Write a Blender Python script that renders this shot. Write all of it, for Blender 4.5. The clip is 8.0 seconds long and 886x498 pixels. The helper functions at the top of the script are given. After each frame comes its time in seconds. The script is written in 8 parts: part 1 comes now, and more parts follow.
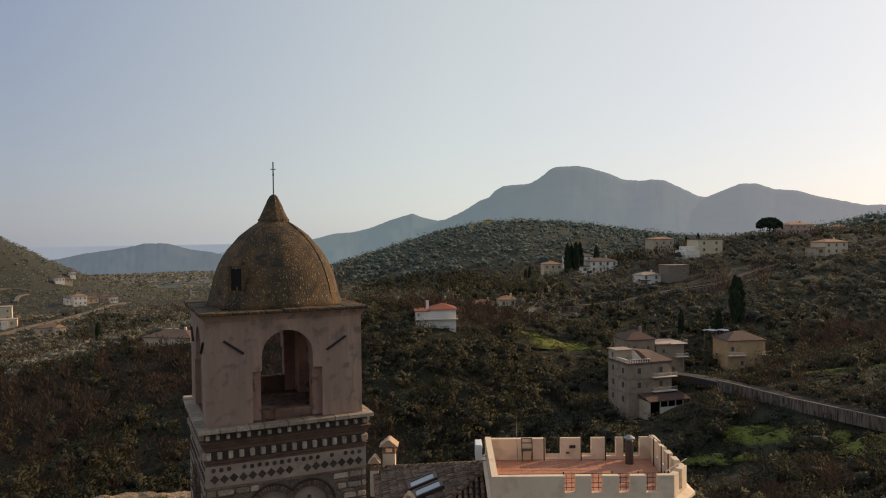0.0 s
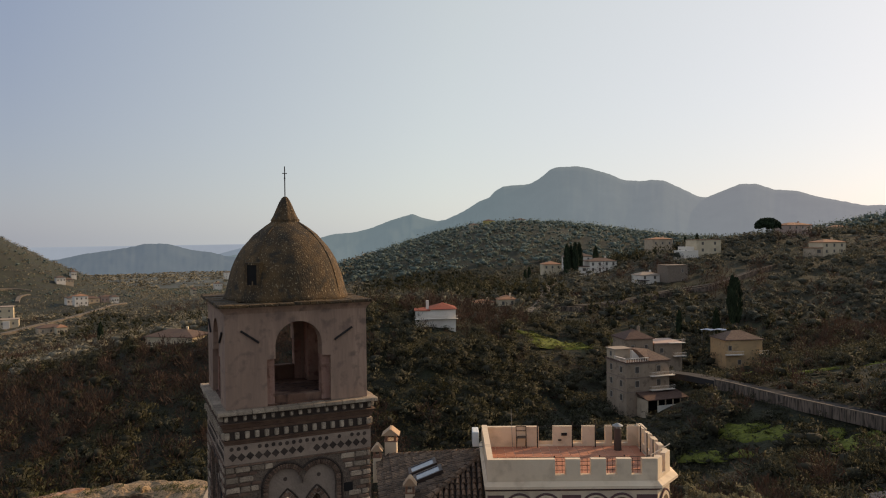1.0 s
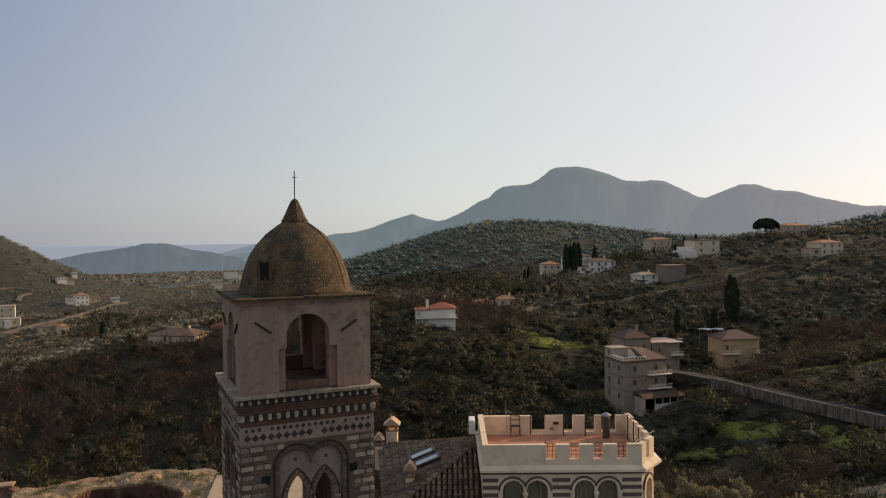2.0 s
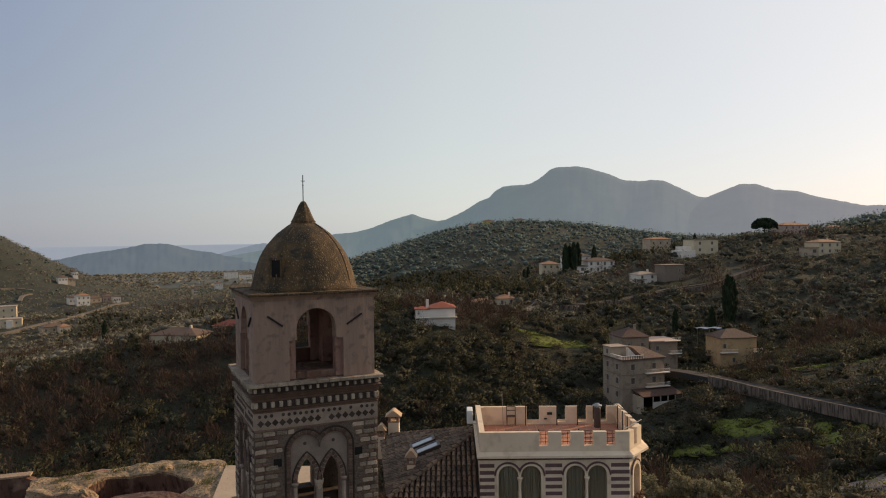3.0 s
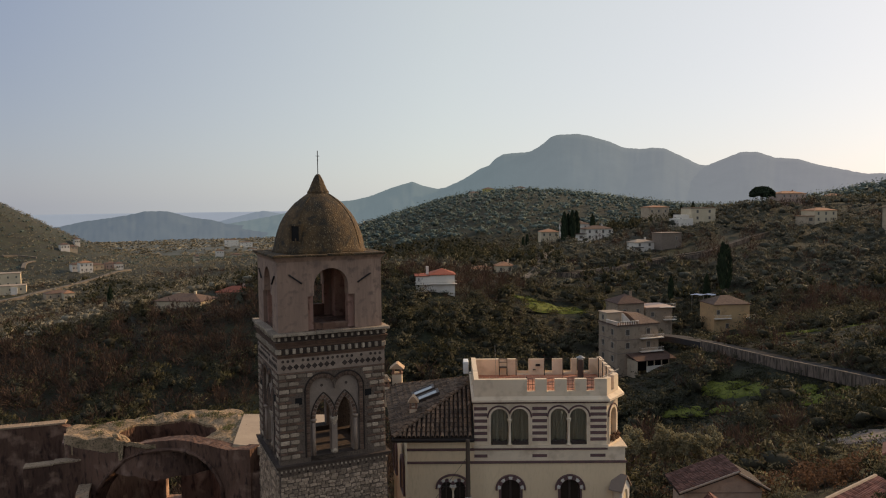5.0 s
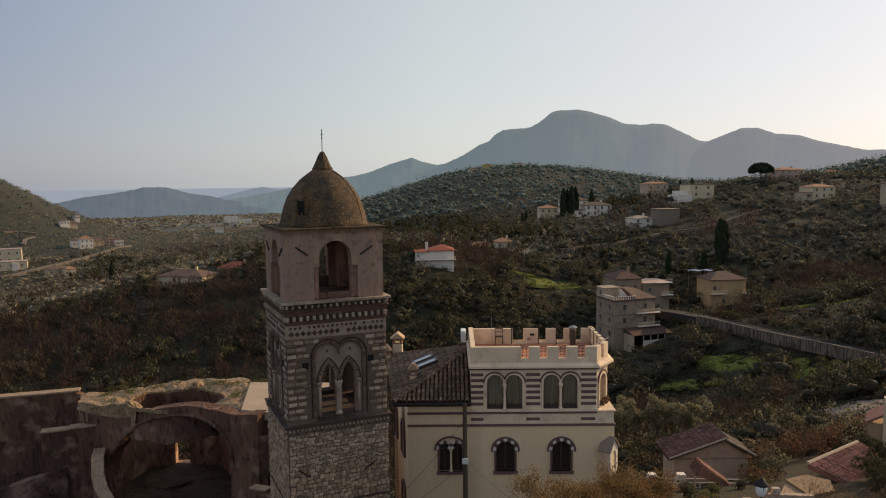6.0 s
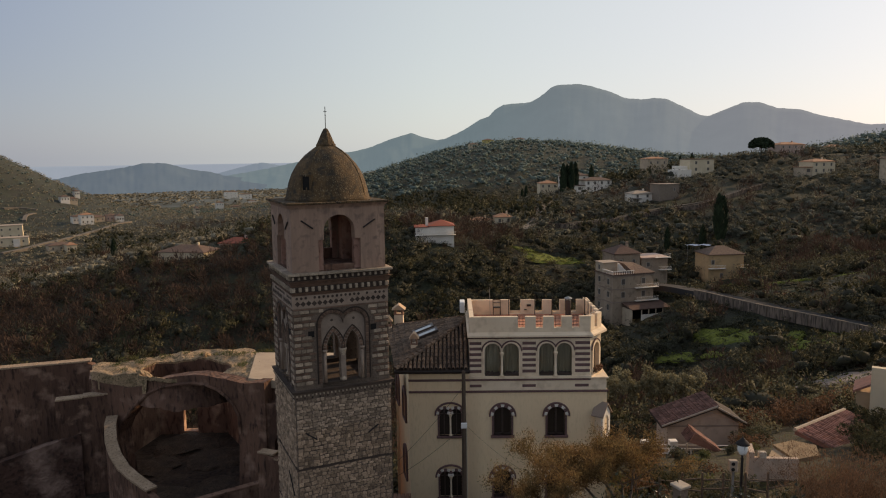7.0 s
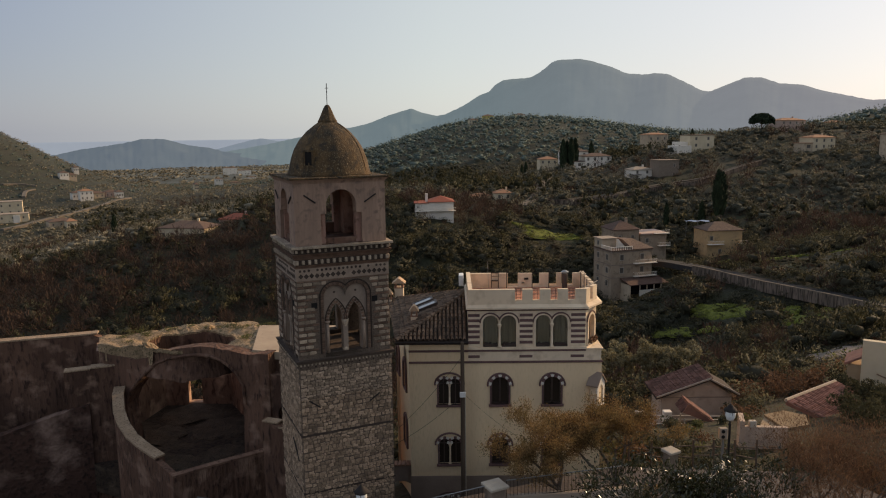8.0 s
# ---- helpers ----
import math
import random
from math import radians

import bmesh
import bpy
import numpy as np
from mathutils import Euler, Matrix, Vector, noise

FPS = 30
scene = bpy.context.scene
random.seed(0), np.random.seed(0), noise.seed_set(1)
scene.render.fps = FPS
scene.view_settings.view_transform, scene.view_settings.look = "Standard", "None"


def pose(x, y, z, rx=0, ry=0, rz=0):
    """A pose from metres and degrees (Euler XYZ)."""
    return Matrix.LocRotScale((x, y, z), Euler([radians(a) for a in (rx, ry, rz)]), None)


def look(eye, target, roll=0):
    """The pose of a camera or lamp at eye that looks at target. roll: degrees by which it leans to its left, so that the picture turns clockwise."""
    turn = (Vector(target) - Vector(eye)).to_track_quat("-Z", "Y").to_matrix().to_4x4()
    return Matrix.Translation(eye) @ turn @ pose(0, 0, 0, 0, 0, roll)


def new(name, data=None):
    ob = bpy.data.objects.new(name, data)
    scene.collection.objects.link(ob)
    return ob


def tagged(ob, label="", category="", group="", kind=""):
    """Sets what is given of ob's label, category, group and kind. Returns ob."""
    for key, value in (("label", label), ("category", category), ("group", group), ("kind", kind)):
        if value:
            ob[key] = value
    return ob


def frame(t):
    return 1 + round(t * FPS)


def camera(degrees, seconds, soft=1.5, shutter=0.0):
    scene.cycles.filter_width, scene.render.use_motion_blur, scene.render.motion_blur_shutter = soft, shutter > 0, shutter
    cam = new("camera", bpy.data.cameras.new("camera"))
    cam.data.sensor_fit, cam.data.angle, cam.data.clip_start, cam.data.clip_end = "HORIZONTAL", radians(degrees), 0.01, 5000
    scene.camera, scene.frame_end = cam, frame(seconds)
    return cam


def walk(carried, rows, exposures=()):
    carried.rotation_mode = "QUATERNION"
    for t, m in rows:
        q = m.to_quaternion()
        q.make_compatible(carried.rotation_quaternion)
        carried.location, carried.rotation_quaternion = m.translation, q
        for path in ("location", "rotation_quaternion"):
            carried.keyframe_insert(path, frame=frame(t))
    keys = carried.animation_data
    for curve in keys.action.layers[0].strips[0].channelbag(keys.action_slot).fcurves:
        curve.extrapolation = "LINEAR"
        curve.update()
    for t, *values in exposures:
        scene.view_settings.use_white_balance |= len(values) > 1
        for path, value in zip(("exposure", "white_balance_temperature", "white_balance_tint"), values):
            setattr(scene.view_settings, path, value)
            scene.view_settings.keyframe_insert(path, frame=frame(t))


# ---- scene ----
import functools

cam = camera(62.3, 8.0, soft=1.1)
PATH = [
    (0, (0.163, -0.184, 22.322), (0.14, 1.816, 22.283), -0.7),
    (0.5, (0.184, -1.093, 22.301), (0.161, 0.906, 22.263), -0.7),
    (1, (0.23, -2.045, 22.28), (0.207, -0.046, 22.242), -0.7),
    (1.5, (0.278, -3.013, 22.272), (0.255, -1.013, 22.234), -0.6),
    (3, (0.385, -5.808, 22.257), (0.362, -3.809, 22.219), -0.7),
    (3.5, (0.405, -6.729, 22.258), (0.382, -4.729, 22.216), -0.7),
    (4, (0.434, -7.691, 22.264), (0.41, -5.692, 22.2), -0.7),
    (4.5, (0.469, -8.646, 22.29), (0.445, -6.648, 22.197), -0.7),
    (5.8, (0.522, -10.903, 22.326), (0.498, -8.911, 22.148), -0.5),
    (6, (0.551, -11.244, 22.309), (0.528, -9.253, 22.119), -0.6),
    (6.5, (0.567, -11.977, 22.304), (0.544, -9.99, 22.082), -0.6),
    (7, (0.6, -12.616, 22.333), (0.576, -10.633, 22.077), -0.7),
    (7.5, (0.624, -13.183, 22.338), (0.6, -11.204, 22.049), -0.6),
    (8, (0.636, -13.525, 22.341), (0.612, -11.551, 22.021), -0.7),
]
walk(cam, [(t, look(e, g, r)) for t, e, g, r in PATH], [(0, 0.0, 8700, 16), (4, 0.0, 8700, 16), (8, 0.0, 8700, 16)])

# ---- light: a low sun ahead to the right, hazy sky ----
SUN_AZ, SUN_EL = 58.0, 22.0          # degrees clockwise from +y, degrees above the horizon
sun_dir = Vector((math.sin(radians(SUN_AZ)) * math.cos(radians(SUN_EL)), math.cos(radians(SUN_AZ)) * math.cos(radians(SUN_EL)), math.sin(radians(SUN_EL))))
world = bpy.data.worlds.new("sky")
scene.world = world
world.use_nodes = True
wn = world.node_tree.nodes
sky = wn.new("ShaderNodeTexSky")
sky.sky_type, sky.sun_disc = "NISHITA", False
sky.sun_elevation, sky.sun_rotation = radians(SUN_EL), radians(SUN_AZ)
sky.altitude, sky.air_density, sky.dust_density, sky.ozone_density = 300, 1.0, 1.4, 4.0
# thin haze: paler low down and towards the sun, bluer up high and away from it
wl = world.node_tree.links.new
way = wn.new("ShaderNodeTexCoord")
across = wn.new("ShaderNodeVectorMath")
across.operation = "DOT_PRODUCT"
across.inputs[1].default_value = (sun_dir.x, sun_dir.y, 0)
wl(way.outputs["Generated"], across.inputs[0])


around = wn.new("ShaderNodeMapRange")
around.inputs["From Min"].default_value, around.inputs["From Max"].default_value = -1.0, 1.0
wl(across.outputs["Value"], around.inputs["Value"])


def haze_ramp(a, b, c):
    r = wn.new("ShaderNodeValToRGB")
    # unseen sky behind the camera, raised and warmed to fill the foreground
    back = (a[0] * 1.75, a[1] * 1.6, a[2] * 1.4)
    for k, (p, col) in enumerate(((0.04, back), (0.915, c), (0.36, [q * 1.1 for q in a]), (0.507, a), (0.74, b))):
        e = r.color_ramp.elements[k] if k < 2 else r.color_ramp.elements.new(p)
        e.position, e.color = p, (col[0] / 2, col[1] / 2, col[2] / 2, 1)
    wl(around.outputs[0], r.inputs[0])
    return r.outputs[0]


rise = wn.new("ShaderNodeSeparateXYZ")
wl(way.outputs["Generated"], rise.inputs[0])
height = wn.new("ShaderNodeMapRange")
height.inputs["From Max"].default_value = 0.34
wl(rise.outputs["Z"], height.inputs["Value"])
veil = wn.new("ShaderNodeMix")
veil.data_type = "RGBA"
wl(height.outputs[0], veil.inputs["Factor"])
wl(haze_ramp((0.309, 0.404, 0.581), (0.554, 0.714, 0.879), (0.655, 0.776, 1.01)), veil.inputs["A"])
wl(haze_ramp((0.235, 0.352, 0.595), (0.528, 0.686, 0.839), (0.70, 0.84, 1.03)), veil.inputs["B"])
lift = wn.new("ShaderNodeVectorMath")
lift.operation = "SCALE"
lift.inputs["Scale"].default_value = 2.0 / 0.166
wl(veil.outputs["Result"], lift.inputs[0])
haze = wn.new("ShaderNodeMix")
haze.data_type = "RGBA"
haze.inputs["Factor"].default_value = 0.8
wl(sky.outputs[0], haze.inputs["A"])
wl(lift.outputs[0], haze.inputs["B"])
wl(haze.outputs["Result"], wn["Background"].inputs["Color"])
wn["Background"].inputs["Strength"].default_value = 0.166
sun = new("sun", bpy.data.lights.new("sun", "SUN"))
sun.data.energy, sun.data.angle, sun.data.color = 3.5, radians(0.6), (1.0, 0.82, 0.62)
sun.matrix_world = look(sun_dir * 100, (0, 0, 0))


# ---- materials ----
def mat(name, a, b=None, scale=1.0, rough=0.85, bump=0.3, fine=8.0, metal=0.0, spots=None, rand=0.0, dark=None, island=False, stretch=(1, 1, 1), translucent=0.0, dark_at=(0.52, 0.68)):
    """A surface with two scales of variation between the colours a and b, relief, and random tone from piece to piece."""
    m = bpy.data.materials.new(name)
    m.use_nodes = True
    nt = m.node_tree
    n, link = nt.nodes, nt.links.new
    bsdf = n["Principled BSDF"]
    bsdf.inputs["Roughness"].default_value, bsdf.inputs["Metallic"].default_value = rough, metal
    bsdf.inputs["Specular IOR Level"].default_value = 0.2 if rough > 0.8 else 0.5
    b = b or tuple(c * 0.75 for c in a)
    co = n.new("ShaderNodeTexCoord")
    mp = n.new("ShaderNodeMapping")
    mp.inputs["Scale"].default_value = stretch
    geo = n.new("ShaderNodeNewGeometry")
    link(geo.outputs["Position"], mp.inputs["Vector"])
    big = n.new("ShaderNodeTexNoise")
    big.inputs["Scale"].default_value, big.inputs["Detail"].default_value, big.inputs["Roughness"].default_value = scale, 5.0, 0.65
    link(mp.outputs[0], big.inputs["Vector"])
    ramp = n.new("ShaderNodeValToRGB")
    ramp.color_ramp.elements[0].position, ramp.color_ramp.elements[1].position = 0.35, 0.66
    ramp.color_ramp.elements[0].color, ramp.color_ramp.elements[1].color = (*a, 1), (*b, 1)
    link(big.outputs["Fac"], ramp.inputs[0])
    col = ramp.outputs[0]
    small = n.new("ShaderNodeTexNoise")
    small.inputs["Scale"].default_value, small.inputs["Detail"].default_value = scale * fine, 3.0
    link(mp.outputs[0], small.inputs["Vector"])
    if dark:
        mx = n.new("ShaderNodeMix")
        mx.data_type = "RGBA"
        rr = n.new("ShaderNodeValToRGB")
        rr.color_ramp.elements[0].position, rr.color_ramp.elements[1].position = dark_at
        link(small.outputs["Fac"], rr.inputs[0])
        link(rr.outputs[0], mx.inputs["Factor"])
        link(col, mx.inputs["A"])
        mx.inputs["B"].default_value = (*dark, 1)
        col = mx.outputs["Result"]
    if spots:
        mx = n.new("ShaderNodeMix")
        mx.data_type = "RGBA"
        sp = n.new("ShaderNodeTexNoise")
        sp.inputs["Scale"].default_value, sp.inputs["Detail"].default_value = scale * 2.3, 6.0
        off = n.new("ShaderNodeMapping")
        off.inputs["Location"].default_value = (31.0, 17.0, 5.0)
        link(geo.outputs["Position"], off.inputs["Vector"])
        link(off.outputs[0], sp.inputs["Vector"])
        rr = n.new("ShaderNodeValToRGB")
        rr.color_ramp.elements[0].position, rr.color_ramp.elements[1].position = 0.53, 0.68
        link(sp.outputs["Fac"], rr.inputs[0])
        link(rr.outputs[0], mx.inputs["Factor"])
        link(col, mx.inputs["A"])
        mx.inputs["B"].default_value = (*spots, 1)
        col = mx.outputs["Result"]
    if rand:
        hs = n.new("ShaderNodeHueSaturation")
        rng = n.new("ShaderNodeMapRange")
        rng.inputs["To Min"].default_value, rng.inputs["To Max"].default_value = 1 - rand, 1 + rand
        if island:
            link(geo.outputs["Random Per Island"], rng.inputs["Value"])
        else:
            oi = n.new("ShaderNodeObjectInfo")
            link(oi.outputs["Random"], rng.inputs["Value"])
        link(rng.outputs[0], hs.inputs["Value"])
        link(col, hs.inputs["Color"])
        col = hs.outputs[0]
    link(col, bsdf.inputs["Base Color"])
    if bump:
        bp = n.new("ShaderNodeBump")
        bp.inputs["Strength"].default_value, bp.inputs["Distance"].default_value = bump, 0.12 / max(scale, 0.2) ** 0.5
        link(small.outputs["Fac"], bp.inputs["Height"])
        link(bp.outputs[0], bsdf.inputs["Normal"])
    if translucent:
        tr = n.new("ShaderNodeBsdfTranslucent")
        link(col, tr.inputs["Color"])
        mxs = n.new("ShaderNodeMixShader")
        mxs.inputs[0].default_value = translucent
        link(bsdf.outputs[0], mxs.inputs[1])
        link(tr.outputs[0], mxs.inputs[2])
        link(mxs.outputs[0], n["Material Output"].inputs["Surface"])
    return m


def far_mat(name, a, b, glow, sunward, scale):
    """A distant slope: dull colour, with the haze before it painted as emission, thicker towards the foot and towards
    the sun.
    """
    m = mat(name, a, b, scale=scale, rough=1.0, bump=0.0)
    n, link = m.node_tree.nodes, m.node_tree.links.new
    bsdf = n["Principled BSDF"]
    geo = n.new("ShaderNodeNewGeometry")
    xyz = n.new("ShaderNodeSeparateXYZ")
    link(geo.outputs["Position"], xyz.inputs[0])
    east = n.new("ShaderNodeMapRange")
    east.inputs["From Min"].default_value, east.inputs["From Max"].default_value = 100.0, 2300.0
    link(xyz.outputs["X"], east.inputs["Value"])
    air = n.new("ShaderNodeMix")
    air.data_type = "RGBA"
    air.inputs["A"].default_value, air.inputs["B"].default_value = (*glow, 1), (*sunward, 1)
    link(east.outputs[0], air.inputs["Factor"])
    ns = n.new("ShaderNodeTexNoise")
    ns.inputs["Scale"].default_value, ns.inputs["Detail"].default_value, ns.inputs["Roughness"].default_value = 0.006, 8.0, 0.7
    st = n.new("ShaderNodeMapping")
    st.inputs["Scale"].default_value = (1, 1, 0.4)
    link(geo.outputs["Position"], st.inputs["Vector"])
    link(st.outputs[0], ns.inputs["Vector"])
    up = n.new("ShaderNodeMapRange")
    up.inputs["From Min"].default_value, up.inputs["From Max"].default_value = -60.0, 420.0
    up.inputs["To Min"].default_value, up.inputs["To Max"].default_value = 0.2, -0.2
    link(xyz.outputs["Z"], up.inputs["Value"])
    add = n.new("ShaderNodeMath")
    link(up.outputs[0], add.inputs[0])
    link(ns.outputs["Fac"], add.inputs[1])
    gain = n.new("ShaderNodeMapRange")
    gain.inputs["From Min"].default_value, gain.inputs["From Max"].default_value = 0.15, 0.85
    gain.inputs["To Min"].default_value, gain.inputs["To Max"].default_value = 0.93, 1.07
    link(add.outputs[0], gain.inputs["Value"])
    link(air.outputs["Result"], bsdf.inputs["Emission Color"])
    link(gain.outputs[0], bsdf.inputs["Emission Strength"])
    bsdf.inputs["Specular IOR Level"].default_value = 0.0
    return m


M = {}
M["plaster_pink"] = mat("old_pink_plaster", (0.39, 0.245, 0.172), (0.245, 0.157, 0.115), scale=1.3, bump=0.3, fine=6, spots=(0.20, 0.13, 0.098), dark=(0.28, 0.18, 0.13), stretch=(1, 1, 0.16))
M["dome"] = mat("lichen_dome", (0.132, 0.0762, 0.0341), (0.0403, 0.0302, 0.0198), scale=1.5, bump=0.4, fine=17, spots=(0.0448, 0.0358, 0.0253), dark=(0.347, 0.269, 0.171), dark_at=(0.60, 0.70), stretch=(1, 1, 0.55))
M["stone"] = mat("grey_limestone", (0.42, 0.298, 0.205), (0.275, 0.195, 0.137), scale=2.6, bump=0.6, fine=9, rand=0.42, dark=(0.195, 0.138, 0.10))
M["stone_joint"] = mat("stone_and_mortar", (0.19, 0.136, 0.10), (0.125, 0.09, 0.067), scale=2.0, bump=0.8, fine=10, dark=(0.08, 0.057, 0.043))
M["brick"] = mat("old_brick", (0.20, 0.118, 0.08), (0.125, 0.074, 0.052), scale=3.0, bump=0.6, rand=0.35)
M["band_stone"] = mat("pale_course_stone", (0.41, 0.305, 0.215), (0.27, 0.198, 0.142), scale=2.6, bump=0.5, fine=9, rand=0.42, dark=(0.20, 0.145, 0.105))
M["band_rest"] = mat("pale_course_stone_side", (0.41, 0.305, 0.215), (0.27, 0.198, 0.142), scale=2.6, bump=0.5, fine=9, rand=0.42, dark=(0.20, 0.145, 0.105), island=True)
M["dark_stone"] = mat("dark_tufa_and_recess_shade", (0.075, 0.052, 0.04), (0.05, 0.036, 0.028), scale=3.0, bump=0.5, rand=0.3, rough=0.95)
M["pale_stone"] = mat("pale_limestone", (0.44, 0.335, 0.24), (0.29, 0.222, 0.158), scale=4.0, bump=0.5, rand=0.25, dark=(0.22, 0.165, 0.12))
M["cream"] = mat("cream_render", (0.80, 0.595, 0.37), (0.74, 0.545, 0.34), scale=0.35, bump=0.06, fine=30, dark=(0.72, 0.53, 0.33), stretch=(1, 1, 0.3))
M["white_paint"] = mat("off_white_masonry_paint", (0.764, 0.602, 0.429), (0.686, 0.533, 0.37), scale=0.8, bump=0.08, fine=20, spots=(0.588, 0.447, 0.311))
M["maroon"] = mat("maroon_stone_band", (0.17, 0.095, 0.085), (0.12, 0.07, 0.065), scale=2.0, bump=0.2)
M["roof_tile"] = mat("weathered_clay_tile", (0.267, 0.162, 0.0986), (0.15, 0.0996, 0.0694), scale=1.6, bump=0.4, rand=0.4, dark=(0.0845, 0.0624, 0.0493))
M["terracotta"] = mat("terracotta_paving", (0.52, 0.22, 0.13), (0.42, 0.18, 0.11), scale=1.2, bump=0.1, fine=20)
M["ruin"] = mat("ruined_wall", (0.18, 0.0931, 0.0612), (0.0795, 0.0408, 0.0279), scale=0.4, bump=0.9, fine=11, spots=(0.276, 0.162, 0.113), dark=(0.0509, 0.0266, 0.0189), stretch=(1, 1, 0.3))
# wall-top colour painted lighter and warmer to look sunlit
M["ruin_top"] = mat("weathered_sunlit_wall_top", (0.43, 0.285, 0.168), (0.24, 0.16, 0.093), scale=1.1, bump=1.0, fine=7, dark=(0.105, 0.075, 0.04), spots=(0.14, 0.105, 0.053))
# base kept dark to stand in for tree shade on the ground
M["grass"] = mat("grass_and_earth", (0.032, 0.034, 0.018), (0.036, 0.03, 0.018), scale=0.05, bump=0.9, fine=30, dark=(0.018, 0.018, 0.011), spots=(0.044, 0.046, 0.022))


def hazed_fields(m, colour):
    """Blends the ground with distance into a paler tone that paints haze over the open valley's fields, with an uneven
    edge.
    """
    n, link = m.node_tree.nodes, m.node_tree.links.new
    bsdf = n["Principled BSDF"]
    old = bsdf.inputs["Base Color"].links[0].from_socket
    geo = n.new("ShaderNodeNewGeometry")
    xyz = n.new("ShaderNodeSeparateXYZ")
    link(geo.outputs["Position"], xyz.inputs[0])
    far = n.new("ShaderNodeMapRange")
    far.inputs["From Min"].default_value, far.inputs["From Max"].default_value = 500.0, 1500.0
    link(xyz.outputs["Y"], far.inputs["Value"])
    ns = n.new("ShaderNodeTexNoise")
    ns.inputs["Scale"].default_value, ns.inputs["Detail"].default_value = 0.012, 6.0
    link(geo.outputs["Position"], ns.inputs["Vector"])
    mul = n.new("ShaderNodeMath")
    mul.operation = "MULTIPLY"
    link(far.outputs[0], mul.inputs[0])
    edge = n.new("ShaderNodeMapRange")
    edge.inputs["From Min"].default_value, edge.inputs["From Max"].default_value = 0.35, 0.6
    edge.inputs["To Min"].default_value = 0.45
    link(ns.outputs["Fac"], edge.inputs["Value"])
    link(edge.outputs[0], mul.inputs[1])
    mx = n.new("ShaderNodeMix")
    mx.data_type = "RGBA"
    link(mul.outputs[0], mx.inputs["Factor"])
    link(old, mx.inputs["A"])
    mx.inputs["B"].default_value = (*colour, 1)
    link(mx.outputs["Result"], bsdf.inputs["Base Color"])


hazed_fields(M["grass"], (0.098, 0.108, 0.096))
M["far_window"] = mat("dull_far_window", (0.085, 0.066, 0.052), (0.11, 0.088, 0.07), scale=1.0, rough=0.4, bump=0.0)
# paler, greyer leaf colour paints the haze over the valley
M["valley_leaf"] = mat("hazed_valley_groves", (0.258, 0.23, 0.166), (0.152, 0.137, 0.099), scale=0.02, bump=0, rand=0.18, island=True, translucent=0.2)
M["glass_dark"] = mat("dark_window", (0.026, 0.019, 0.014), (0.034, 0.025, 0.018), scale=1.0, rough=0.25, bump=0.0)
M["metal_dark"] = mat("dark_iron", (0.025, 0.022, 0.02), (0.04, 0.03, 0.026), scale=6.0, rough=0.85, bump=0.1)
M["wood"] = mat("weathered_brown_wood", (0.145, 0.10, 0.07), (0.09, 0.064, 0.046), scale=3.0, bump=0.3, stretch=(1, 1, 0.1), rough=0.95)
M["bark"] = mat("bark", (0.135, 0.10, 0.073), (0.075, 0.056, 0.043), scale=4.0, bump=0.6)
# dark mottle in these leaves paints the shaded gaps between clumps
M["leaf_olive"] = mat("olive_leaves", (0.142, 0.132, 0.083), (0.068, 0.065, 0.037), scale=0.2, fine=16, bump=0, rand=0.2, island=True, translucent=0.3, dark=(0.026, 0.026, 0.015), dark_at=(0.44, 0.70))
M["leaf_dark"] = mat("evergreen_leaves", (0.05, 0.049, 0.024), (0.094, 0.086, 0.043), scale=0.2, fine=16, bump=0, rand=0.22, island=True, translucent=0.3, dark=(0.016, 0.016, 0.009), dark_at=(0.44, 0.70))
# dark crown cores: inner twigs, coloured to stand in for crown shade
M["shaded_boughs"] = mat("shaded_twigs_and_inner_boughs", (0.052, 0.046, 0.028), (0.034, 0.031, 0.019), scale=0.6, bump=0)
M["leaf_brown"] = mat("bare_twigs_and_dry_leaves", (0.094, 0.0549, 0.0378), (0.046, 0.0288, 0.0207), scale=0.16, bump=0, rand=0.3, island=True, translucent=0.2)
M["asphalt"] = mat("asphalt", (0.042, 0.038, 0.036), (0.03, 0.027, 0.026), scale=0.5, bump=0.1, rough=0.95, dark=(0.05, 0.044, 0.04))
# hill leaves are paler and bluer, with haze put into their colour
M["far_leaf"] = mat("hazed_hill_leaves", (0.16, 0.2, 0.168), (0.125, 0.164, 0.139), scale=0.014, bump=0, rand=0.08, island=True, translucent=0.2)
M["far_dark"] = mat("hazed_dark_hill_leaves", (0.128, 0.166, 0.143), (0.102, 0.136, 0.118), scale=0.014, bump=0, rand=0.1, island=True, translucent=0.2)
# grove leaves lifted a little for haze; dark mottle paints shaded leaf gaps
M["leaf_grove"] = mat("grove_leaves", (0.175, 0.168, 0.122), (0.105, 0.102, 0.074), scale=0.12, fine=20, bump=0, rand=0.12, island=True, translucent=0.3, dark=(0.05, 0.05, 0.037), dark_at=(0.42, 0.68))
# near-black on solid faces stands for the shade inside openings
M["black"] = mat("deep_shadowed_opening", (0.015, 0.013, 0.012), (0.02, 0.018, 0.016), scale=2.0, rough=1.0, bump=0.0)
M["brick_plaster"] = mat("bare_brick_and_plaster", (0.285, 0.148, 0.106), (0.342, 0.2, 0.152), scale=1.6, bump=0.5, fine=8, spots=(0.19, 0.0962, 0.066))
M["pale_band"] = mat("pale_inlay_band", (0.34, 0.245, 0.18), (0.24, 0.17, 0.128), scale=2.5, bump=0.4)
M["pale_plaster"] = mat("grey_field_plaster", (0.30, 0.222, 0.168), (0.215, 0.158, 0.12), scale=1.6, bump=0.3, fine=9)
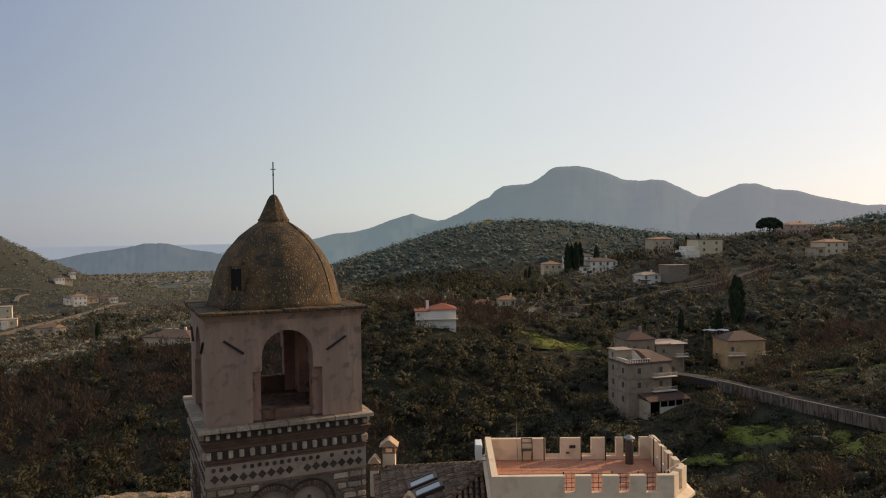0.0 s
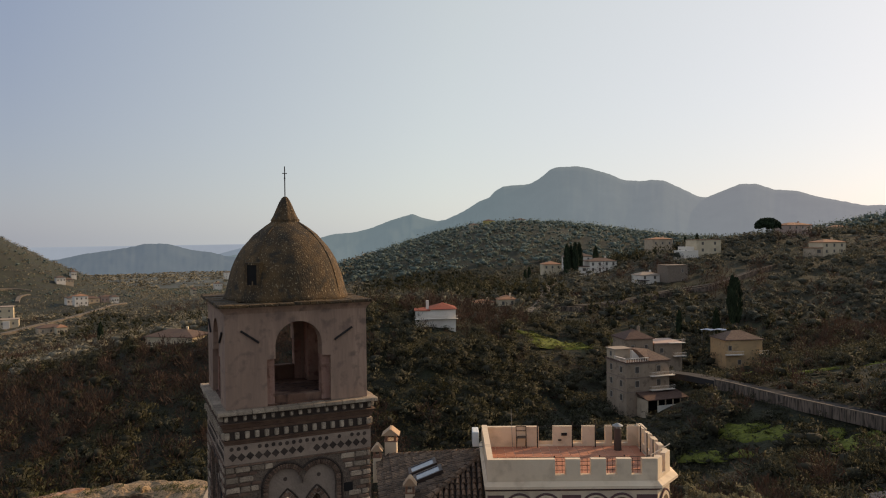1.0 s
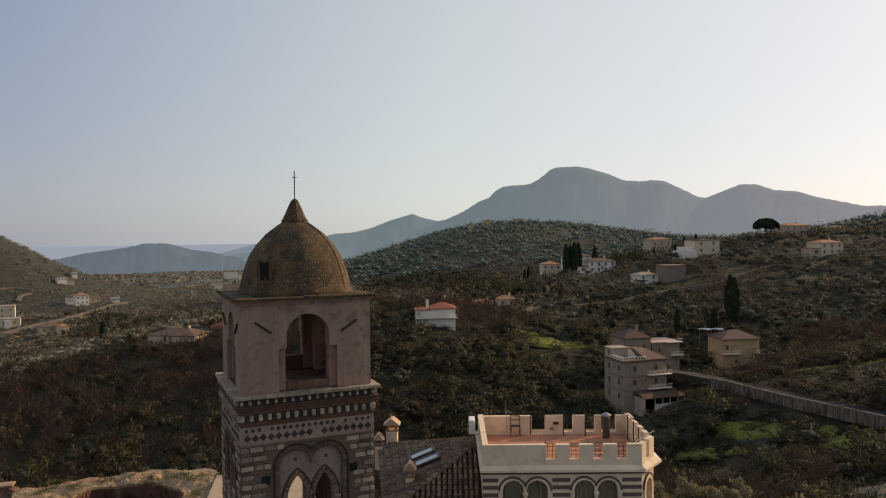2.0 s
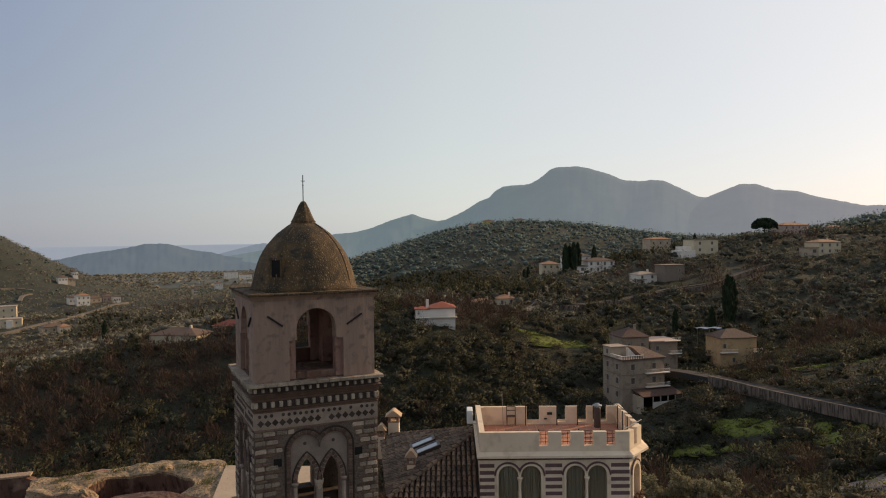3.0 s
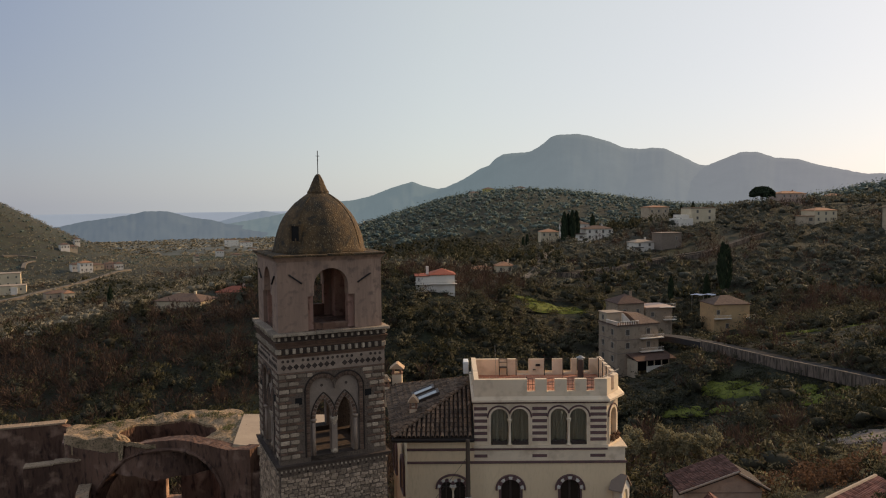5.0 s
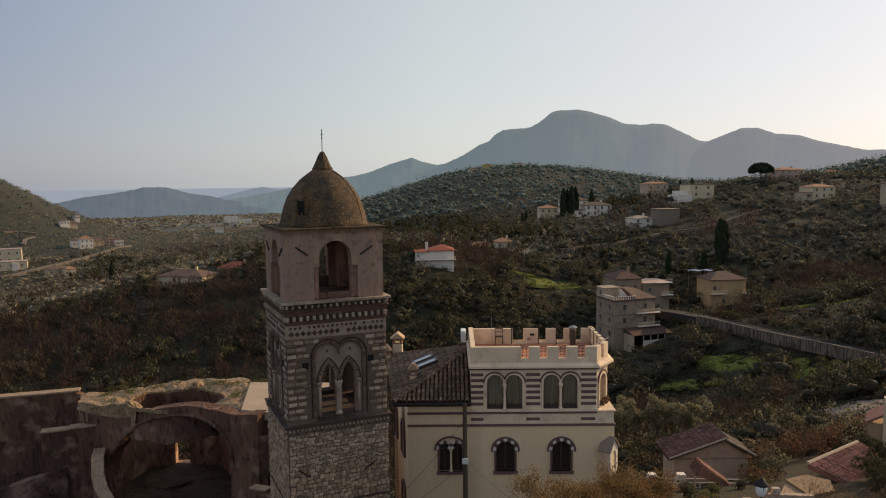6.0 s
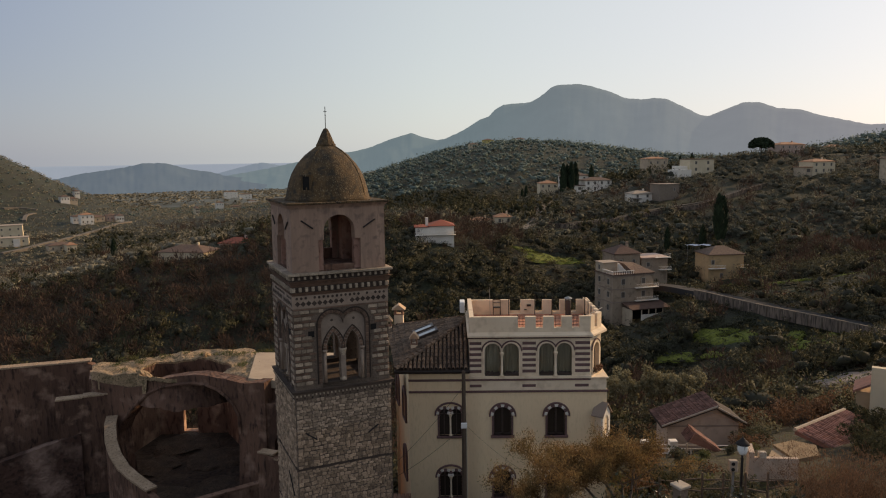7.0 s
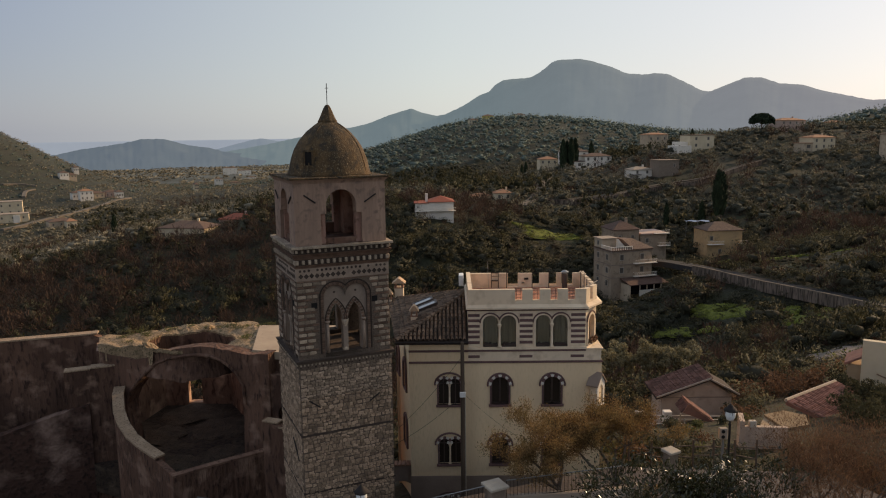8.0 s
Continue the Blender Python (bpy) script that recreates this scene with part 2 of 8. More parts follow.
M["stone_rest"] = mat("grey_limestone_side", (0.433, 0.292, 0.191), (0.283, 0.191, 0.127), scale=2.6, bump=0.6, fine=9, rand=0.42, dark=(0.201, 0.135, 0.093), island=True)
M["brick_rest"] = mat("old_brick_side", (0.20, 0.118, 0.08), (0.125, 0.074, 0.052), scale=3.0, bump=0.6, rand=0.35, island=True)
M["plinth"] = mat("mauve_plinth_render", (0.294, 0.215, 0.163), (0.235, 0.172, 0.133), scale=0.6, bump=0.15)
M["wood_dark"] = mat("dark_brown_joinery", (0.055, 0.032, 0.022), (0.04, 0.025, 0.018), scale=3.0, rough=0.55, bump=0.1)
M["curtain"] = mat("grey_green_curtain", (0.42, 0.42, 0.34), (0.27, 0.275, 0.225), scale=1.5, bump=0.3, fine=6, stretch=(8, 8, 0.3))
M["leaf_red"] = mat("reddish_sill_plants", (0.16, 0.06, 0.03), (0.10, 0.06, 0.03), scale=6.0, bump=0.4)
M["flue"] = mat("brown_flue_metal", (0.07, 0.045, 0.035), (0.05, 0.035, 0.03), scale=2.0, rough=0.5, bump=0.05)
M["metal_grey"] = mat("dull_grey_metal", (0.30, 0.30, 0.29), (0.22, 0.22, 0.21), scale=3.0, rough=0.45, metal=0.6, bump=0.05)
M["white_metal"] = mat("white_enamelled_metal", (0.75, 0.74, 0.70), (0.68, 0.67, 0.62), scale=1.5, rough=0.4, bump=0.0)
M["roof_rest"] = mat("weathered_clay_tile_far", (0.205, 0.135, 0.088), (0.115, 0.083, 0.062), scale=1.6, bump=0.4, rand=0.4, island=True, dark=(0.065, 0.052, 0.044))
# bed kept dark so the channels between tiles look shaded
M["roof_under"] = mat("shaded_roof_bed", (0.06, 0.043, 0.033), (0.042, 0.03, 0.024), scale=2.0, bump=0.3)
M["terracotta_dull"] = mat("dull_terracotta", (0.32, 0.17, 0.11), (0.24, 0.13, 0.09), scale=2.0, bump=0.2)
M["terracotta_pale"] = mat("pale_clay_tile", (0.55, 0.36, 0.22), (0.42, 0.28, 0.18), scale=2.0, bump=0.2)
M["voussoir_white"] = mat("white_voussoir_stone", (0.70, 0.64, 0.55), (0.60, 0.54, 0.46), scale=3.0, bump=0.15)
# greyed base puts part of the sky's reflection into the glass colour
M["sky_glass"] = mat("roof_light_glass", (0.22, 0.24, 0.26), (0.26, 0.28, 0.3), scale=0.5, rough=0.06, bump=0.0)
M["sky_glass"].node_tree.nodes["Principled BSDF"].inputs["IOR"].default_value = 1.9
M["pane"] = mat("window_pane", (0.92, 0.86, 0.78), (0.92, 0.86, 0.78), scale=0.5, rough=0.03, bump=0.0)
M["pane"].node_tree.nodes["Principled BSDF"].inputs["Transmission Weight"].default_value = 1.0
M["ruin_pale"] = mat("old_inner_plaster", (0.29, 0.163, 0.108), (0.131, 0.0689, 0.048), scale=0.3, bump=0.5, fine=14, spots=(0.522, 0.325, 0.222), dark=(0.102, 0.052, 0.036), stretch=(1, 1, 0.35))
M["ruin_patch"] = mat("peeling_plaster_wall", (0.0901, 0.0437, 0.0306), (0.0445, 0.0228, 0.0162), scale=0.17, bump=0.7, fine=20, spots=(0.254, 0.157, 0.119), dark=(0.0318, 0.0171, 0.0126))
M["earth"] = mat("bare_dark_earth", (0.062, 0.04, 0.027), (0.036, 0.024, 0.017), scale=0.5, bump=0.8, dark=(0.022, 0.015, 0.011), spots=(0.085, 0.058, 0.04))
M["rubble_earth"] = mat("rubble_and_earth", (0.11, 0.075, 0.05), (0.055, 0.037, 0.026), scale=1.2, bump=1.0, fine=9, dark=(0.03, 0.02, 0.014))
M["coping"] = mat("pale_mortar_coping", (0.40, 0.275, 0.18), (0.29, 0.195, 0.125), scale=1.2, bump=0.7, fine=7, dark=(0.19, 0.13, 0.085))
M["weed"] = mat("dry_weeds", (0.13, 0.12, 0.05), (0.09, 0.10, 0.035), scale=3.0, bump=0.0, rand=0.3, island=True, translucent=0.3)
M["screed"] = mat("pale_screed", (0.45, 0.338, 0.234), (0.378, 0.277, 0.195), scale=0.7, bump=0.2, fine=9)
M["wall_white"] = mat("white_render", (0.80, 0.71, 0.60), (0.70, 0.61, 0.50), scale=0.3, bump=0.08)
M["wall_grey"] = mat("stained_cream_render", (0.54, 0.41, 0.285), (0.43, 0.325, 0.225), scale=0.3, bump=0.08, spots=(0.36, 0.27, 0.19))
M["wall_cream"] = mat("cream_house_render", (0.66, 0.53, 0.36), (0.57, 0.45, 0.30), scale=0.3, bump=0.08)
M["wall_pink"] = mat("faded_pink_render", (0.52, 0.36, 0.28), (0.44, 0.31, 0.25), scale=0.3, bump=0.08)
M["wall_shed"] = mat("dusty_beige_render", (0.50, 0.37, 0.28), (0.41, 0.30, 0.225), scale=0.6, bump=0.12, spots=(0.36, 0.26, 0.195))
M["wall_yellow"] = mat("yellow_render", (0.62, 0.48, 0.16), (0.54, 0.42, 0.15), scale=0.3, bump=0.05)
M["wall_aged"] = mat("dirty_cream_render", (0.40, 0.29, 0.20), (0.29, 0.21, 0.145), scale=0.3, bump=0.08, spots=(0.22, 0.16, 0.11), stretch=(1, 1, 0.4))
M["roof_aged"] = mat("dark_aged_tiles", (0.15, 0.085, 0.062), (0.085, 0.05, 0.038), scale=1.0, bump=0.4, stretch=(1, 4, 1))
M["wall_ochre"] = mat("ochre_render", (0.561, 0.354, 0.178), (0.451, 0.283, 0.146), scale=0.3, bump=0.08, spots=(0.366, 0.236, 0.13))
M["wall_tan"] = mat("tan_render", (0.414, 0.281, 0.166), (0.324, 0.22, 0.134), scale=0.5, bump=0.15, spots=(0.27, 0.182, 0.115))
M["frame_pale"] = mat("pale_window_surround", (0.42, 0.36, 0.29), (0.36, 0.31, 0.25), scale=1.0, bump=0.05)
M["roof_red"] = mat("red_roof_tiles", (0.36, 0.10, 0.06), (0.26, 0.085, 0.055), scale=0.8, bump=0.4, stretch=(1, 6, 1))
M["roof_orange"] = mat("orange_roof_tiles", (0.40, 0.20, 0.11), (0.28, 0.15, 0.09), scale=0.8, bump=0.4, stretch=(1, 6, 1))
M["roof_far"] = mat("brown_roof_tiles", (0.20, 0.125, 0.088), (0.09, 0.058, 0.044), scale=1.4, bump=0.5, stretch=(1, 4, 1))
M["roof_mauve"] = mat("mauve_brown_tiles", (0.20, 0.105, 0.082), (0.135, 0.075, 0.06), scale=1.2, bump=0.3, rand=0.3, island=True)
M["roof_pinkish"] = mat("faded_red_tiles", (0.34, 0.165, 0.115), (0.24, 0.12, 0.09), scale=1.2, bump=0.3, rand=0.3, island=True)
M["roof_maroon"] = mat("red_pantiles", (0.32, 0.145, 0.105), (0.21, 0.10, 0.075), scale=1.2, bump=0.3, rand=0.4, island=True)
M["roof_tan"] = mat("tan_roof_sheet", (0.29, 0.19, 0.105), (0.21, 0.14, 0.08), scale=0.9, bump=0.3, dark=(0.15, 0.10, 0.06))
M["tarp"] = mat("blue_tarpaulin", (0.20, 0.26, 0.36), (0.16, 0.21, 0.30), scale=1.0, rough=0.5, bump=0.1)
M["concrete"] = mat("stained_concrete", (0.18, 0.137, 0.102), (0.117, 0.0912, 0.0704), scale=0.4, bump=0.3, stretch=(1, 1, 0.3))
M["wall_lane"] = mat("weathered_lane_wall", (0.25, 0.18, 0.135), (0.13, 0.095, 0.072), scale=0.5, bump=0.5, fine=5, dark=(0.05, 0.038, 0.03), dark_at=(0.45, 0.62), stretch=(1, 1, 0.16))
M["concrete_pale"] = mat("pale_concrete", (0.378, 0.296, 0.224), (0.306, 0.236, 0.179), scale=0.8, bump=0.2)
M["track_earth"] = mat("worn_earth_track", (0.085, 0.068, 0.05), (0.06, 0.048, 0.035), scale=0.3, bump=0.3)
M["lane_dust"] = mat("dusty_lane", (0.19, 0.155, 0.12), (0.135, 0.11, 0.085), scale=0.3, bump=0.3)
M["meadow"] = mat("fresh_grass", (0.19, 0.20, 0.032), (0.10, 0.112, 0.022), scale=0.7, bump=1.0, fine=9, spots=(0.06, 0.062, 0.02), dark=(0.10, 0.115, 0.02), rand=0.2, island=True)
M["gravel"] = mat("pale_gravel", (0.26, 0.20, 0.165), (0.19, 0.145, 0.12), scale=0.5, bump=0.6, spots=(0.11, 0.10, 0.055))
M["grass_dry"] = mat("dry_grass_bank", (0.055, 0.040, 0.02), (0.032, 0.027, 0.012), scale=0.6, bump=1.0, fine=10, dark=(0.022, 0.018, 0.01), spots=(0.06, 0.058, 0.018))
M["paving"] = mat("street_paving", (0.095, 0.075, 0.065), (0.07, 0.055, 0.048), scale=0.8, bump=0.4)
M["stone_plain"] = mat("pier_stone", (0.26, 0.195, 0.145), (0.185, 0.14, 0.105), scale=2.0, bump=0.5)
M["pale_plain"] = mat("pale_capstone", (0.52, 0.435, 0.34), (0.42, 0.35, 0.275), scale=2.0, bump=0.3)
M["lamp_glass"] = mat("milky_glass", (0.80, 0.80, 0.76), (0.74, 0.74, 0.70), scale=1.0, rough=0.25, bump=0.0)
M["leaf_cypress"] = mat("cypress_sprays", (0.022, 0.034, 0.017), (0.03, 0.045, 0.02), scale=0.3, bump=0, rand=0.4, island=True)
M["leaf_rust"] = mat("rust_brown_leaves", (0.275, 0.155, 0.066), (0.15, 0.108, 0.046), scale=0.9, bump=0, rand=0.6, island=True, translucent=0.35)
M["leaf_twig"] = mat("bare_brown_twigs", (0.20, 0.108, 0.06), (0.115, 0.062, 0.036), scale=0.5, bump=0, rand=0.5, island=True, translucent=0.25)
M["leaf_gloss"] = mat("glossy_leaves", (0.03, 0.033, 0.013), (0.05, 0.046, 0.02), scale=0.8, rough=0.22, bump=0, rand=0.4, island=True, translucent=0.1)
M["leaf_gloss"].node_tree.nodes["Principled BSDF"].inputs["Specular IOR Level"].default_value = 0.35
M["leaf_silver"] = mat("silvery_broom", (0.27, 0.235, 0.14), (0.17, 0.15, 0.085), scale=0.5, bump=0, rand=0.4, island=True, translucent=0.3)


# ---- mesh helpers ----
def mesh_ob(name, verts, faces, material, parent=None, smooth=False):
    me = bpy.data.meshes.new(name)
    me.from_pydata([tuple(v) for v in verts], [], faces)
    me.materials.append(material)
    if smooth:
        me.polygons.foreach_set("use_smooth", [True] * len(me.polygons))
    ob = new(name, me)
    if parent:
        ob.parent = parent
    return ob


def part(name, bm, material, parent=None, label="", smooth=False):
    """Links a bmesh as one mesh object, under a thing if one is given."""
    bmesh.ops.recalc_face_normals(bm, faces=bm.faces)
    me = bpy.data.meshes.new(name)
    bm.to_mesh(me)
    bm.free()
    me.materials.append(material)
    if smooth:
        me.polygons.foreach_set("use_smooth", [True] * len(me.polygons))
    ob = new(name, me)
    if parent:
        ob.parent = parent
    if label:
        ob["label"] = label
    return ob


def thing(name, m, label, category, group="", kind=""):
    ob = new(name)
    ob.matrix_basis = m
    return tagged(ob, label, category, group, kind)


def box(bm, x0, x1, y0, y1, z0, z1, bevel=0.0, m=None):
    """Adds a box between these limits; bevel rounds its edges."""
    r = bmesh.ops.create_cube(bm, size=1.0, matrix=Matrix.Translation(((x0 + x1) / 2, (y0 + y1) / 2, (z0 + z1) / 2)) @ Matrix.Diagonal((abs(x1 - x0), abs(y1 - y0), abs(z1 - z0), 1)))
    vs = r["verts"]
    if bevel:
        es = list({e for v in vs for e in v.link_edges})
        g = bmesh.ops.bevel(bm, geom=es, offset=bevel, segments=1, affect="EDGES")
        vs = list({v for f in g["faces"] for v in f.verts} | {v for v in vs if v.is_valid})
    if m:
        bmesh.ops.transform(bm, matrix=m, verts=[v for v in vs if v.is_valid])
    return bm


def boxed(name, lim, material, parent, bevel=0.0, label="", m=None):
    return part(name, box(bmesh.new(), *lim, bevel=bevel, m=m), material, parent, label)


def prism(bm, outline, z0, z1, top=None):
    """Adds an upright prism over a plan outline; top: another outline for its upper end."""
    lo = [bm.verts.new((x, y, z0)) for x, y in outline]
    hi = [bm.verts.new((x, y, z1)) for x, y in (top or outline)]
    n = len(lo)
    for i in range(n):
        bm.faces.new((lo[i], lo[(i + 1) % n], hi[(i + 1) % n], hi[i]))
    bm.faces.new(hi)
    bm.faces.new(lo[::-1])
    return bm


def arch_outline(x0, x1, z0, spring, point=0.0, n=10):
    """Outline (x, z) of an arched opening: half round, or pointed where point > 0."""
    c, r = (x0 + x1) / 2, (x1 - x0) / 2
    pts = [(x0, z0), (x1, z0)]
    for i in range(n + 1):
        a = math.pi * i / n
        pts.append((c + r * math.cos(a), spring + r * math.sin(a) * (1 + point * math.sin(a) ** 4)))
    return pts


def pierced(bm, outer, holes, y0, y1, m=None):
    """Adds a slab standing in the xz plane from depth y0 to y1 with holes through it."""
    from mathutils.geometry import tessellate_polygon
    loops = [outer] + holes
    flat = [p for lp in loops for p in lp]
    tris = tessellate_polygon([[Vector((x, z, 0)) for x, z in lp] for lp in loops])
    m = m or Matrix.Identity(4)
    f = [bm.verts.new(m @ Vector((x, y0, z))) for x, z in flat]
    k = [bm.verts.new(m @ Vector((x, y1, z))) for x, z in flat]
    for a, b, c in tris:
        if len({a, b, c}) == 3:
            bm.faces.new((f[a], f[b], f[c]))
            bm.faces.new((k[c], k[b], k[a]))
    s = 0
    for lp in loops:
        n = len(lp)
        for i in range(n):
            a, b = s + i, s + (i + 1) % n
            bm.faces.new((f[a], f[b], k[b], k[a]))
        s += n
    return bm


def rect(x0, x1, z0, z1):
    return [(x0, z0), (x1, z0), (x1, z1), (x0, z1)]


def lathe(bm, profile, n=24, m=None):
    """Adds a turned body from (radius, z) pairs."""
    m = m or Matrix.Identity(4)
    rings = []
    for r, z in profile:
        rings.append([bm.verts.new(m @ Vector((r * math.cos(2 * math.pi * i / n), r * math.sin(2 * math.pi * i / n), z))) for i in range(n)])
    for a, b in zip(rings, rings[1:]):
        for i in range(n):
            bm.faces.new((a[i], a[(i + 1) % n], b[(i + 1) % n], b[i]))
    bm.faces.new(rings[-1])
    bm.faces.new(rings[0][::-1])
    return bm


def rod(bm, a, b, r0, r1=None, n=6):
    """Adds a round bar from a to b."""
    a, b = Vector(a), Vector(b)
    q = (b - a).to_track_quat("Z", "Y").to_matrix().to_4x4()
    return lathe(bm, [(r0, 0), (r1 or r0, (b - a).length)], n, Matrix.Translation(a) @ q)


# ---- relief of the land ----
RELIEF = np.array([
    (0, -80, 0), (-90, -60, 2), (90, -60, 8), (0, 8, 2), (14, 14, 2.5), (-22, 28, -7), (6, 34, 0), (22, 47, -3), (32, 40, 1),
    (-70, 50, -16), (-60, 120, -32), (0, 115, -32), (40, 140, -24), (54, 96, -12), (49, 185, -24), (84, 214, -18), (62, 166, -15), (69, 142, -12.5), (72, 120, -11), (-88, 228, -12),
    (-6, 228, -7), (77, 382, 2), (-193, 395, -37), (-292, 478, -38), (129, 368, 10), (185, 395, 19), (170, 220, 0), (303, 518, 25),
    (300, 220, 22), (180, 345, 10.5), (0, 460, -18), (20, 280, -6), (97, 315, 0), (-200, 90, -36)], dtype=float)


def tps(x, y, kx, ky, w):
    out = w[-3] + w[-2] * x + w[-1] * y
    for px, py, c in zip(kx, ky, w):
        r2 = (x - px) ** 2 + (y - py) ** 2 + 60.0
        out = out + c * 0.5 * r2 * np.log(r2)
    return out


def relief_weights():
    kx, ky, kz = RELIEF.T / 1.0
    n = len(kx)
    r2 = (kx[:, None] - kx) ** 2 + (ky[:, None] - ky) ** 2 + 60.0
    a = np.zeros((n + 3, n + 3))
    a[:n, :n] = 0.5 * r2 * np.log(r2)
    a[:n, n], a[:n, n + 1], a[:n, n + 2] = 1, kx, ky
    a[n:, :n] = a[:n, n:].T
    return kx, ky, np.linalg.solve(a, np.concatenate([kz, np.zeros(3)]))


KX, KY, KW = relief_weights()


def sstep(a, b, x):
    t = np.clip((x - a) / (b - a), 0, 1)
    return t * t * (3 - 2 * t)


def bump(x, y, cx, cy, h, sx, sy, turn=0.0):
    c, s = math.cos(radians(turn)), math.sin(radians(turn))
    u, v = (x - cx) * c + (y - cy) * s, -(x - cx) * s + (y - cy) * c
    return h * np.exp(-(u / sx) ** 2 / 2 - (v / sy) ** 2 / 2)


def land(x, y):
    """Height of the ground."""
    x, y = np.asarray(x, float), np.asarray(y, float)
    r = np.hypot(x, y)
    near = tps(x, y, KX, KY, KW)
    far = -30 - 0.033 * np.clip(r - 400, 0, 3200)
    far = far + sstep(80, 330, x) * (14 + 0.05 * np.clip(x - 80, 0, 900)) * sstep(2400, 900, r)
    far = far + bump(x, y, 45, 890, 68, 145, 230) + bump(x, y, 200, 900, 21, 110, 240)
    far = far + bump(x, y, -552, 773, 88, 93, 130, 35.5)
    far = far + bump(x, y, 430, 620, 46, 90, 150)
    far = far + 3.0 * np.sin(x * 0.011 + 1) * np.sin(y * 0.009) * sstep(300, 700, r)
    front = sstep(-100, 60, y)
    w = sstep(420, 680, r)
    h = near * (1 - w) + far * w
    back = 4 - 0.02 * np.clip(r - 60, 0, 2000)
    return h * front + back * (1 - front)


def build_ground():
    az = np.concatenate([np.arange(-42, 46, 0.4), np.arange(46, 318, 4.0)])
    rr = [0.0]
    step = 2.0
    while rr[-1] < 4900:
        rr.append(rr[-1] + step)
        step = max(2.0, rr[-1] * 0.022)
    rr = np.array(rr[1:])
    a, r = np.meshgrid(np.radians(az), rr)
    x, y = r * np.sin(a), r * np.cos(a)
    z = land(x, y)
    n, k = z.shape
    z = z + np.where(r > 60, 0.5, 0.0) * (np.sin(x * 0.31) * np.sin(y * 0.27) + np.sin(x * 0.13 + 2) * np.sin(y * 0.17))
    v = np.stack([x, y, z], -1).reshape(-1, 3)
    i = np.arange(n - 1)[:, None] * k
    j = np.arange(k)[None, :]
    j2 = (j + 1) % k
    f = np.stack([i + j, i + k + j, i + k + j2, i + j2], -1).reshape(-1, 4)
    verts = np.concatenate([v, [[0, 0, float(land(0, 0))]]])
    faces = f[:, ::-1].tolist() + [(len(v), (q + 1) % k, q) for q in range(k)]
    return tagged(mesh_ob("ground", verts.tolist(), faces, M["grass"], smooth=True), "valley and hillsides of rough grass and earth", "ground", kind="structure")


build_ground()


# ---- far mountains ----
def mountain(name, az, elev, r, depth, material, label, rough=0.005, seed=1, crest=0.35):
    """A far ridge: its skyline's elevations (tenths of a degree) over azimuths (degrees), falling away to both sides."""
    a = np.arange(az[0], az[-1] + 0.01, 0.1)
    e = np.interp(a, az, elev)
    ker = np.array([1, 2, 1]) / 4.0
    e = np.convolve(np.pad(e, 1, mode="edge"), ker, "valid")
    e = e + crest * np.array([noise.fractal(Vector((q * 3.1, seed, 0)), 1.0, 2.0, 4) for q in a])
    rows = np.linspace(0, 1, 14)
    verts, k = [], len(a)
    for s in rows:
        for ai, ei in zip(a, e):
            d = r - depth * (1 - s)
            top = 22 + r * math.tan(radians(ei / 10))
            foot = -150.0
            g = s ** 0.8
            nz = noise.fractal(Vector((ai * 0.35, s * 2.5, seed * 7.0)), 1.0, 2.0, 5) * rough * r * (1 - s) * s * 4
            verts.append((d * math.sin(radians(ai)), d * math.cos(radians(ai)), foot + (top - foot) * g + nz))
    for ai in a:
        d = r + depth * 0.4
        verts.append((d * math.sin(radians(ai)), d * math.cos(radians(ai)), -160))
    faces = [(i * k + j, i * k + j + 1, (i + 1) * k + j + 1, (i + 1) * k + j) for i in range(len(rows)) for j in range(k - 1)]
    return tagged(mesh_ob(name, verts, faces, material, smooth=True), label, "mountain", kind="structure")


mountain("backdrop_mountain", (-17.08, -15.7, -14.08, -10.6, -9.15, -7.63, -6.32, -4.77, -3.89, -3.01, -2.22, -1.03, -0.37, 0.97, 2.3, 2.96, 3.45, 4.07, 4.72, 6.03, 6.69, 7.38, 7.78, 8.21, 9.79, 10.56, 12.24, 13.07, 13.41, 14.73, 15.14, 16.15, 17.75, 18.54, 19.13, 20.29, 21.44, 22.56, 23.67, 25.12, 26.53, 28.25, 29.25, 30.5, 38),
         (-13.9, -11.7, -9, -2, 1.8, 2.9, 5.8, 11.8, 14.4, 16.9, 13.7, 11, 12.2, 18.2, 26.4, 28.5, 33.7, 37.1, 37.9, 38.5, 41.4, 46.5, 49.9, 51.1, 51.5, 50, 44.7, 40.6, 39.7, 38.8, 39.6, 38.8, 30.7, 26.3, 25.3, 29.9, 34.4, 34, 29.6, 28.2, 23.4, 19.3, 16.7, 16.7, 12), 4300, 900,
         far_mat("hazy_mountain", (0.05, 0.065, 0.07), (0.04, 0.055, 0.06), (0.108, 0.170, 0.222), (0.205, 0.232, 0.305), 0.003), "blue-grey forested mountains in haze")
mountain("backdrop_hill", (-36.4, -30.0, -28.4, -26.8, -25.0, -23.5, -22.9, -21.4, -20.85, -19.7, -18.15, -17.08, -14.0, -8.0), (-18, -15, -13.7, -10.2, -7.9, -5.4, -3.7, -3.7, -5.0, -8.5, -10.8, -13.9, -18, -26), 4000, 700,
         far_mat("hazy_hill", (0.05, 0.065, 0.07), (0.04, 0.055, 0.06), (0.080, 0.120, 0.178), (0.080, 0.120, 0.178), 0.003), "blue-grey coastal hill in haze")
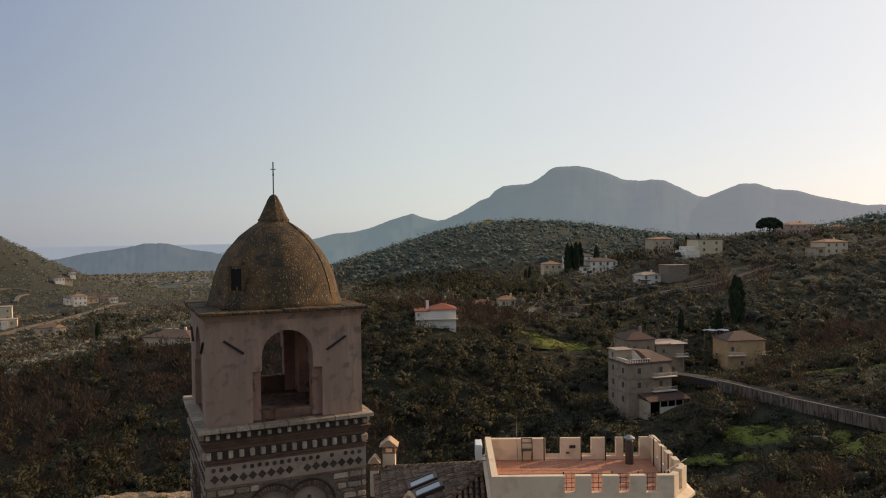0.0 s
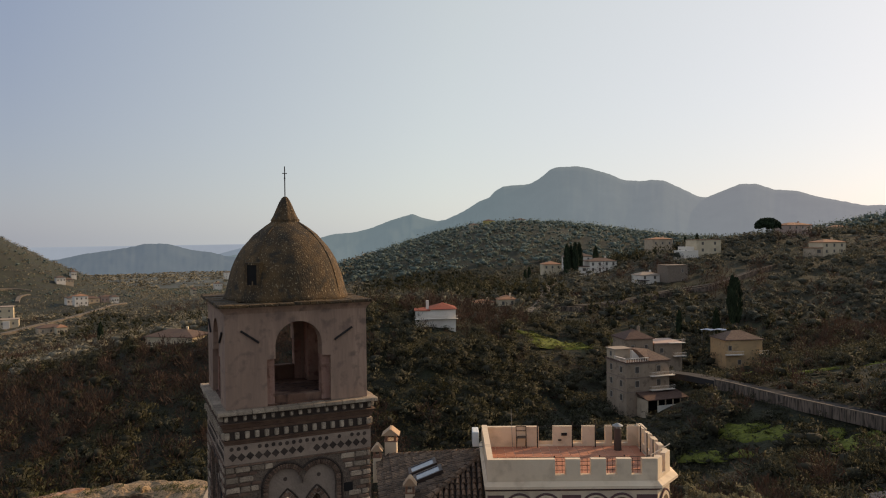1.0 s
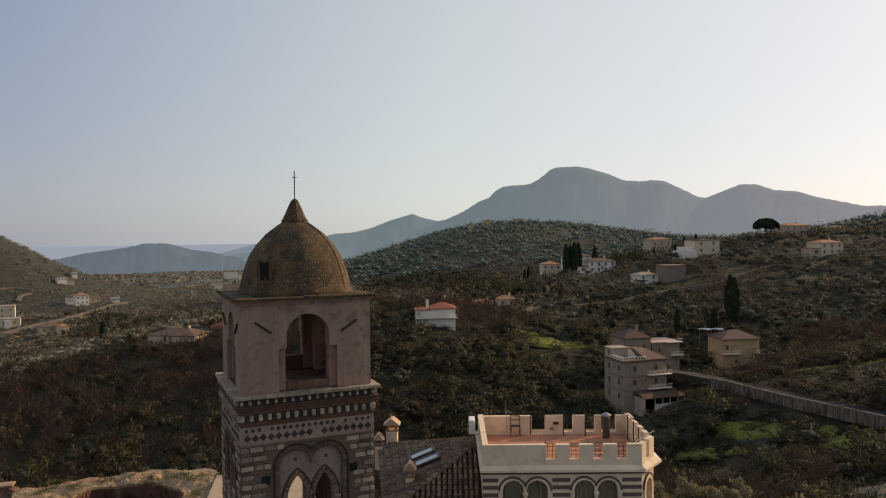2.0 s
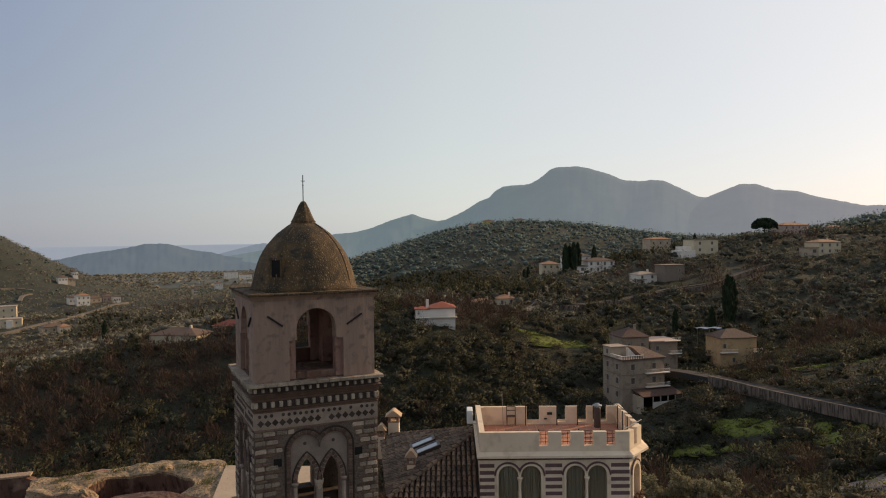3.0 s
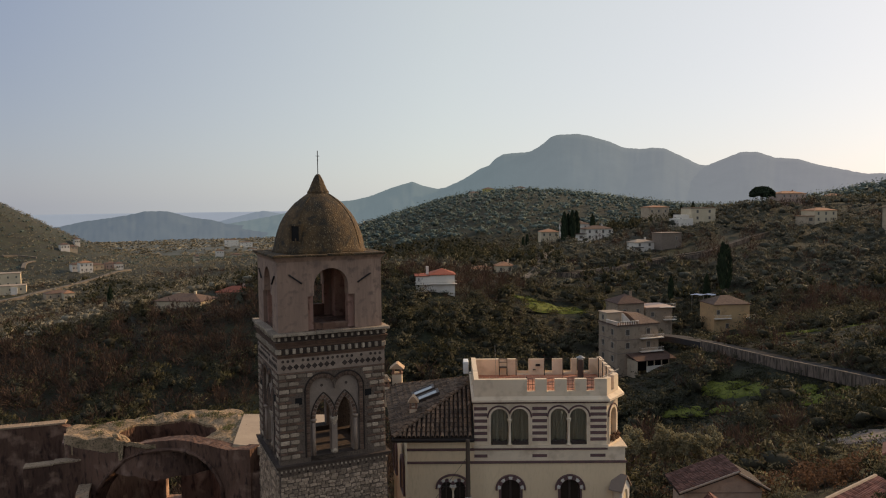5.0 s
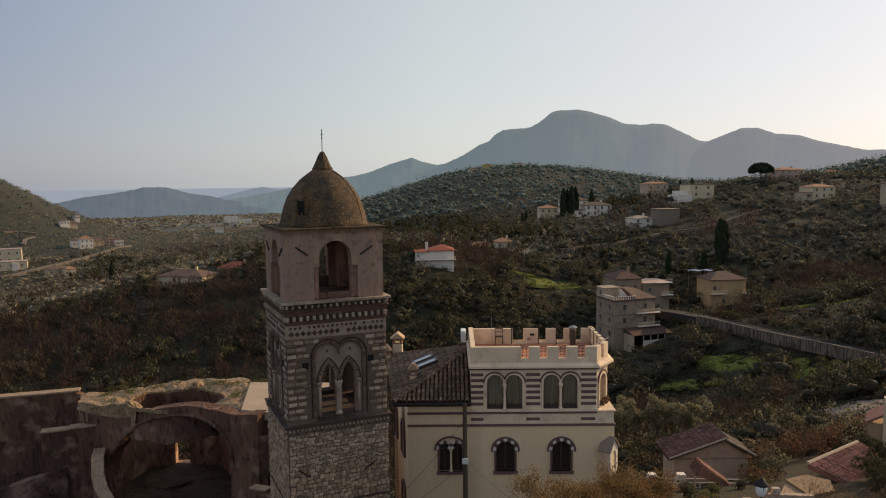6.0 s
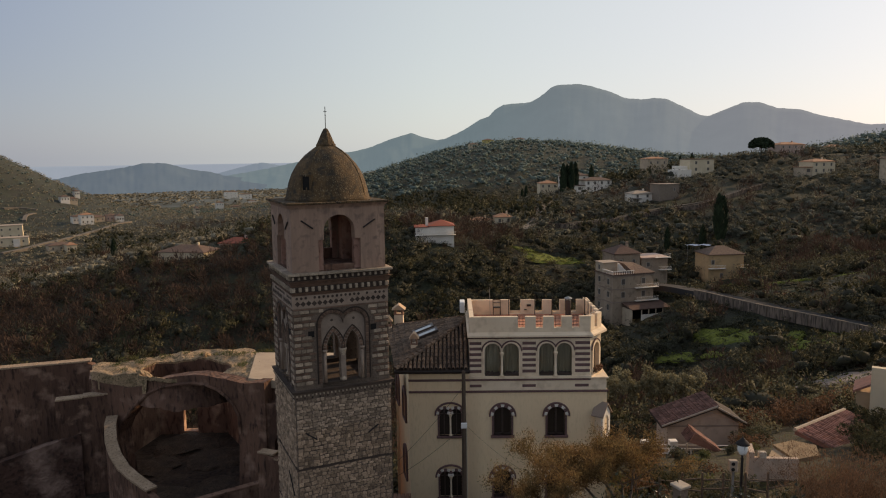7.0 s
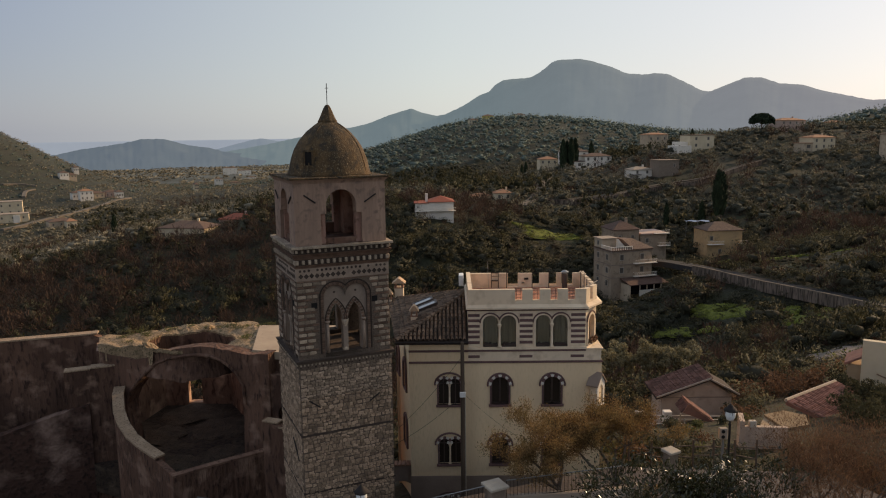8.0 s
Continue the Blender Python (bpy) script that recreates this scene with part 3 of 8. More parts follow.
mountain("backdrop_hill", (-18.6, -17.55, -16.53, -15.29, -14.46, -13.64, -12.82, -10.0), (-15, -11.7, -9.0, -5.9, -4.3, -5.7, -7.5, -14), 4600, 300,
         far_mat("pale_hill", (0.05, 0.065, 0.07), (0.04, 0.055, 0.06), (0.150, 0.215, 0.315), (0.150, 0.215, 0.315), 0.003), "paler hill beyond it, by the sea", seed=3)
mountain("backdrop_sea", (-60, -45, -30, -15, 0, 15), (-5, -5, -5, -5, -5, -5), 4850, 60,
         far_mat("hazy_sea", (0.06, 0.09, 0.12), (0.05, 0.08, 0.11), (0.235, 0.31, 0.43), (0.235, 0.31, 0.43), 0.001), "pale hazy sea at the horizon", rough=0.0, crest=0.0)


# ---- bell tower ----
TW = pose(-5.41, 22.32, 0, 0, 0, 24.6)


def ring_slab(bm, h, z0, z1, lip=0.0):
    """Adds a square slab of half side h; lip: how much wider its upper end is."""
    a = [(-h, -h), (h, -h), (h, h), (-h, h)]
    k = h + lip
    return prism(bm, a, z0, z1, [(-k, -k), (k, -k), (k, k), (-k, k)])


def block_mesh(name, seed, material, rough=0.10, depth=0.05):
    """A hewn block, one unit wide and high, face to -y, with uneven rounded edges."""
    rg = random.Random(seed)
    pts = []
    for sx, sz in ((-1, -1), (0, -1), (1, -1), (1, 0), (1, 1), (0, 1), (-1, 1), (-1, 0)):
        k = 0.46 if sx and sz else 0.5
        pts.append((sx * k + rg.uniform(-rough, rough * 0.3) * (sx or 0), sz * k + rg.uniform(-rough, rough * 0.3) * (sz or 0)))
    verts = [(x, 0.0, z) for x, z in pts] + [(x * 0.97, -depth * 0.7, z * 0.96) for x, z in pts] + [(x * 0.80, -depth * rg.uniform(0.9, 1.2), z * 0.78) for x, z in pts]
    faces = [tuple(range(16, 24))]
    for k in (0, 8):
        faces += [(k + i, k + (i + 1) % 8, k + 8 + (i + 1) % 8, k + 8 + i) for i in range(8)]
    me = bpy.data.meshes.new(name)
    me.from_pydata(verts, [], faces)
    me.materials.append(material)
    return me


def piece(name, mesh, parent, m, size):
    ob = new(name, mesh)
    ob.parent = parent
    ob.matrix_basis = m @ Matrix.Diagonal((size[0], size[1], size[2], 1))
    return ob


def joined(name, mesh_list, mats, parent, material, kind="stuff"):
    """One mesh of many placed copies."""
    verts, faces = [], []
    for me, m in zip(mesh_list, mats):
        k = len(verts)
        verts += [m @ v.co for v in me.vertices]
        faces += [tuple(k + i for i in p.vertices) for p in me.polygons]
    ob = mesh_ob(name, verts, faces, material, parent)
    ob["kind"] = kind
    return ob


def double_arch(x0, x1, xm, z0, spring, point=0.0, n=12):
    """Outline of two arches side by side over one opening."""
    pts = [(x0, z0), (x1, z0)]
    for a, b in ((xm, x1), (x0, xm)):
        c, r = (a + b) / 2, (b - a) / 2
        for i in range(n + 1):
            t = math.pi * i / n
            p = (c + r * math.cos(t), spring + r * math.sin(t) * (1 + point * math.sin(t) ** 4))
            if math.hypot(p[0] - pts[-1][0], p[1] - pts[-1][1]) > 1e-4:
                pts.append(p)
    return pts


def lancet(x0, x1, z0, spring, top, n=8):
    """Outline of a pointed opening: two arcs that meet at the top."""
    c, a, h = (x0 + x1) / 2, (x1 - x0) / 2, top - spring
    r = (a * a + h * h) / (2 * a)
    end = math.asin(min(1.0, h / r))
    right = [(x1 - r + r * math.cos(end * k / n), spring + r * math.sin(end * k / n)) for k in range(n + 1)]
    return [(x0, z0), (x1, z0)] + right + [(2 * c - x, z) for x, z in right[-2::-1]]


def voussoirs(parent, face, mesh, c, r0, r1, spring, n, point=0.0, depth=1.0, a0=0.0, a1=math.pi, name="brick", y=0.0, skip=0.12):
    """Wedge bricks round an arch on a face (matrix to the tower)."""
    for i in range(n):
        t = a0 + (a1 - a0) * (i + 0.5) / n
        r = (r0 + r1) / 2
        x, z = c + r * math.cos(t), spring + r * math.sin(t) * (1 + point * math.sin(t) ** 4)
        w = (a1 - a0) * r / n * (1 - skip)
        piece(name, mesh, parent, face @ pose(x, y, z, 0, -math.degrees(t) + 90, 0), (w, depth, r1 - r0))


def bell_tower():
    t = thing("bell_tower", TW, "medieval striped stone bell tower with pink plaster belfry and lichen-covered dome", "bell tower")
    rg = random.Random(7)
    # belfry of four pierced walls
    h, th = 2.18, 0.55
    for i in range(4):
        m = Matrix.Rotation(i * math.pi / 2, 4, "Z")
        a0, a1 = (-0.70, 0.74)
        e = h if i % 2 == 0 else h - th
        hole = [(a0 - 0.26, 17.17), (a1 + 0.27, 17.17), (a1 + 0.27, 18.58), (a1, 18.60)] + arch_outline(a0, a1, 18.6, 18.98, n=14)[2:] + [(a0, 18.60), (a0 - 0.26, 18.58)]
        # wall with the opening cut from its foot
        ring = [(-e, 17.17), hole[0], hole[-1], *hole[-2:2:-1], hole[2], hole[1], (e, 17.17), (e, 20.0), (-e, 20.0)]
        wall = part("belfry_wall", pierced(bmesh.new(), ring, [], -h, -h + th, m), M["plaster_pink"], t, "stained pink plaster")
        # shallow recessed jambs and worn inner reveals
        for x0, x1 in ((a0 - 0.26, a0 - 0.01), (a1 + 0.01, a1 + 0.27)):
            boxed("jamb", (x0, x1, -h + 0.16, -h + th - 0.02, 17.17, 18.58), M["brick_plaster"], wall, m=m)
        # low parapet in the opening; the unseen right-hand one is raised to block the sun
        boxed("sill_wall", (a0 - 0.25, a1 + 0.26, -h + 0.22, -h + th - 0.04, 17.17, (17.42, 18.3, 17.72, 17.42)[i]), M["ruin"], t, bevel=0.03, m=m)
        # iron tie anchors, slanted
        for xa, za, xb, zb in ((-1.72, 19.5, -1.19, 19.12), (1.14, 19.06, 1.71, 19.42)):
            part("tie_anchor", rod(bmesh.new(), m @ Vector((xa, -h - 0.03, za)), m @ Vector((xb, -h - 0.03, zb)), 0.035, n=5), M["metal_dark"], t, "rusty iron tie bar")
    for i in range(4):
        m = Matrix.Rotation(i * math.pi / 2, 4, "Z")
        boxed("corner_pier", (-1.66, -1.05, -1.66, -1.05, 17.17, 19.95), M["brick_plaster"], t, bevel=0.03, m=m)
    part("belfry_floor", ring_slab(bmesh.new(), 2.12, 17.1, 17.2), M["ruin"], t)
    part("belfry_ceiling", ring_slab(bmesh.new(), 1.9, 19.9, 20.02), M["ruin"], t)
    bm = ring_slab(bmesh.new(), 2.185, 20.0, 20.10, 0.05)
    ring_slab(bm, 2.25, 20.10, 20.20, 0.08)
    part("cornice", bm, M["plaster_pink"], t)
    for i in range(4):
        m = Matrix.Rotation(i * math.pi / 2, 4, "Z")
        x = -2.37
        while x < 2.3:
            w = rg.uniform(0.4, 0.6)
            boxed("cornice_slab", (x + 0.01, min(x + w, 2.37) - 0.01, -2.37 - rg.uniform(0, 0.03), -1.7 if i % 2 == 0 else -1.69, 20.20, 20.285 + rg.uniform(-0.01, 0.02)), M["dome"], t, bevel=0.015, m=m)
            x += w
    # dome: eight softened facets, uneven skin
    prof = [(2.06, 20.24), (1.98, 20.42), (1.93, 20.62), (1.88, 20.85), (1.82, 21.08), (1.74, 21.3), (1.65, 21.52), (1.53, 21.74), (1.39, 21.96), (1.22, 22.16), (1.04, 22.36), (0.84, 22.52), (0.66, 22.65), (0.50, 22.75), (0.44, 22.80), (0.47, 22.84), (0.42, 22.90), (0.36, 23.02), (0.30, 23.16), (0.24, 23.30), (0.18, 23.44), (0.11, 23.56), (0.05, 23.62)]
    bm = lathe(bmesh.new(), prof, 64, pose(0.12, 0, 0))
    for v in bm.verts:
        d = Vector((v.co.x - 0.12, v.co.y, 0))
        if d.length > 0.01:
            a = math.atan2(d.y, d.x)
            k = 0.012 * math.cos(8 * a) + 0.022 * noise.noise(v.co * 2.1) + 0.012 * noise.noise(v.co * 6.0)
            if v.co.z < 20.6:
                k += 0.05 * (20.6 - v.co.z) / 0.36 * max(0, -math.cos(4 * a))
            v.co += d.normalized() * k
    dome = part("dome", bm, M["dome"], t, "brown lichen-covered masonry dome", smooth=True)
    # raised seams from the finial to the corners
    for q in (-45, 45, 135, 225):
        bm = bmesh.new()
        a = radians(q - 24.6 + 25)
        for (r0, z0), (r1, z1) in zip(prof[1:13], prof[2:14]):
            rod(bm, (0.12 + r0 * math.cos(a), r0 * math.sin(a), z0), (0.12 + r1 * math.cos(a), r1 * math.sin(a), z1), 0.045, 0.04, n=6)
        part("rib", bm, M["dome"], dome)
    # small upright light in the dome
    m = pose(0.12, 0, 0) @ Matrix.Rotation(radians(-45), 4, "Z")
    part("dome_window", pierced(bmesh.new(), rect(-0.27, 0.27, 20.72, 21.50), [rect(-0.18, 0.18, 20.80, 21.42)], -1.92, -1.50, m), M["dome"], dome)
    # black block for the shade inside the dome window
    boxed("dark_opening", (-0.185, 0.185, -1.90, -1.60, 20.79, 21.43), M["black"], dome, m=m)
    bm = rod(bmesh.new(), (0.12, 0, 23.55), (0.12, 0, 24.63), 0.018)
    rod(bm, (0.04, 0, 24.40), (0.20, 0, 24.40), 0.014)
    box(bm, 0.10, 0.14, -0.02, 0.02, 24.20, 24.26)
    part("cross", bm, M["metal_dark"], t, "thin iron cross")

    # frieze under the belfry
    for i in range(4):
        m = Matrix.Rotation(i * math.pi / 2, 4, "Z")
        x = -2.45
        while x < 2.4:
            w = rg.uniform(0.35, 0.7)
            boxed("ledge_slab", (x + 0.006, min(x + w, 2.45) - 0.006, -2.45 - rg.uniform(0, 0.02), -2.0, 17.05, 17.165 + rg.uniform(-0.008, 0.008)), M["pale_stone"], t, bevel=0.01, m=m)
            x += w
    # dark backs behind both dentil rows paint the shaded gaps between them
    bm = ring_slab(bmesh.new(), 2.28, 16.80, 17.05)
    part("frieze_back", bm, M["dark_stone"], t)
    bm = ring_slab(bmesh.new(), 2.33, 16.72, 16.80, 0.07)
    ring_slab(bm, 2.30, 16.64, 16.72, 0.05)
    ring_slab(bm, 2.27, 16.54, 16.63, 0.04)
    part("brick_moulding", bm, M["brick"], t)
    part("frieze_back", ring_slab(bmesh.new(), 2.24, 16.28, 16.54), M["dark_stone"], t)
    bm = ring_slab(bmesh.new(), 2.25, 16.20, 16.28, 0.05)
    ring_slab(bm, 2.24, 16.13, 16.19, 0.03)
    part("brick_moulding", bm, M["brick"], t)
    part("inlay_band", ring_slab(bmesh.new(), 2.256, 15.55, 16.13), M["pale_band"], t, "pale band with dark inlay")
    dent = block_mesh("dentil", 3, M["pale_stone"], 0.03, 1.0)
    loz = bpy.data.meshes.new("lozenge")
    loz.from_pydata([(0, 0, -0.5), (0.5, 0, 0), (0, 0, 0.5), (-0.5, 0, 0), (0, -1, -0.46), (0.46, -1, 0), (0, -1, 0.46), (-0.46, -1, 0)], [], [(4, 5, 6, 7), (0, 1, 5, 4), (1, 2, 6, 5), (2, 3, 7, 6), (3, 0, 4, 7)])
    loz.materials.append(M["dark_stone"])
    bm = bmesh.new()
    lathe(bm, [(0.5, 0), (0.46, 1.0)], 8, Matrix.Rotation(math.pi / 2, 4, "X"))
    disc = bpy.data.meshes.new("disc")
    bm.to_mesh(disc)
    bm.free()
    disc.materials.append(M["dark_stone"])
    for i in range(4):
        m = Matrix.Rotation(i * math.pi / 2, 4, "Z")
        for k in range(17):
            x = -2.2 + k * 0.275
            piece("dentil", dent, t, m @ pose(x + rg.uniform(-0.01, 0.01), -2.28, 16.93), (0.11, 0.11 + rg.uniform(-0.03, 0.01), 0.15))
        for k in range(16):
            piece("dentil", dent, t, m @ pose(-2.17 + k * 0.29, -2.24, 16.41), (0.145, 0.09 + rg.uniform(-0.02, 0.01), 0.22))
        if i in (0, 3):
            for k in range(17):
                if k == 9 or rg.random() < 0.04:
                    continue
                piece("lozenge", loz, t, m @ pose(-2.02 + k * 0.253, -2.256, 15.76 + rg.uniform(-0.01, 0.01)), (0.245, 0.012, 0.25))
            for k in range(21):
                if rg.random() < 0.12:
                    continue
                piece("disc", disc, t, m @ pose(-2.05 + k * 0.205, -2.256, 16.02 + rg.uniform(-0.01, 0.01)), (0.125, 0.012, 0.13))

    # shaft with paired lancets
    z0, z1, h2 = 11.75, 15.55, 2.25
    stones = [block_mesh("stone", s, M["stone"], 0.06, 1.0) for s in range(6)]
    bands = [block_mesh("stone", s, M["band_stone"], 0.06, 1.0) for s in range(6)]
    band_list, band_m = [], []
    thin = block_mesh("brick", 20, M["brick"], 0.05, 1.0)
    vbrick = block_mesh("brick", 21, M["brick"], 0.05, 1.0)
    far_list, far_m, far_b, far_bm = [], [], [], []
    for i in range(4):
        m = Matrix.Rotation(i * math.pi / 2, 4, "Z")
        e = h2 if i % 2 == 0 else h2 - 0.75
        hole = double_arch(-0.985, 1.105, 0.06, 11.98, 14.70)
        wall = part("shaft_wall", pierced(bmesh.new(), rect(-e, e, z0, z1), [hole], -h2, -h2 + 0.35, m), M["stone_joint"], t, "courses of grey stone and brick")
        lan = [lancet(-0.74, -0.06, 11.98, 13.5, 14.33), lancet(0.17, 0.85, 11.98, 13.5, 14.33)]
        inner = part("tympanum", pierced(bmesh.new(), double_arch(-0.98, 1.10, 0.06, 11.98, 14.695), lan, -h2 + 0.10, -h2 + 0.5, m), M["pale_plaster"], wall, "grey plaster field over the lancets")
        for cx in (-0.46, 0.58):
            piece("oculus", disc, inner, m @ pose(cx, -h2 + 0.102, 14.88), (0.13, 0.015, 0.13))
        if i in (0, 3):
            # brick archivolts and jambs
            for c, ra, rb, a0, a1 in ((0.583, 0.53, 0.69, 0.0, 2.45), (-0.463, 0.53, 0.69, 0.69, math.pi)):
                voussoirs(t, m, vbrick, c, ra, rb, 14.70, 19, depth=0.035, y=-h2, a0=a0, a1=a1, skip=0.32)
            for sx in (-1.075, 1.195):
                for k in range(26):
                    piece("brick", thin, t, m @ pose(sx, -h2, 12.04 + k * 0.104), (0.15, 0.03, 0.078))
            # raised hood over both arches and down the jambs
            bm = bmesh.new()
            path = [(1.30, 11.98)] + [(0.583 + 0.717 * math.cos(a), 14.70 + 0.717 * math.sin(a)) for a in np.linspace(0, 2.38, 16)] + [(-0.463 + 0.717 * math.cos(a), 14.70 + 0.717 * math.sin(a)) for a in np.linspace(0.76, math.pi, 16)] + [(-1.18, 11.98)]
            for (xa, za), (xb, zb) in zip(path, path[1:]):
                rod(bm, m @ Vector((xa, -h2 - 0.01, za)), m @ Vector((xb, -h2 - 0.01, zb)), 0.036, n=5)
            part("hood_moulding", bm, M["dark_stone"], t)
            for x0, x1 in ((-0.74, -0.06), (0.17, 0.85)):
                arc = lancet(x0 - 0.09, x1 + 0.09, 12.0, 13.5, 14.45, n=7)[2:]
                for k, ((xa, za), (xb, zb)) in enumerate(zip(arc, arc[1:])):
                    piece("brick", vbrick, t, m @ pose((xa + xb) / 2, -h2 + 0.10, (za + zb) / 2, 0, 180 - math.degrees(math.atan2(zb - za, xb - xa)), 0), (math.hypot(xb - xa, zb - za) * 0.78, 0.03, 0.14))
                bm = bmesh.new()
                path = lancet(x0 - 0.19, x1 + 0.19, 12.0, 13.5, 14.58, n=8)[2:]
                for (xa, za), (xb, zb) in zip(path, path[1:]):
                    rod(bm, m @ Vector((xa, -h2 + 0.09, za)), m @ Vector((xb, -h2 + 0.09, zb)), 0.028, n=5)
                part("hood_moulding", bm, M["dark_stone"], t)
            for sx in (-0.84, 0.95):
                bm = rod(bmesh.new(), m @ Vector((sx, -h2 + 0.06, 12.0)), m @ Vector((sx, -h2 + 0.06, 13.38)), 0.075, n=10)
                lathe(bm, [(0.08, 13.38), (0.13, 13.47), (0.13, 13.52)], 10, m @ pose(sx, -h2 + 0.06, 0))
                part("jamb_shaft", bm, M["pale_band"], t, smooth=True)
        # slender colonette between the lancets
        bm = lathe(bmesh.new(), [(0.16, 11.98), (0.16, 12.06), (0.12, 12.12), (0.09, 12.2), (0.078, 13.05), (0.085, 13.1), (0.10, 13.14), (0.17, 13.4), (0.18, 13.5)], 12, m @ pose(0.055, -h2 + 0.2, 0))
        part("colonette", bm, M["pale_stone"], t, "pale marble colonette", smooth=True)
        boxed("sill", (-0.98, 1.10, -h2 + 0.0, -h2 + 0.6, 11.75, 11.985), M["dark_stone"], t, m=m)
        # putlog holes: black plates on the wall for the shade inside
        for sx, sz in ((-1.45, 14.34), (1.50, 14.39)):
            boxed("putlog_hole", (sx - 0.14, sx + 0.14, -h2 - 0.012, -h2 + 0.02, sz - 0.14, sz + 0.14), M["black"], t, m=m)
        # stone courses with brick between
        z, k = 11.99, 0
        while z < 15.5:
            hh = 0.19 if k % 2 == 0 else 0.11
            hh = min(hh, 15.54 - z)
            x = -h2 + 0.01 if i % 2 == 0 else -h2 + 0.03
            while x < h2 - 0.03:
                w = (rg.uniform(0.22, 0.5) if k % 2 == 0 else rg.uniform(0.25, 0.45))
                w = min(w, h2 - 0.01 - x)
                cx, cz = x + w / 2, z + hh / 2
                lim = 1.29 if cz < 14.70 else math.sqrt(max(0.0, 0.77 ** 2 - (cz - 14.70) ** 2)) + 0.523
                inside = (0.06 - lim < cx + w / 2 and cx - w / 2 < 0.06 + lim) if cz < 15.46 else False
                near_hole = abs(cz - 14.37) < 0.17 and (abs(cx + 1.45) < 0.16 + w / 2 or abs(cx - 1.50) < 0.16 + w / 2)
                if w > 0.08 and not inside and not near_hole:
                    pm = m @ pose(cx, -h2, cz)
                    size = (w * 0.95, 0.025 + rg.uniform(0, 0.02), hh * 0.90)
                    if i == 0:
                        piece("stone" if k % 2 == 0 else "brick", bands[rg.randrange(6)] if k % 2 == 0 else thin, t, pm, size)
                    elif i == 3:
                        (band_list if k % 2 == 0 else far_b).append(bands[rg.randrange(6)] if k % 2 == 0 else thin)
                        (band_m if k % 2 == 0 else far_bm).append(pm @ Matrix.Diagonal((*size, 1)))
                x += w
            z += hh
            k += 1
    part("shaft_floor", ring_slab(bmesh.new(), 1.9, 11.5, 11.76), M["ruin"], t)
    # string course with small dentils
    bm = ring_slab(bmesh.new(), 2.40, 11.66, 11.78, 0.03)
    part("string_course", bm, M["dark_stone"], t)
    part("frieze_back", ring_slab(bmesh.new(), 2.31, 11.36, 11.66, 0.04), M["stone_joint"], t)
    for i in (0, 3):
        m = Matrix.Rotation(i * math.pi / 2, 4, "Z")
        for k in range(26):
            piece("dentil", dent, t, m @ pose(-2.22 + k * 0.178, -2.33, 11.55), (0.075, 0.06, 0.09))
            if k % 2 == 0:
                piece("disc", disc, t, m @ pose(-2.22 + k * 0.178, -2.315, 11.43), (0.09, 0.02, 0.09))
    # lower shaft of rubble courses
    part("lower_shaft", ring_slab(bmesh.new(), 2.29, -3.0, 11.36), M["stone_joint"], t, "rubble masonry in mortar")
    count = 0
    for i in (0, 3):
        m = Matrix.Rotation(i * math.pi / 2, 4, "Z")
        z = 11.33
        while z > 3.0:
            hh = rg.uniform(0.10, 0.20)
            if not any(a - 0.06 < z - hh / 2 < a + 0.06 for a in (8.07, 5.15)):
                x = -2.27
                while x < 2.2:
                    w = min(rg.uniform(0.11, 0.36), 2.27 - x)
                    if w > 0.1:
                        pm = m @ pose(x + w / 2, -2.29, z - hh / 2 + rg.uniform(-0.03, 0.03), 0, rg.uniform(-9, 9), 0)
                        size = (w * rg.uniform(0.86, 1.0), 0.02 + rg.uniform(0, 0.035), hh * rg.uniform(0.8, 1.08))
                        if i == 0 and z > 9.9:
                            piece("stone", stones[rg.randrange(6)], t, pm, size)
                        else:
                            far_list.append(stones[rg.randrange(6)])
                            far_m.append(pm @ Matrix.Diagonal((*size, 1)))
                    x += w
            z -= hh
    joined("rubble", far_list, far_m, t, M["stone_rest"])
    joined("stone_banding", band_list, band_m, t, M["band_rest"])
    joined("brickwork", far_b, far_bm, t, M["brick_rest"])
    for z in (8.07, 5.15):
        part("string_course", ring_slab(bmesh.new(), 2.33, z - 0.05, z + 0.05), M["dark_stone"], t)
    for xa, za, xb, zb in ((-1.90, 9.8, -1.37, 9.4), (1.09, 9.33, 1.6, 9.66)):
        part("tie_anchor", rod(bmesh.new(), (xa, -2.36, za), (xb, -2.36, zb), 0.035, n=5), M["metal_dark"], t, "rusty iron tie bar")
    m = Matrix.Rotation(3 * math.pi / 2, 4, "Z")
    part("tie_anchor", rod(bmesh.new(), m @ Vector((0.6, -2.36, 7.4)), m @ Vector((1.7, -2.36, 6.6)), 0.035, n=5), M["metal_dark"], t, "rusty iron tie bar")
    return t


bell_tower()


# ---- crenellated house ----
def tile_mesh(material, n=5):
    """One curved roof tile, one unit long up the slope and one wide, crown up."""
    verts, faces = [], []
    for y, s in ((0.0, 1.0), (1.12, 0.82)):
        for k in range(n + 1):
            a = math.pi * k / n
            verts.append((-0.5 * s * math.cos(a), y, 0.42 * s * math.sin(a) + (0.10 if y == 0 else 0.0)))
    for k in range(n):
        faces.append((k, k + 1, n + 2 + k, n + 1 + k))
    for k in range(n + 1):
        x, y, z = verts[k]
        verts.append((x * 0.86, y + 0.01, z - 0.06))
    o = 2 * (n + 1)
    for k in range(n):
        faces.append((k + 1, k, o + k, o + k + 1))
    me = bpy.data.meshes.new("roof_tile")
    me.from_pydata(verts, [], faces)
    me.materials.append(material)
    return me


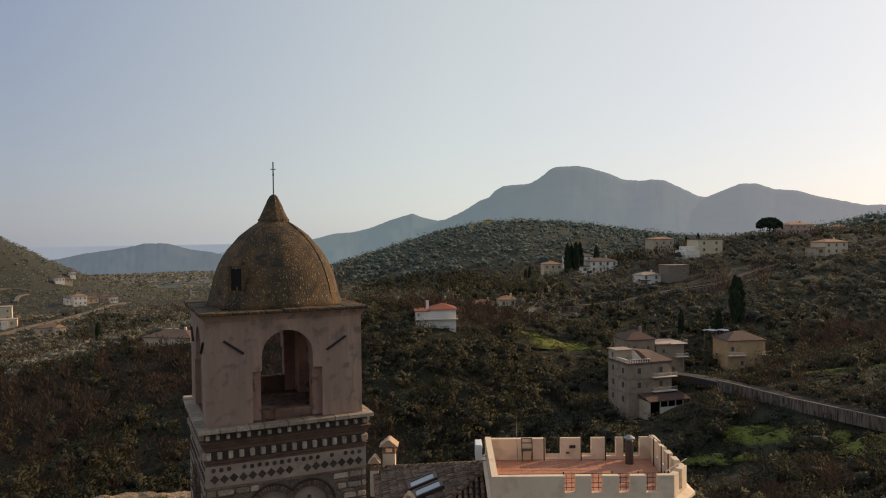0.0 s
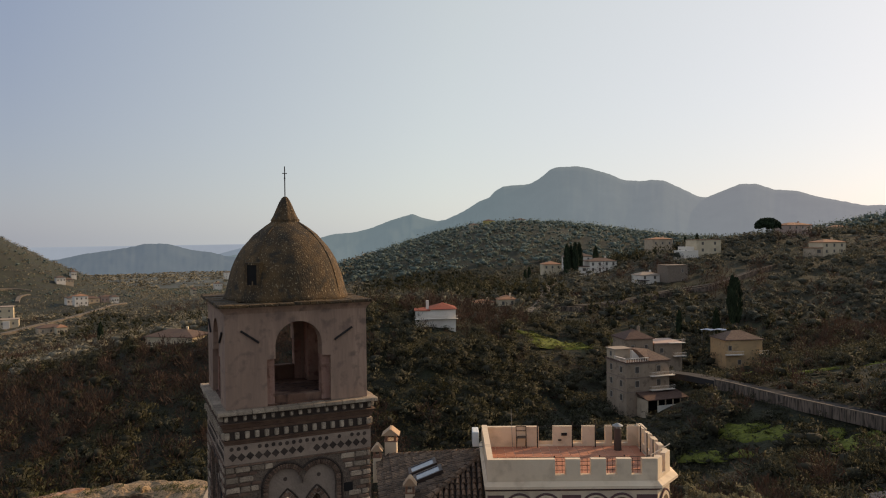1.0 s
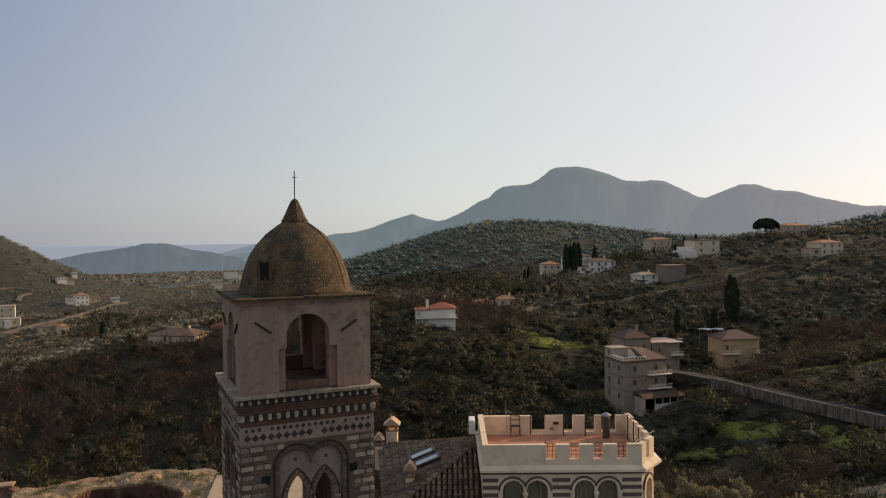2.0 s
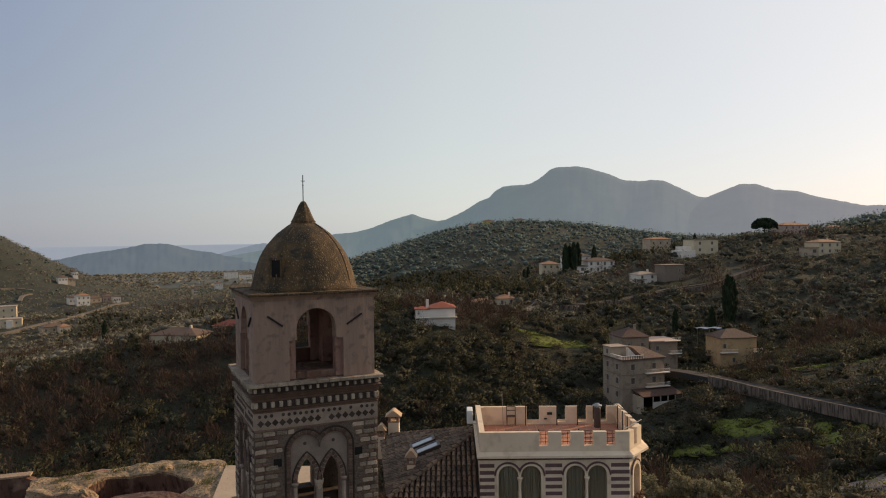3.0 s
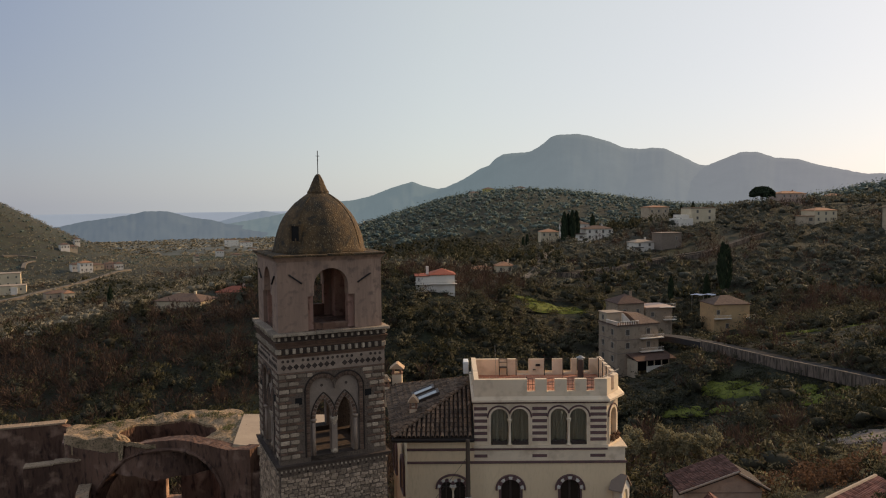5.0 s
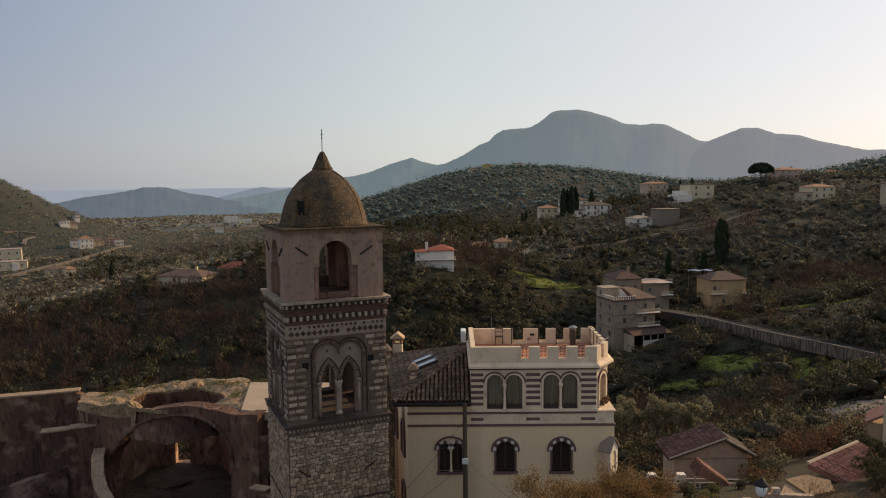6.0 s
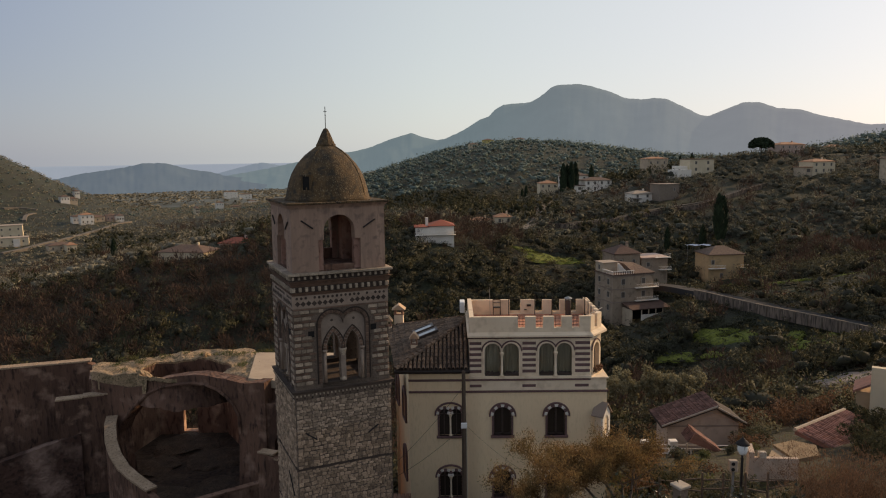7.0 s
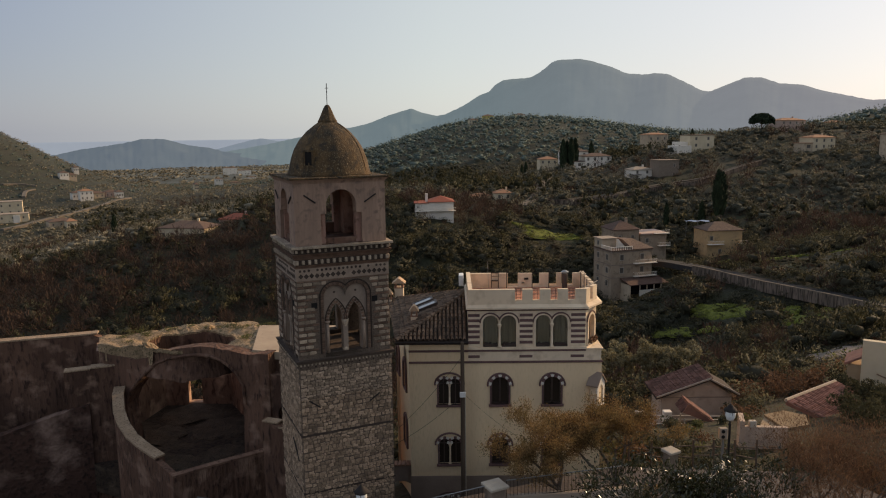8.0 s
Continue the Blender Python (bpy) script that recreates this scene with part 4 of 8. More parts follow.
def inside(poly, x, y):
    hit = False
    for (ax, ay), (bx, by) in zip(poly, poly[1:] + poly[:1]):
        if (ay > y) != (by > y) and x < (bx - ax) * (y - ay) / (by - ay) + ax:
            hit = not hit
    return hit


def tiled(parent, corners, mesh, material, pieces, pitch=0.23, course=0.36, seed=1, skip=()):
    """Lays curved tiles over a roof plane; corners: 3D outline, the first two along the eave."""
    rg = random.Random(seed)
    o = Vector(corners[0])
    u = (Vector(corners[1]) - o).normalized()
    n = u.cross(Vector(corners[2]) - o).normalized()
    if n.z < 0:
        n = -n
    v = n.cross(u)
    poly = [((Vector(c) - o).dot(u), (Vector(c) - o).dot(v)) for c in corners]
    a0, a1 = min(p[0] for p in poly), max(p[0] for p in poly)
    b1 = max(p[1] for p in poly)
    base = Matrix(((u.x, v.x, n.x, o.x), (u.y, v.y, n.y, o.y), (u.z, v.z, n.z, o.z), (0, 0, 0, 1)))
    ml, mm = [], []
    b = 0.0
    while b < b1:
        a = a0 + pitch / 2
        while a < a1:
            if inside(poly, a, b + course * 0.4) and not any(inside(s, a, b + course * 0.5) for s in skip):
                m = base @ pose(a + rg.uniform(-0.012, 0.012), b + rg.uniform(-0.02, 0.02), 0.0, 0, 0, rg.uniform(-2.5, 2.5)) @ Matrix.Diagonal((pitch * 0.8, course, 0.32, 1))
                if pieces:
                    ob = new("roof_tile", mesh)
                    ob.parent, ob.matrix_basis = parent, m
                else:
                    ml.append(mesh)
                    mm.append(m)
            a += pitch
        b += course
    if ml:
        joined("tiling", ml, mm, parent, material)
    return base


def arched_window(t, wall_y, x0, x1, z0, top, pair=False):
    """A framed arched window with a voussoir arch of dark and white stones, sill and casements."""
    c, r = (x0 + x1) / 2, (x1 - x0) / 2
    w = thing("window", Matrix.Identity(4), "", "")
    w.parent = t
    spring = top - (r if not pair else r / 2)
    o = 0.10
    if pair:
        xm = c
        part("window_frame", pierced(bmesh.new(), double_arch(x0 - o, x1 + o, xm, z0, spring + o * 0.3), [double_arch(x0, x1, xm, z0 + 0.02, spring)], wall_y - 0.05, wall_y + 0.1), M["maroon"], w)
    else:
        part("window_frame", pierced(bmesh.new(), arch_outline(x0 - o, x1 + o, z0, spring, n=12), [arch_outline(x0, x1, z0 + 0.02, spring, n=12)], wall_y - 0.05, wall_y + 0.1), M["maroon"], w)
    boxed("glass", (x0, x1, wall_y + 0.20, wall_y + 0.22, z0, top + 0.05), M["glass_dark"], w)
    if pair:
        for a, b in ((x0, xm_left(c)), (xm_left(c) + 0.16, x1)):
            bm = bmesh.new()
            mid = (a + b) / 2
            box(bm, mid - 0.03, mid + 0.03, wall_y + 0.16, wall_y + 0.2, z0, spring + 0.2)
            box(bm, a, b, wall_y + 0.16, wall_y + 0.2, spring - 0.05, spring)
            part("casement", bm, M["wood_dark"], w)
        bm = lathe(bmesh.new(), [(0.10, z0), (0.10, z0 + 0.05), (0.055, z0 + 0.1), (0.05, spring - 0.2), (0.06, spring - 0.16), (0.11, spring - 0.02), (0.12, spring + 0.03)], 10, pose(c, wall_y + 0.02, 0))
        part("colonette", bm, M["white_paint"], w, "white stone colonette", smooth=True)
    else:
        bm = bmesh.new()
        box(bm, c - 0.05, c + 0.05, wall_y + 0.14, wall_y + 0.2, z0, top)
        for k in (x0, x1 - 0.06):
            box(bm, k, k + 0.06, wall_y + 0.14, wall_y + 0.2, z0, spring + 0.1)
        box(bm, x0, x1, wall_y + 0.14, wall_y + 0.2, z0, z0 + 0.1)
        part("casement", bm, M["wood_dark"], w)
    # voussoirs
    white, dark = VOUSS
    arcs = [(c, r)] if not pair else [(c - r / 2, r / 2), (c + r / 2, r / 2)]
    for ac, ar in arcs:
        n = 9 if not pair else 7
        for k in range(n):
            a = math.pi * (k + 0.5) / n
            rr = ar + 0.10
            piece("voussoir", white if k % 2 == 0 else dark, w, pose(ac + rr * math.cos(a), wall_y - 0.05, spring + rr * math.sin(a), 0, 90 - math.degrees(a), 0), (math.pi * rr / n * 0.92, 0.03, 0.19 if not pair else 0.15))
    # hood
    bm = bmesh.new()
    hr = r + 0.22
    pts = [(c + hr * math.cos(a), spring + (hr - (0.0 if not pair else 0.16)) * math.sin(a)) for a in np.linspace(-0.06, math.pi + 0.06, 18)]
    for (xa, za), (xb, zb) in zip(pts, pts[1:]):
        rod(bm, (xa, wall_y - 0.05, za), (xb, wall_y - 0.05, zb), 0.055, n=6)
    part("hood_moulding", bm, M["maroon"], w)
    boxed("sill", (x0 - 0.16, x1 + 0.16, wall_y - 0.12, wall_y + 0.1, z0 - 0.11, z0 + 0.02), M["maroon"], w, bevel=0.015)
    return w


def xm_left(c):
    return c - 0.08


def loggia_pair(t, wall_y, x0, x1, z0, top):
    """Twin arched windows in a white surround, curtains behind the panes."""
    w = thing("loggia_window", Matrix.Identity(4), "", "")
    w.parent = t
    xm = (x0 + x1) / 2
    s = 0.10
    a = [arch_outline(x0 + s, xm - s * 0.6, z0, top - (xm - x0 - s * 1.6) / 2 - 0.02, n=12), arch_outline(xm + s * 0.6, x1 - s, z0, top - (xm - x0 - s * 1.6) / 2 - 0.02, n=12)]
    sp = top - (xm - x0) / 2
    part("surround", pierced(bmesh.new(), double_arch(x0, x1, xm, z0 - 0.02, sp + 0.06), a, wall_y - 0.06, wall_y + 0.12), M["white_paint"], w, "white moulded surround")
    bm = bmesh.new()
    rr = (x1 - x0) / 4
    for c in (x0 + rr, x1 - rr):
        pts = [(c + (rr + 0.05) * math.cos(q), sp + 0.06 + (rr + 0.05) * math.sin(q)) for q in np.linspace(0.0 if c > xm else 0.35, math.pi if c < xm else math.pi - 0.35, 14)]
        for (xa, za), (xb, zb) in zip(pts, pts[1:]):
            rod(bm, (xa, wall_y - 0.05, za), (xb, wall_y - 0.05, zb), 0.04, n=6)
    part("hood_moulding", bm, M["maroon"], w)
    bm = lathe(bmesh.new(), [(0.12, z0), (0.12, z0 + 0.05), (0.065, z0 + 0.1), (0.055, sp - 0.25), (0.07, sp - 0.2), (0.12, sp - 0.05), (0.12, sp)], 10, pose(xm, wall_y - 0.08, 0))
    part("colonette", bm, M["white_paint"], w, smooth=True)
    for c in (x0 + rr, x1 - rr):
        pane = boxed("pane", (c - rr + 0.1, c + rr - 0.07, wall_y + 0.10, wall_y + 0.115, z0, top), M["pane"], w)
        pane.visible_shadow = False
        bm = bmesh.new()
        n = 36
        lo = [bm.verts.new((c - rr + 0.1 + (2 * rr - 0.18) * k / n, wall_y + 0.25 + 0.035 * math.sin(k * 1.9) + 0.02 * math.sin(k * 0.7), z0 + 0.02)) for k in range(n + 1)]
        hi = [bm.verts.new((v.co.x, v.co.y, top)) for v in lo]
        for k in range(n):
            bm.faces.new((lo[k], lo[k + 1], hi[k + 1], hi[k]))
        part("curtain", bm, M["curtain"], w, "pale grey-green drawn curtain", smooth=True)
        bm = bmesh.new()
        rg = random.Random(int(c * 100))
        box(bm, c - rr + 0.13, c + rr - 0.1, wall_y - 0.03, wall_y + 0.08, z0, z0 + 0.12)
        for k in range(46):
            bmesh.ops.create_icosphere(bm, subdivisions=1, radius=rg.uniform(0.03, 0.07), matrix=pose(c + rg.uniform(-rr + 0.17, rr - 0.14), wall_y + 0.02 + rg.uniform(-0.04, 0.05), z0 + 0.12 + rg.uniform(0, 0.13) * rg.random()))
        part("planter", bm, M["wood_dark"], w, "dark box of withered plants on the sill")
    return w


def wall_strip(bm, a, b, z0, z1, th=0.25, notches=(), base=0.0):
    """Adds an upright wall along a plan line, its top cut by notches (start, end, level)."""
    a, b = Vector((*a, 0)), Vector((*b, 0))
    d = b - a
    L = d.length
    u = d / L
    n = Vector((-u.y, u.x, 0))
    pts = [(0, z0)] + [(L, z0), (L, z1)]
    for s, e, lv in sorted(notches, reverse=True):
        pts += [(e, z1), (e, lv), (s, lv), (s, z1)]
    pts.append((0, z1))
    m = Matrix(((u.x, n.x, 0, a.x), (u.y, n.y, 0, a.y), (0, 0, 1, 0), (0, 0, 0, 1)))
    return pierced(bm, pts, [], 0.0, th, m)


def crenellated_house():
    t = thing("house", pose(0, 25.74, 0), "cream-rendered house with arched windows, striped loggia and crenellated roof terrace", "house")
    # main block: pierced front, other walls solid
    wins = []
    for z0, top in ((7.10, 8.74), (3.57, 5.2), (0.05, 1.68)):
        wins += [("pair", -0.17, 1.02, z0, top - 0.12), ("one", 2.78, 3.74, z0, top - 0.03), ("one", 5.69, 6.65, z0, top - 0.03)]
    holes = []
    for k, x0, x1, z0, top in wins:
        r = (x1 - x0) / 2
        holes.append(arch_outline(x0, x1, z0, top - r, n=12) if k == "one" else double_arch(x0, x1, (x0 + x1) / 2, z0, top - r / 2))
    part("front_wall", pierced(bmesh.new(), [(-1.8, -3.0), (8.9, -3.0), (8.9, 9.7), (1.5, 9.7), (1.5, 10.86), (-1.8, 10.86)], holes, 0.0, 0.45), M["cream"], t, "plain cream render")
    bm = bmesh.new()
    wall_strip(bm, (8.9, 0.45), (8.9, 5.6), -3, 9.7, 0.45)
    wall_strip(bm, (8.9, 5.6), (8.9, 9.5), -3, 10.86, 0.45)
    wall_strip(bm, (-3.2, 9.5), (-1.35, 0.45), -3, 10.86, 0.4)
    wall_strip(bm, (8.9, 9.05), (-3.2, 9.05), -3, 10.86, 0.4)
    part("side_wall", bm, M["cream"], t)
    boxed("rear_roof", (1.52, 8.86, 5.54, 9.4, 10.6, 10.84), M["screed"], t)
    boxed("inner_floor", (-1.7, 8.7, 0.5, 9.3, 6.3, 6.5), M["wood_dark"], t)
    boxed("inner_floor", (-1.7, 8.7, 0.5, 9.3, 2.8, 3.0), M["wood_dark"], t)
    for k, x0, x1, z0, top in wins:
        arched_window(t, 0.0, x0, x1, z0, top, k == "pair")
    # side windows on the slanting west wall
    d = Vector((-1.85, 9.05, 0)).normalized()
    n = Vector((-d.y, d.x, 0))
    for s, z0 in ((2.2, 7.1), (2.2, 3.6), (5.2, 7.1)):
        m = Matrix(((d.x, -n.x, 0, -1.8 + d.x * s), (d.y, -n.y, 0, 0.45 + d.y * s), (0, 0, 1, 0), (0, 0, 0, 1)))
        part("side_window", pierced(bmesh.new(), arch_outline(-0.7, 0.7, z0, z0 + 1.3), [arch_outline(-0.5, 0.5, z0 + 0.05, z0 + 1.3)], -0.06, 0.05, m), M["maroon"], t)
        part("side_pane", pierced(bmesh.new(), arch_outline(-0.5, 0.5, z0 + 0.05, z0 + 1.3), [], -0.015, 0.02, m), M["glass_dark"], t)
    # string courses
    boxed("string_course", (-1.82, 1.5, -0.05, 0.1, 10.17, 10.29), M["maroon"], t, bevel=0.01)
    boxed("string_course", (-1.82, 8.96, -0.07, 0.1, 9.53, 9.64), M["maroon"], t, bevel=0.015)
    boxed("plinth", (-1.84, 8.94, -0.06, 0.1, -3.0, 2.86), M["plinth"], t, label="darker grey-mauve plinth")
    # loggia storey
    z0, z1 = 10.32, 12.58
    lw = [(2.20, 4.24), (5.12, 7.08)]
    holes = [double_arch(a + 0.03, b - 0.03, (a + b) / 2, 10.46, 12.28 - (b - a) / 4) for a, b in lw]
    part("loggia_wall", pierced(bmesh.new(), rect(1.5, 7.95, 9.66, z1), holes, -0.02, 0.38), M["white_paint"], t)
    d = Vector((0.80, 1.15, 0)).normalized()
    m = Matrix(((d.x, -d.y, 0, 7.95), (d.y, d.x, 0, 0), (0, 0, 1, 0), (0, 0, 0, 1)))
    part("loggia_wall", pierced(bmesh.new(), rect(0, 1.40, 9.66, z1), [arch_outline(0.33, 1.07, 10.5, 11.78)], 0.0, 0.35, m), M["white_paint"], t)
    part("surround", pierced(bmesh.new(), arch_outline(0.21, 1.19, 10.46, 11.78), [arch_outline(0.35, 1.05, 10.5, 11.78)], -0.07, 0.1, m), M["white_paint"], t, "white moulded surround")
    bm = bmesh.new()
    pts = [(0.70 + 0.54 * math.cos(q), 11.78 + 0.54 * math.sin(q)) for q in np.linspace(0, math.pi, 14)]
    for (xa, za), (xb, zb) in zip(pts, pts[1:]):
        rod(bm, m @ Vector((xa, -0.05, za)), m @ Vector((xb, -0.05, zb)), 0.04, n=6)
    part("hood_moulding", bm, M["maroon"], t)
    part("side_pane", pierced(bmesh.new(), arch_outline(0.33, 1.07, 10.5, 11.78), [], 0.2, 0.22, m), M["glass_dark"], t)
    bm = bmesh.new()
    rg = random.Random(4)
    for k in range(60):
        bmesh.ops.create_icosphere(bm, subdivisions=1, radius=rg.uniform(0.04, 0.10), matrix=m @ pose(rg.uniform(0.3, 1.25), -0.12 + rg.uniform(-0.08, 0.08), 10.56 + rg.uniform(0, 0.22)))
    part("planter", bm, M["leaf_red"], t, "reddish plants on the corner sill")
    bm = bmesh.new()
    wall_strip(bm, (8.75, 1.15), (8.75, 5.5), 9.66, z1, 0.35)
    wall_strip(bm, (8.75, 5.5), (1.5, 5.5), 9.66, z1, 0.3)
    wall_strip(bm, (1.5, 5.5), (1.5, 0.38), 9.66, z1, 0.3)
    part("loggia_wall", bm, M["white_paint"], t)
    # dark panel stands in for the unlit room behind the curtains
    boxed("inner_back", (1.9, 8.5, 2.4, 2.5, 10.3, 12.5), M["wood_dark"], t)
    for a, b in lw:
        loggia_pair(t, -0.02, a, b, 10.46, 12.28)
    # maroon stripes on the piers
    for i, z in enumerate((12.26, 11.96, 11.65, 11.34, 11.04, 10.72)):
        for x0, x1 in ((1.49, 2.13), (4.33, 5.05), (7.16, 7.955)):
            ins = 0.0 if i < 5 else 0.0
            boxed("stripe", (x0, x1 - ins, -0.032, 0.0, z - 0.085, z + 0.075), M["maroon"], t)
    for x0, x1 in ((1.49, 2.13), (4.33, 5.05), (7.16, 7.9)):
        boxed("stripe", (x0, x1, -0.034, 0.0, 9.83, 9.98), M["maroon"], t)
    # sill course and corner shelf
    bm = prism(bmesh.new(), [(1.45, -0.12), (8.02, -0.12), (8.90, 1.12), (8.5, 1.4), (7.7, 0.3), (1.45, 0.3)], 10.32, 10.44)
    part("sill_course", bm, M["white_paint"], t)
    boxed("string_course", (1.47, 8.0, -0.08, 0.1, 10.20, 10.315), M["maroon"], t, bevel=0.01)
    bm = prism(bmesh.new(), [(7.95, -0.02), (8.86, -0.02), (8.86, 2.1), (8.7, 2.1)], 9.66, 10.30)
    part("corner_base", bm, M["white_paint"], t)
    bm = prism(bmesh.new(), [(7.9, -0.1), (8.95, -0.1), (8.95, 2.2), (8.7, 2.2)], 10.30, 10.36)
    part("corner_shelf", bm, M["white_paint"], t)
    # parapet and crenellations
    out = [(1.38, -0.22), (8.08, -0.22), (9.06, 1.05), (9.06, 5.75), (1.38, 5.75)]
    mid = [(1.45, -0.1), (7.99, -0.1), (8.88, 1.10), (8.88, 5.6), (1.45, 5.6)]
    part("cornice", prism(bmesh.new(), mid, 12.52, 12.62, out), M["maroon"], t)
    rim = [(1.5, -0.02), (7.96, -0.02), (8.78, 1.15), (8.78, 5.5), (1.5, 5.5)]
    bm = bmesh.new()
    rows = [[bm.verts.new((x, y, z)) for x, y in o] for o, z in ((mid, 12.62), (out, 12.622), (out, 12.72), (rim, 12.86), (rim, 12.62))]
    for ra, rb in zip(rows, rows[1:]):
        for i in range(5):
            bm.faces.new((ra[i], ra[(i + 1) % 5], rb[(i + 1) % 5], rb[i]))
    part("cornice", bm, M["white_paint"], t)
    part("terrace_slab", prism(bmesh.new(), [(1.6, 0.1), (7.9, 0.1), (8.66, 1.2), (8.66, 5.4), (1.6, 5.4)], 12.30, 12.645), M["white_paint"], t)
    # paving tiles
    tm = bpy.data.meshes.new("paving_tile")
    tm.from_pydata([(-.5, -.5, 0), (.5, -.5, 0), (.5, .5, 0), (-.5, .5, 0), (-.48, -.48, 1), (.48, -.48, 1), (.48, .48, 1), (-.48, .48, 1)], [], [(4, 5, 6, 7), (0, 1, 5, 4), (1, 2, 6, 5), (2, 3, 7, 6), (3, 0, 4, 7)])
    tm.materials.append(M["terracotta"])
    ins = [(1.68, 0.18), (7.85, 0.18), (8.56, 1.25), (8.56, 5.25), (1.68, 5.25)]
    for i in range(18):
        for j in range(13):
            x, y = 1.9 + i * 0.4, 0.4 + j * 0.4
            if inside(ins, x, y):
                piece("paving_tile", tm, t, pose(x, y, 12.645), (0.392, 0.392, 0.014))
    bm = bmesh.new()
    wall_strip(bm, (1.5, 0.0), (7.97, 0.0), 12.70, 13.69, 0.22, [(2.58, 2.98, 13.08), (3.54, 3.94, 13.08), (4.52, 4.92, 13.08), (5.48, 5.88, 13.08)])
    part("parapet", bm, M["white_paint"], t, "off-white crenellated parapet")
    bm = bmesh.new()
    wall_strip(bm, (7.97, 0.0), (8.77, 1.15), 12.70, 13.68, 0.22, [(0.5, 0.85, 12.98)])
    part("parapet", bm, M["white_paint"], t)
    bm = bmesh.new()
    wall_strip(bm, (8.77, 1.15), (8.77, 5.5), 12.70, 13.62, 0.22, [(0.45, 0.8, 13.0), (1.3, 1.65, 13.0), (2.15, 2.5, 13.0), (3.0, 3.35, 13.0)])
    part("parapet", bm, M["white_paint"], t)
    bm = bmesh.new()
    wall_strip(bm, (8.77, 5.5), (1.5, 5.5), 12.66, 13.55, 0.22, [(0.67, 1.37, 12.78), (1.68, 2.13, 12.78), (2.73, 3.15, 12.78), (4.05, 4.69, 12.69)])
    part("parapet", bm, M["white_paint"], t)
    bm = bmesh.new()
    wall_strip(bm, (1.74, 0.225), (1.74, 5.27), 12.70, 13.66, 0.238)
    part("parapet", bm, M["white_paint"], t)
    # iron bars in the front gaps
    for a in (2.58, 3.54, 4.52, 5.48):
        bm = bmesh.new()
        for z in (13.2, 13.37, 13.54):
            rod(bm, (1.5 + a, 0.24, z), (1.5 + a + 0.4, 0.24, z), 0.012, n=5)
        for x in (0.1, 0.3):
            rod(bm, (1.5 + a + x, 0.24, 13.08), (1.5 + a + x, 0.24, 13.66), 0.010, n=5)
        part("grille", bm, M["metal_dark"], t)
    # inner iron posts and top rail
    for x, y in ((4.1, 0.35), (5.85, 0.4), (6.8, 0.4), (7.75, 0.4), (4.0, 5.1), (5.57, 5.1), (6.6, 5.1), (8.42, 3.2), (8.4, 2.2), (8.42, 4.3)):
        part("post", rod(bmesh.new(), (x, y, 12.66), (x, y, 13.72 if y < 1 else 13.8), 0.025, n=6), M["metal_dark"], t, "thin iron post")
    bm = rod(bmesh.new(), (1.75, 0.35, 13.66), (7.75, 0.35, 13.66), 0.012, n=5)
    rod(bm, (1.75, 0.35, 13.3), (4.1, 0.35, 13.3), 0.010, n=5)
    part("rail", bm, M["metal_dark"], t)
    bm = rod(bmesh.new(), (4.0, 5.1, 13.62), (8.42, 5.1, 13.62), 0.012, n=5)
    rod(bm, (8.42, 5.1, 13.78), (8.7, 1.3, 13.85), 0.014, n=5)
    part("rail", bm, M["metal_dark"], t)
    bm = rod(bmesh.new(), (7.95, 0.9, 13.55), (8.85, 1.4, 13.85), 0.02, n=5)
    part("rail", bm, M["white_paint"], t)
    # flue
    bm = lathe(bmesh.new(), [(0.17, 12.66), (0.17, 13.62), (0.15, 13.64)], 14, pose(7.5, 4.65, 0))
    flue = part("flue_pipe", bm, M["flue"], t, "dark brown metal flue pipe", smooth=False)
    bm = lathe(bmesh.new(), [(0.24, 13.72), (0.24, 13.75), (0.10, 13.83), (0.02, 13.86)], 14, pose(7.5, 4.65, 0))
    for a in range(3):
        rod(bm, (7.5 + 0.13 * math.cos(a * 2.1), 4.65 + 0.13 * math.sin(a * 2.1), 13.6), (7.5 + 0.13 * math.cos(a * 2.1), 4.65 + 0.13 * math.sin(a * 2.1), 13.74), 0.012, n=4)
    part("flue_cap", bm, M["metal_grey"], flue)
    # back wall fuse box and lamp
    boxed("meter_box", (5.1, 5.35, 5.22, 5.29, 13.15, 13.27), M["metal_dark"], t)
    boxed("meter_box", (4.95, 5.1, 5.23, 5.29, 12.92, 12.97), M["metal_dark"], t)
    # tiled roof of the wing
    tile = tile_mesh(M["roof_tile"])
    E0, E1, H0 = (-2.5, -0.3, 10.90), (1.48, -0.3, 10.90), (1.48, 4.3, 12.57)
    L0, T0 = (-3.75, 9.6, 10.92), (1.48, 4.8, 12.58)
    bm = bmesh.new()
    v = [bm.verts.new(Vector(p) - Vector((0, 0, 0.05))) for p in (E0, E1, H0, T0, L0, (1.48, 10.4, 10.9))]
    w = [bm.verts.new(Vector(p) - Vector((0, 0, 0.22))) for p in (E0, E1, H0, T0, L0, (1.48, 10.4, 10.9))]
    for f in ((0, 1, 2), (0, 2, 3, 4), (3, 5, 4)):
        bm.faces.new([v[i] for i in f])
        bm.faces.new([w[i] for i in f[::-1]])
    for a, b in ((0, 1), (1, 2), (2, 3), (3, 5), (5, 4), (4, 0)):
        bm.faces.new((v[a], v[b], w[b], w[a]))
    roof = part("roof", bm, M["roof_under"], t, "weathered clay tile roof")
    tiled(roof, [E0, E1, H0], tile, M["roof_tile"], True, seed=2)
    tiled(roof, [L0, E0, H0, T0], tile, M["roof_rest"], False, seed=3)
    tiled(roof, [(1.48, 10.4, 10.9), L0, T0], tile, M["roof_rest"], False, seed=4)
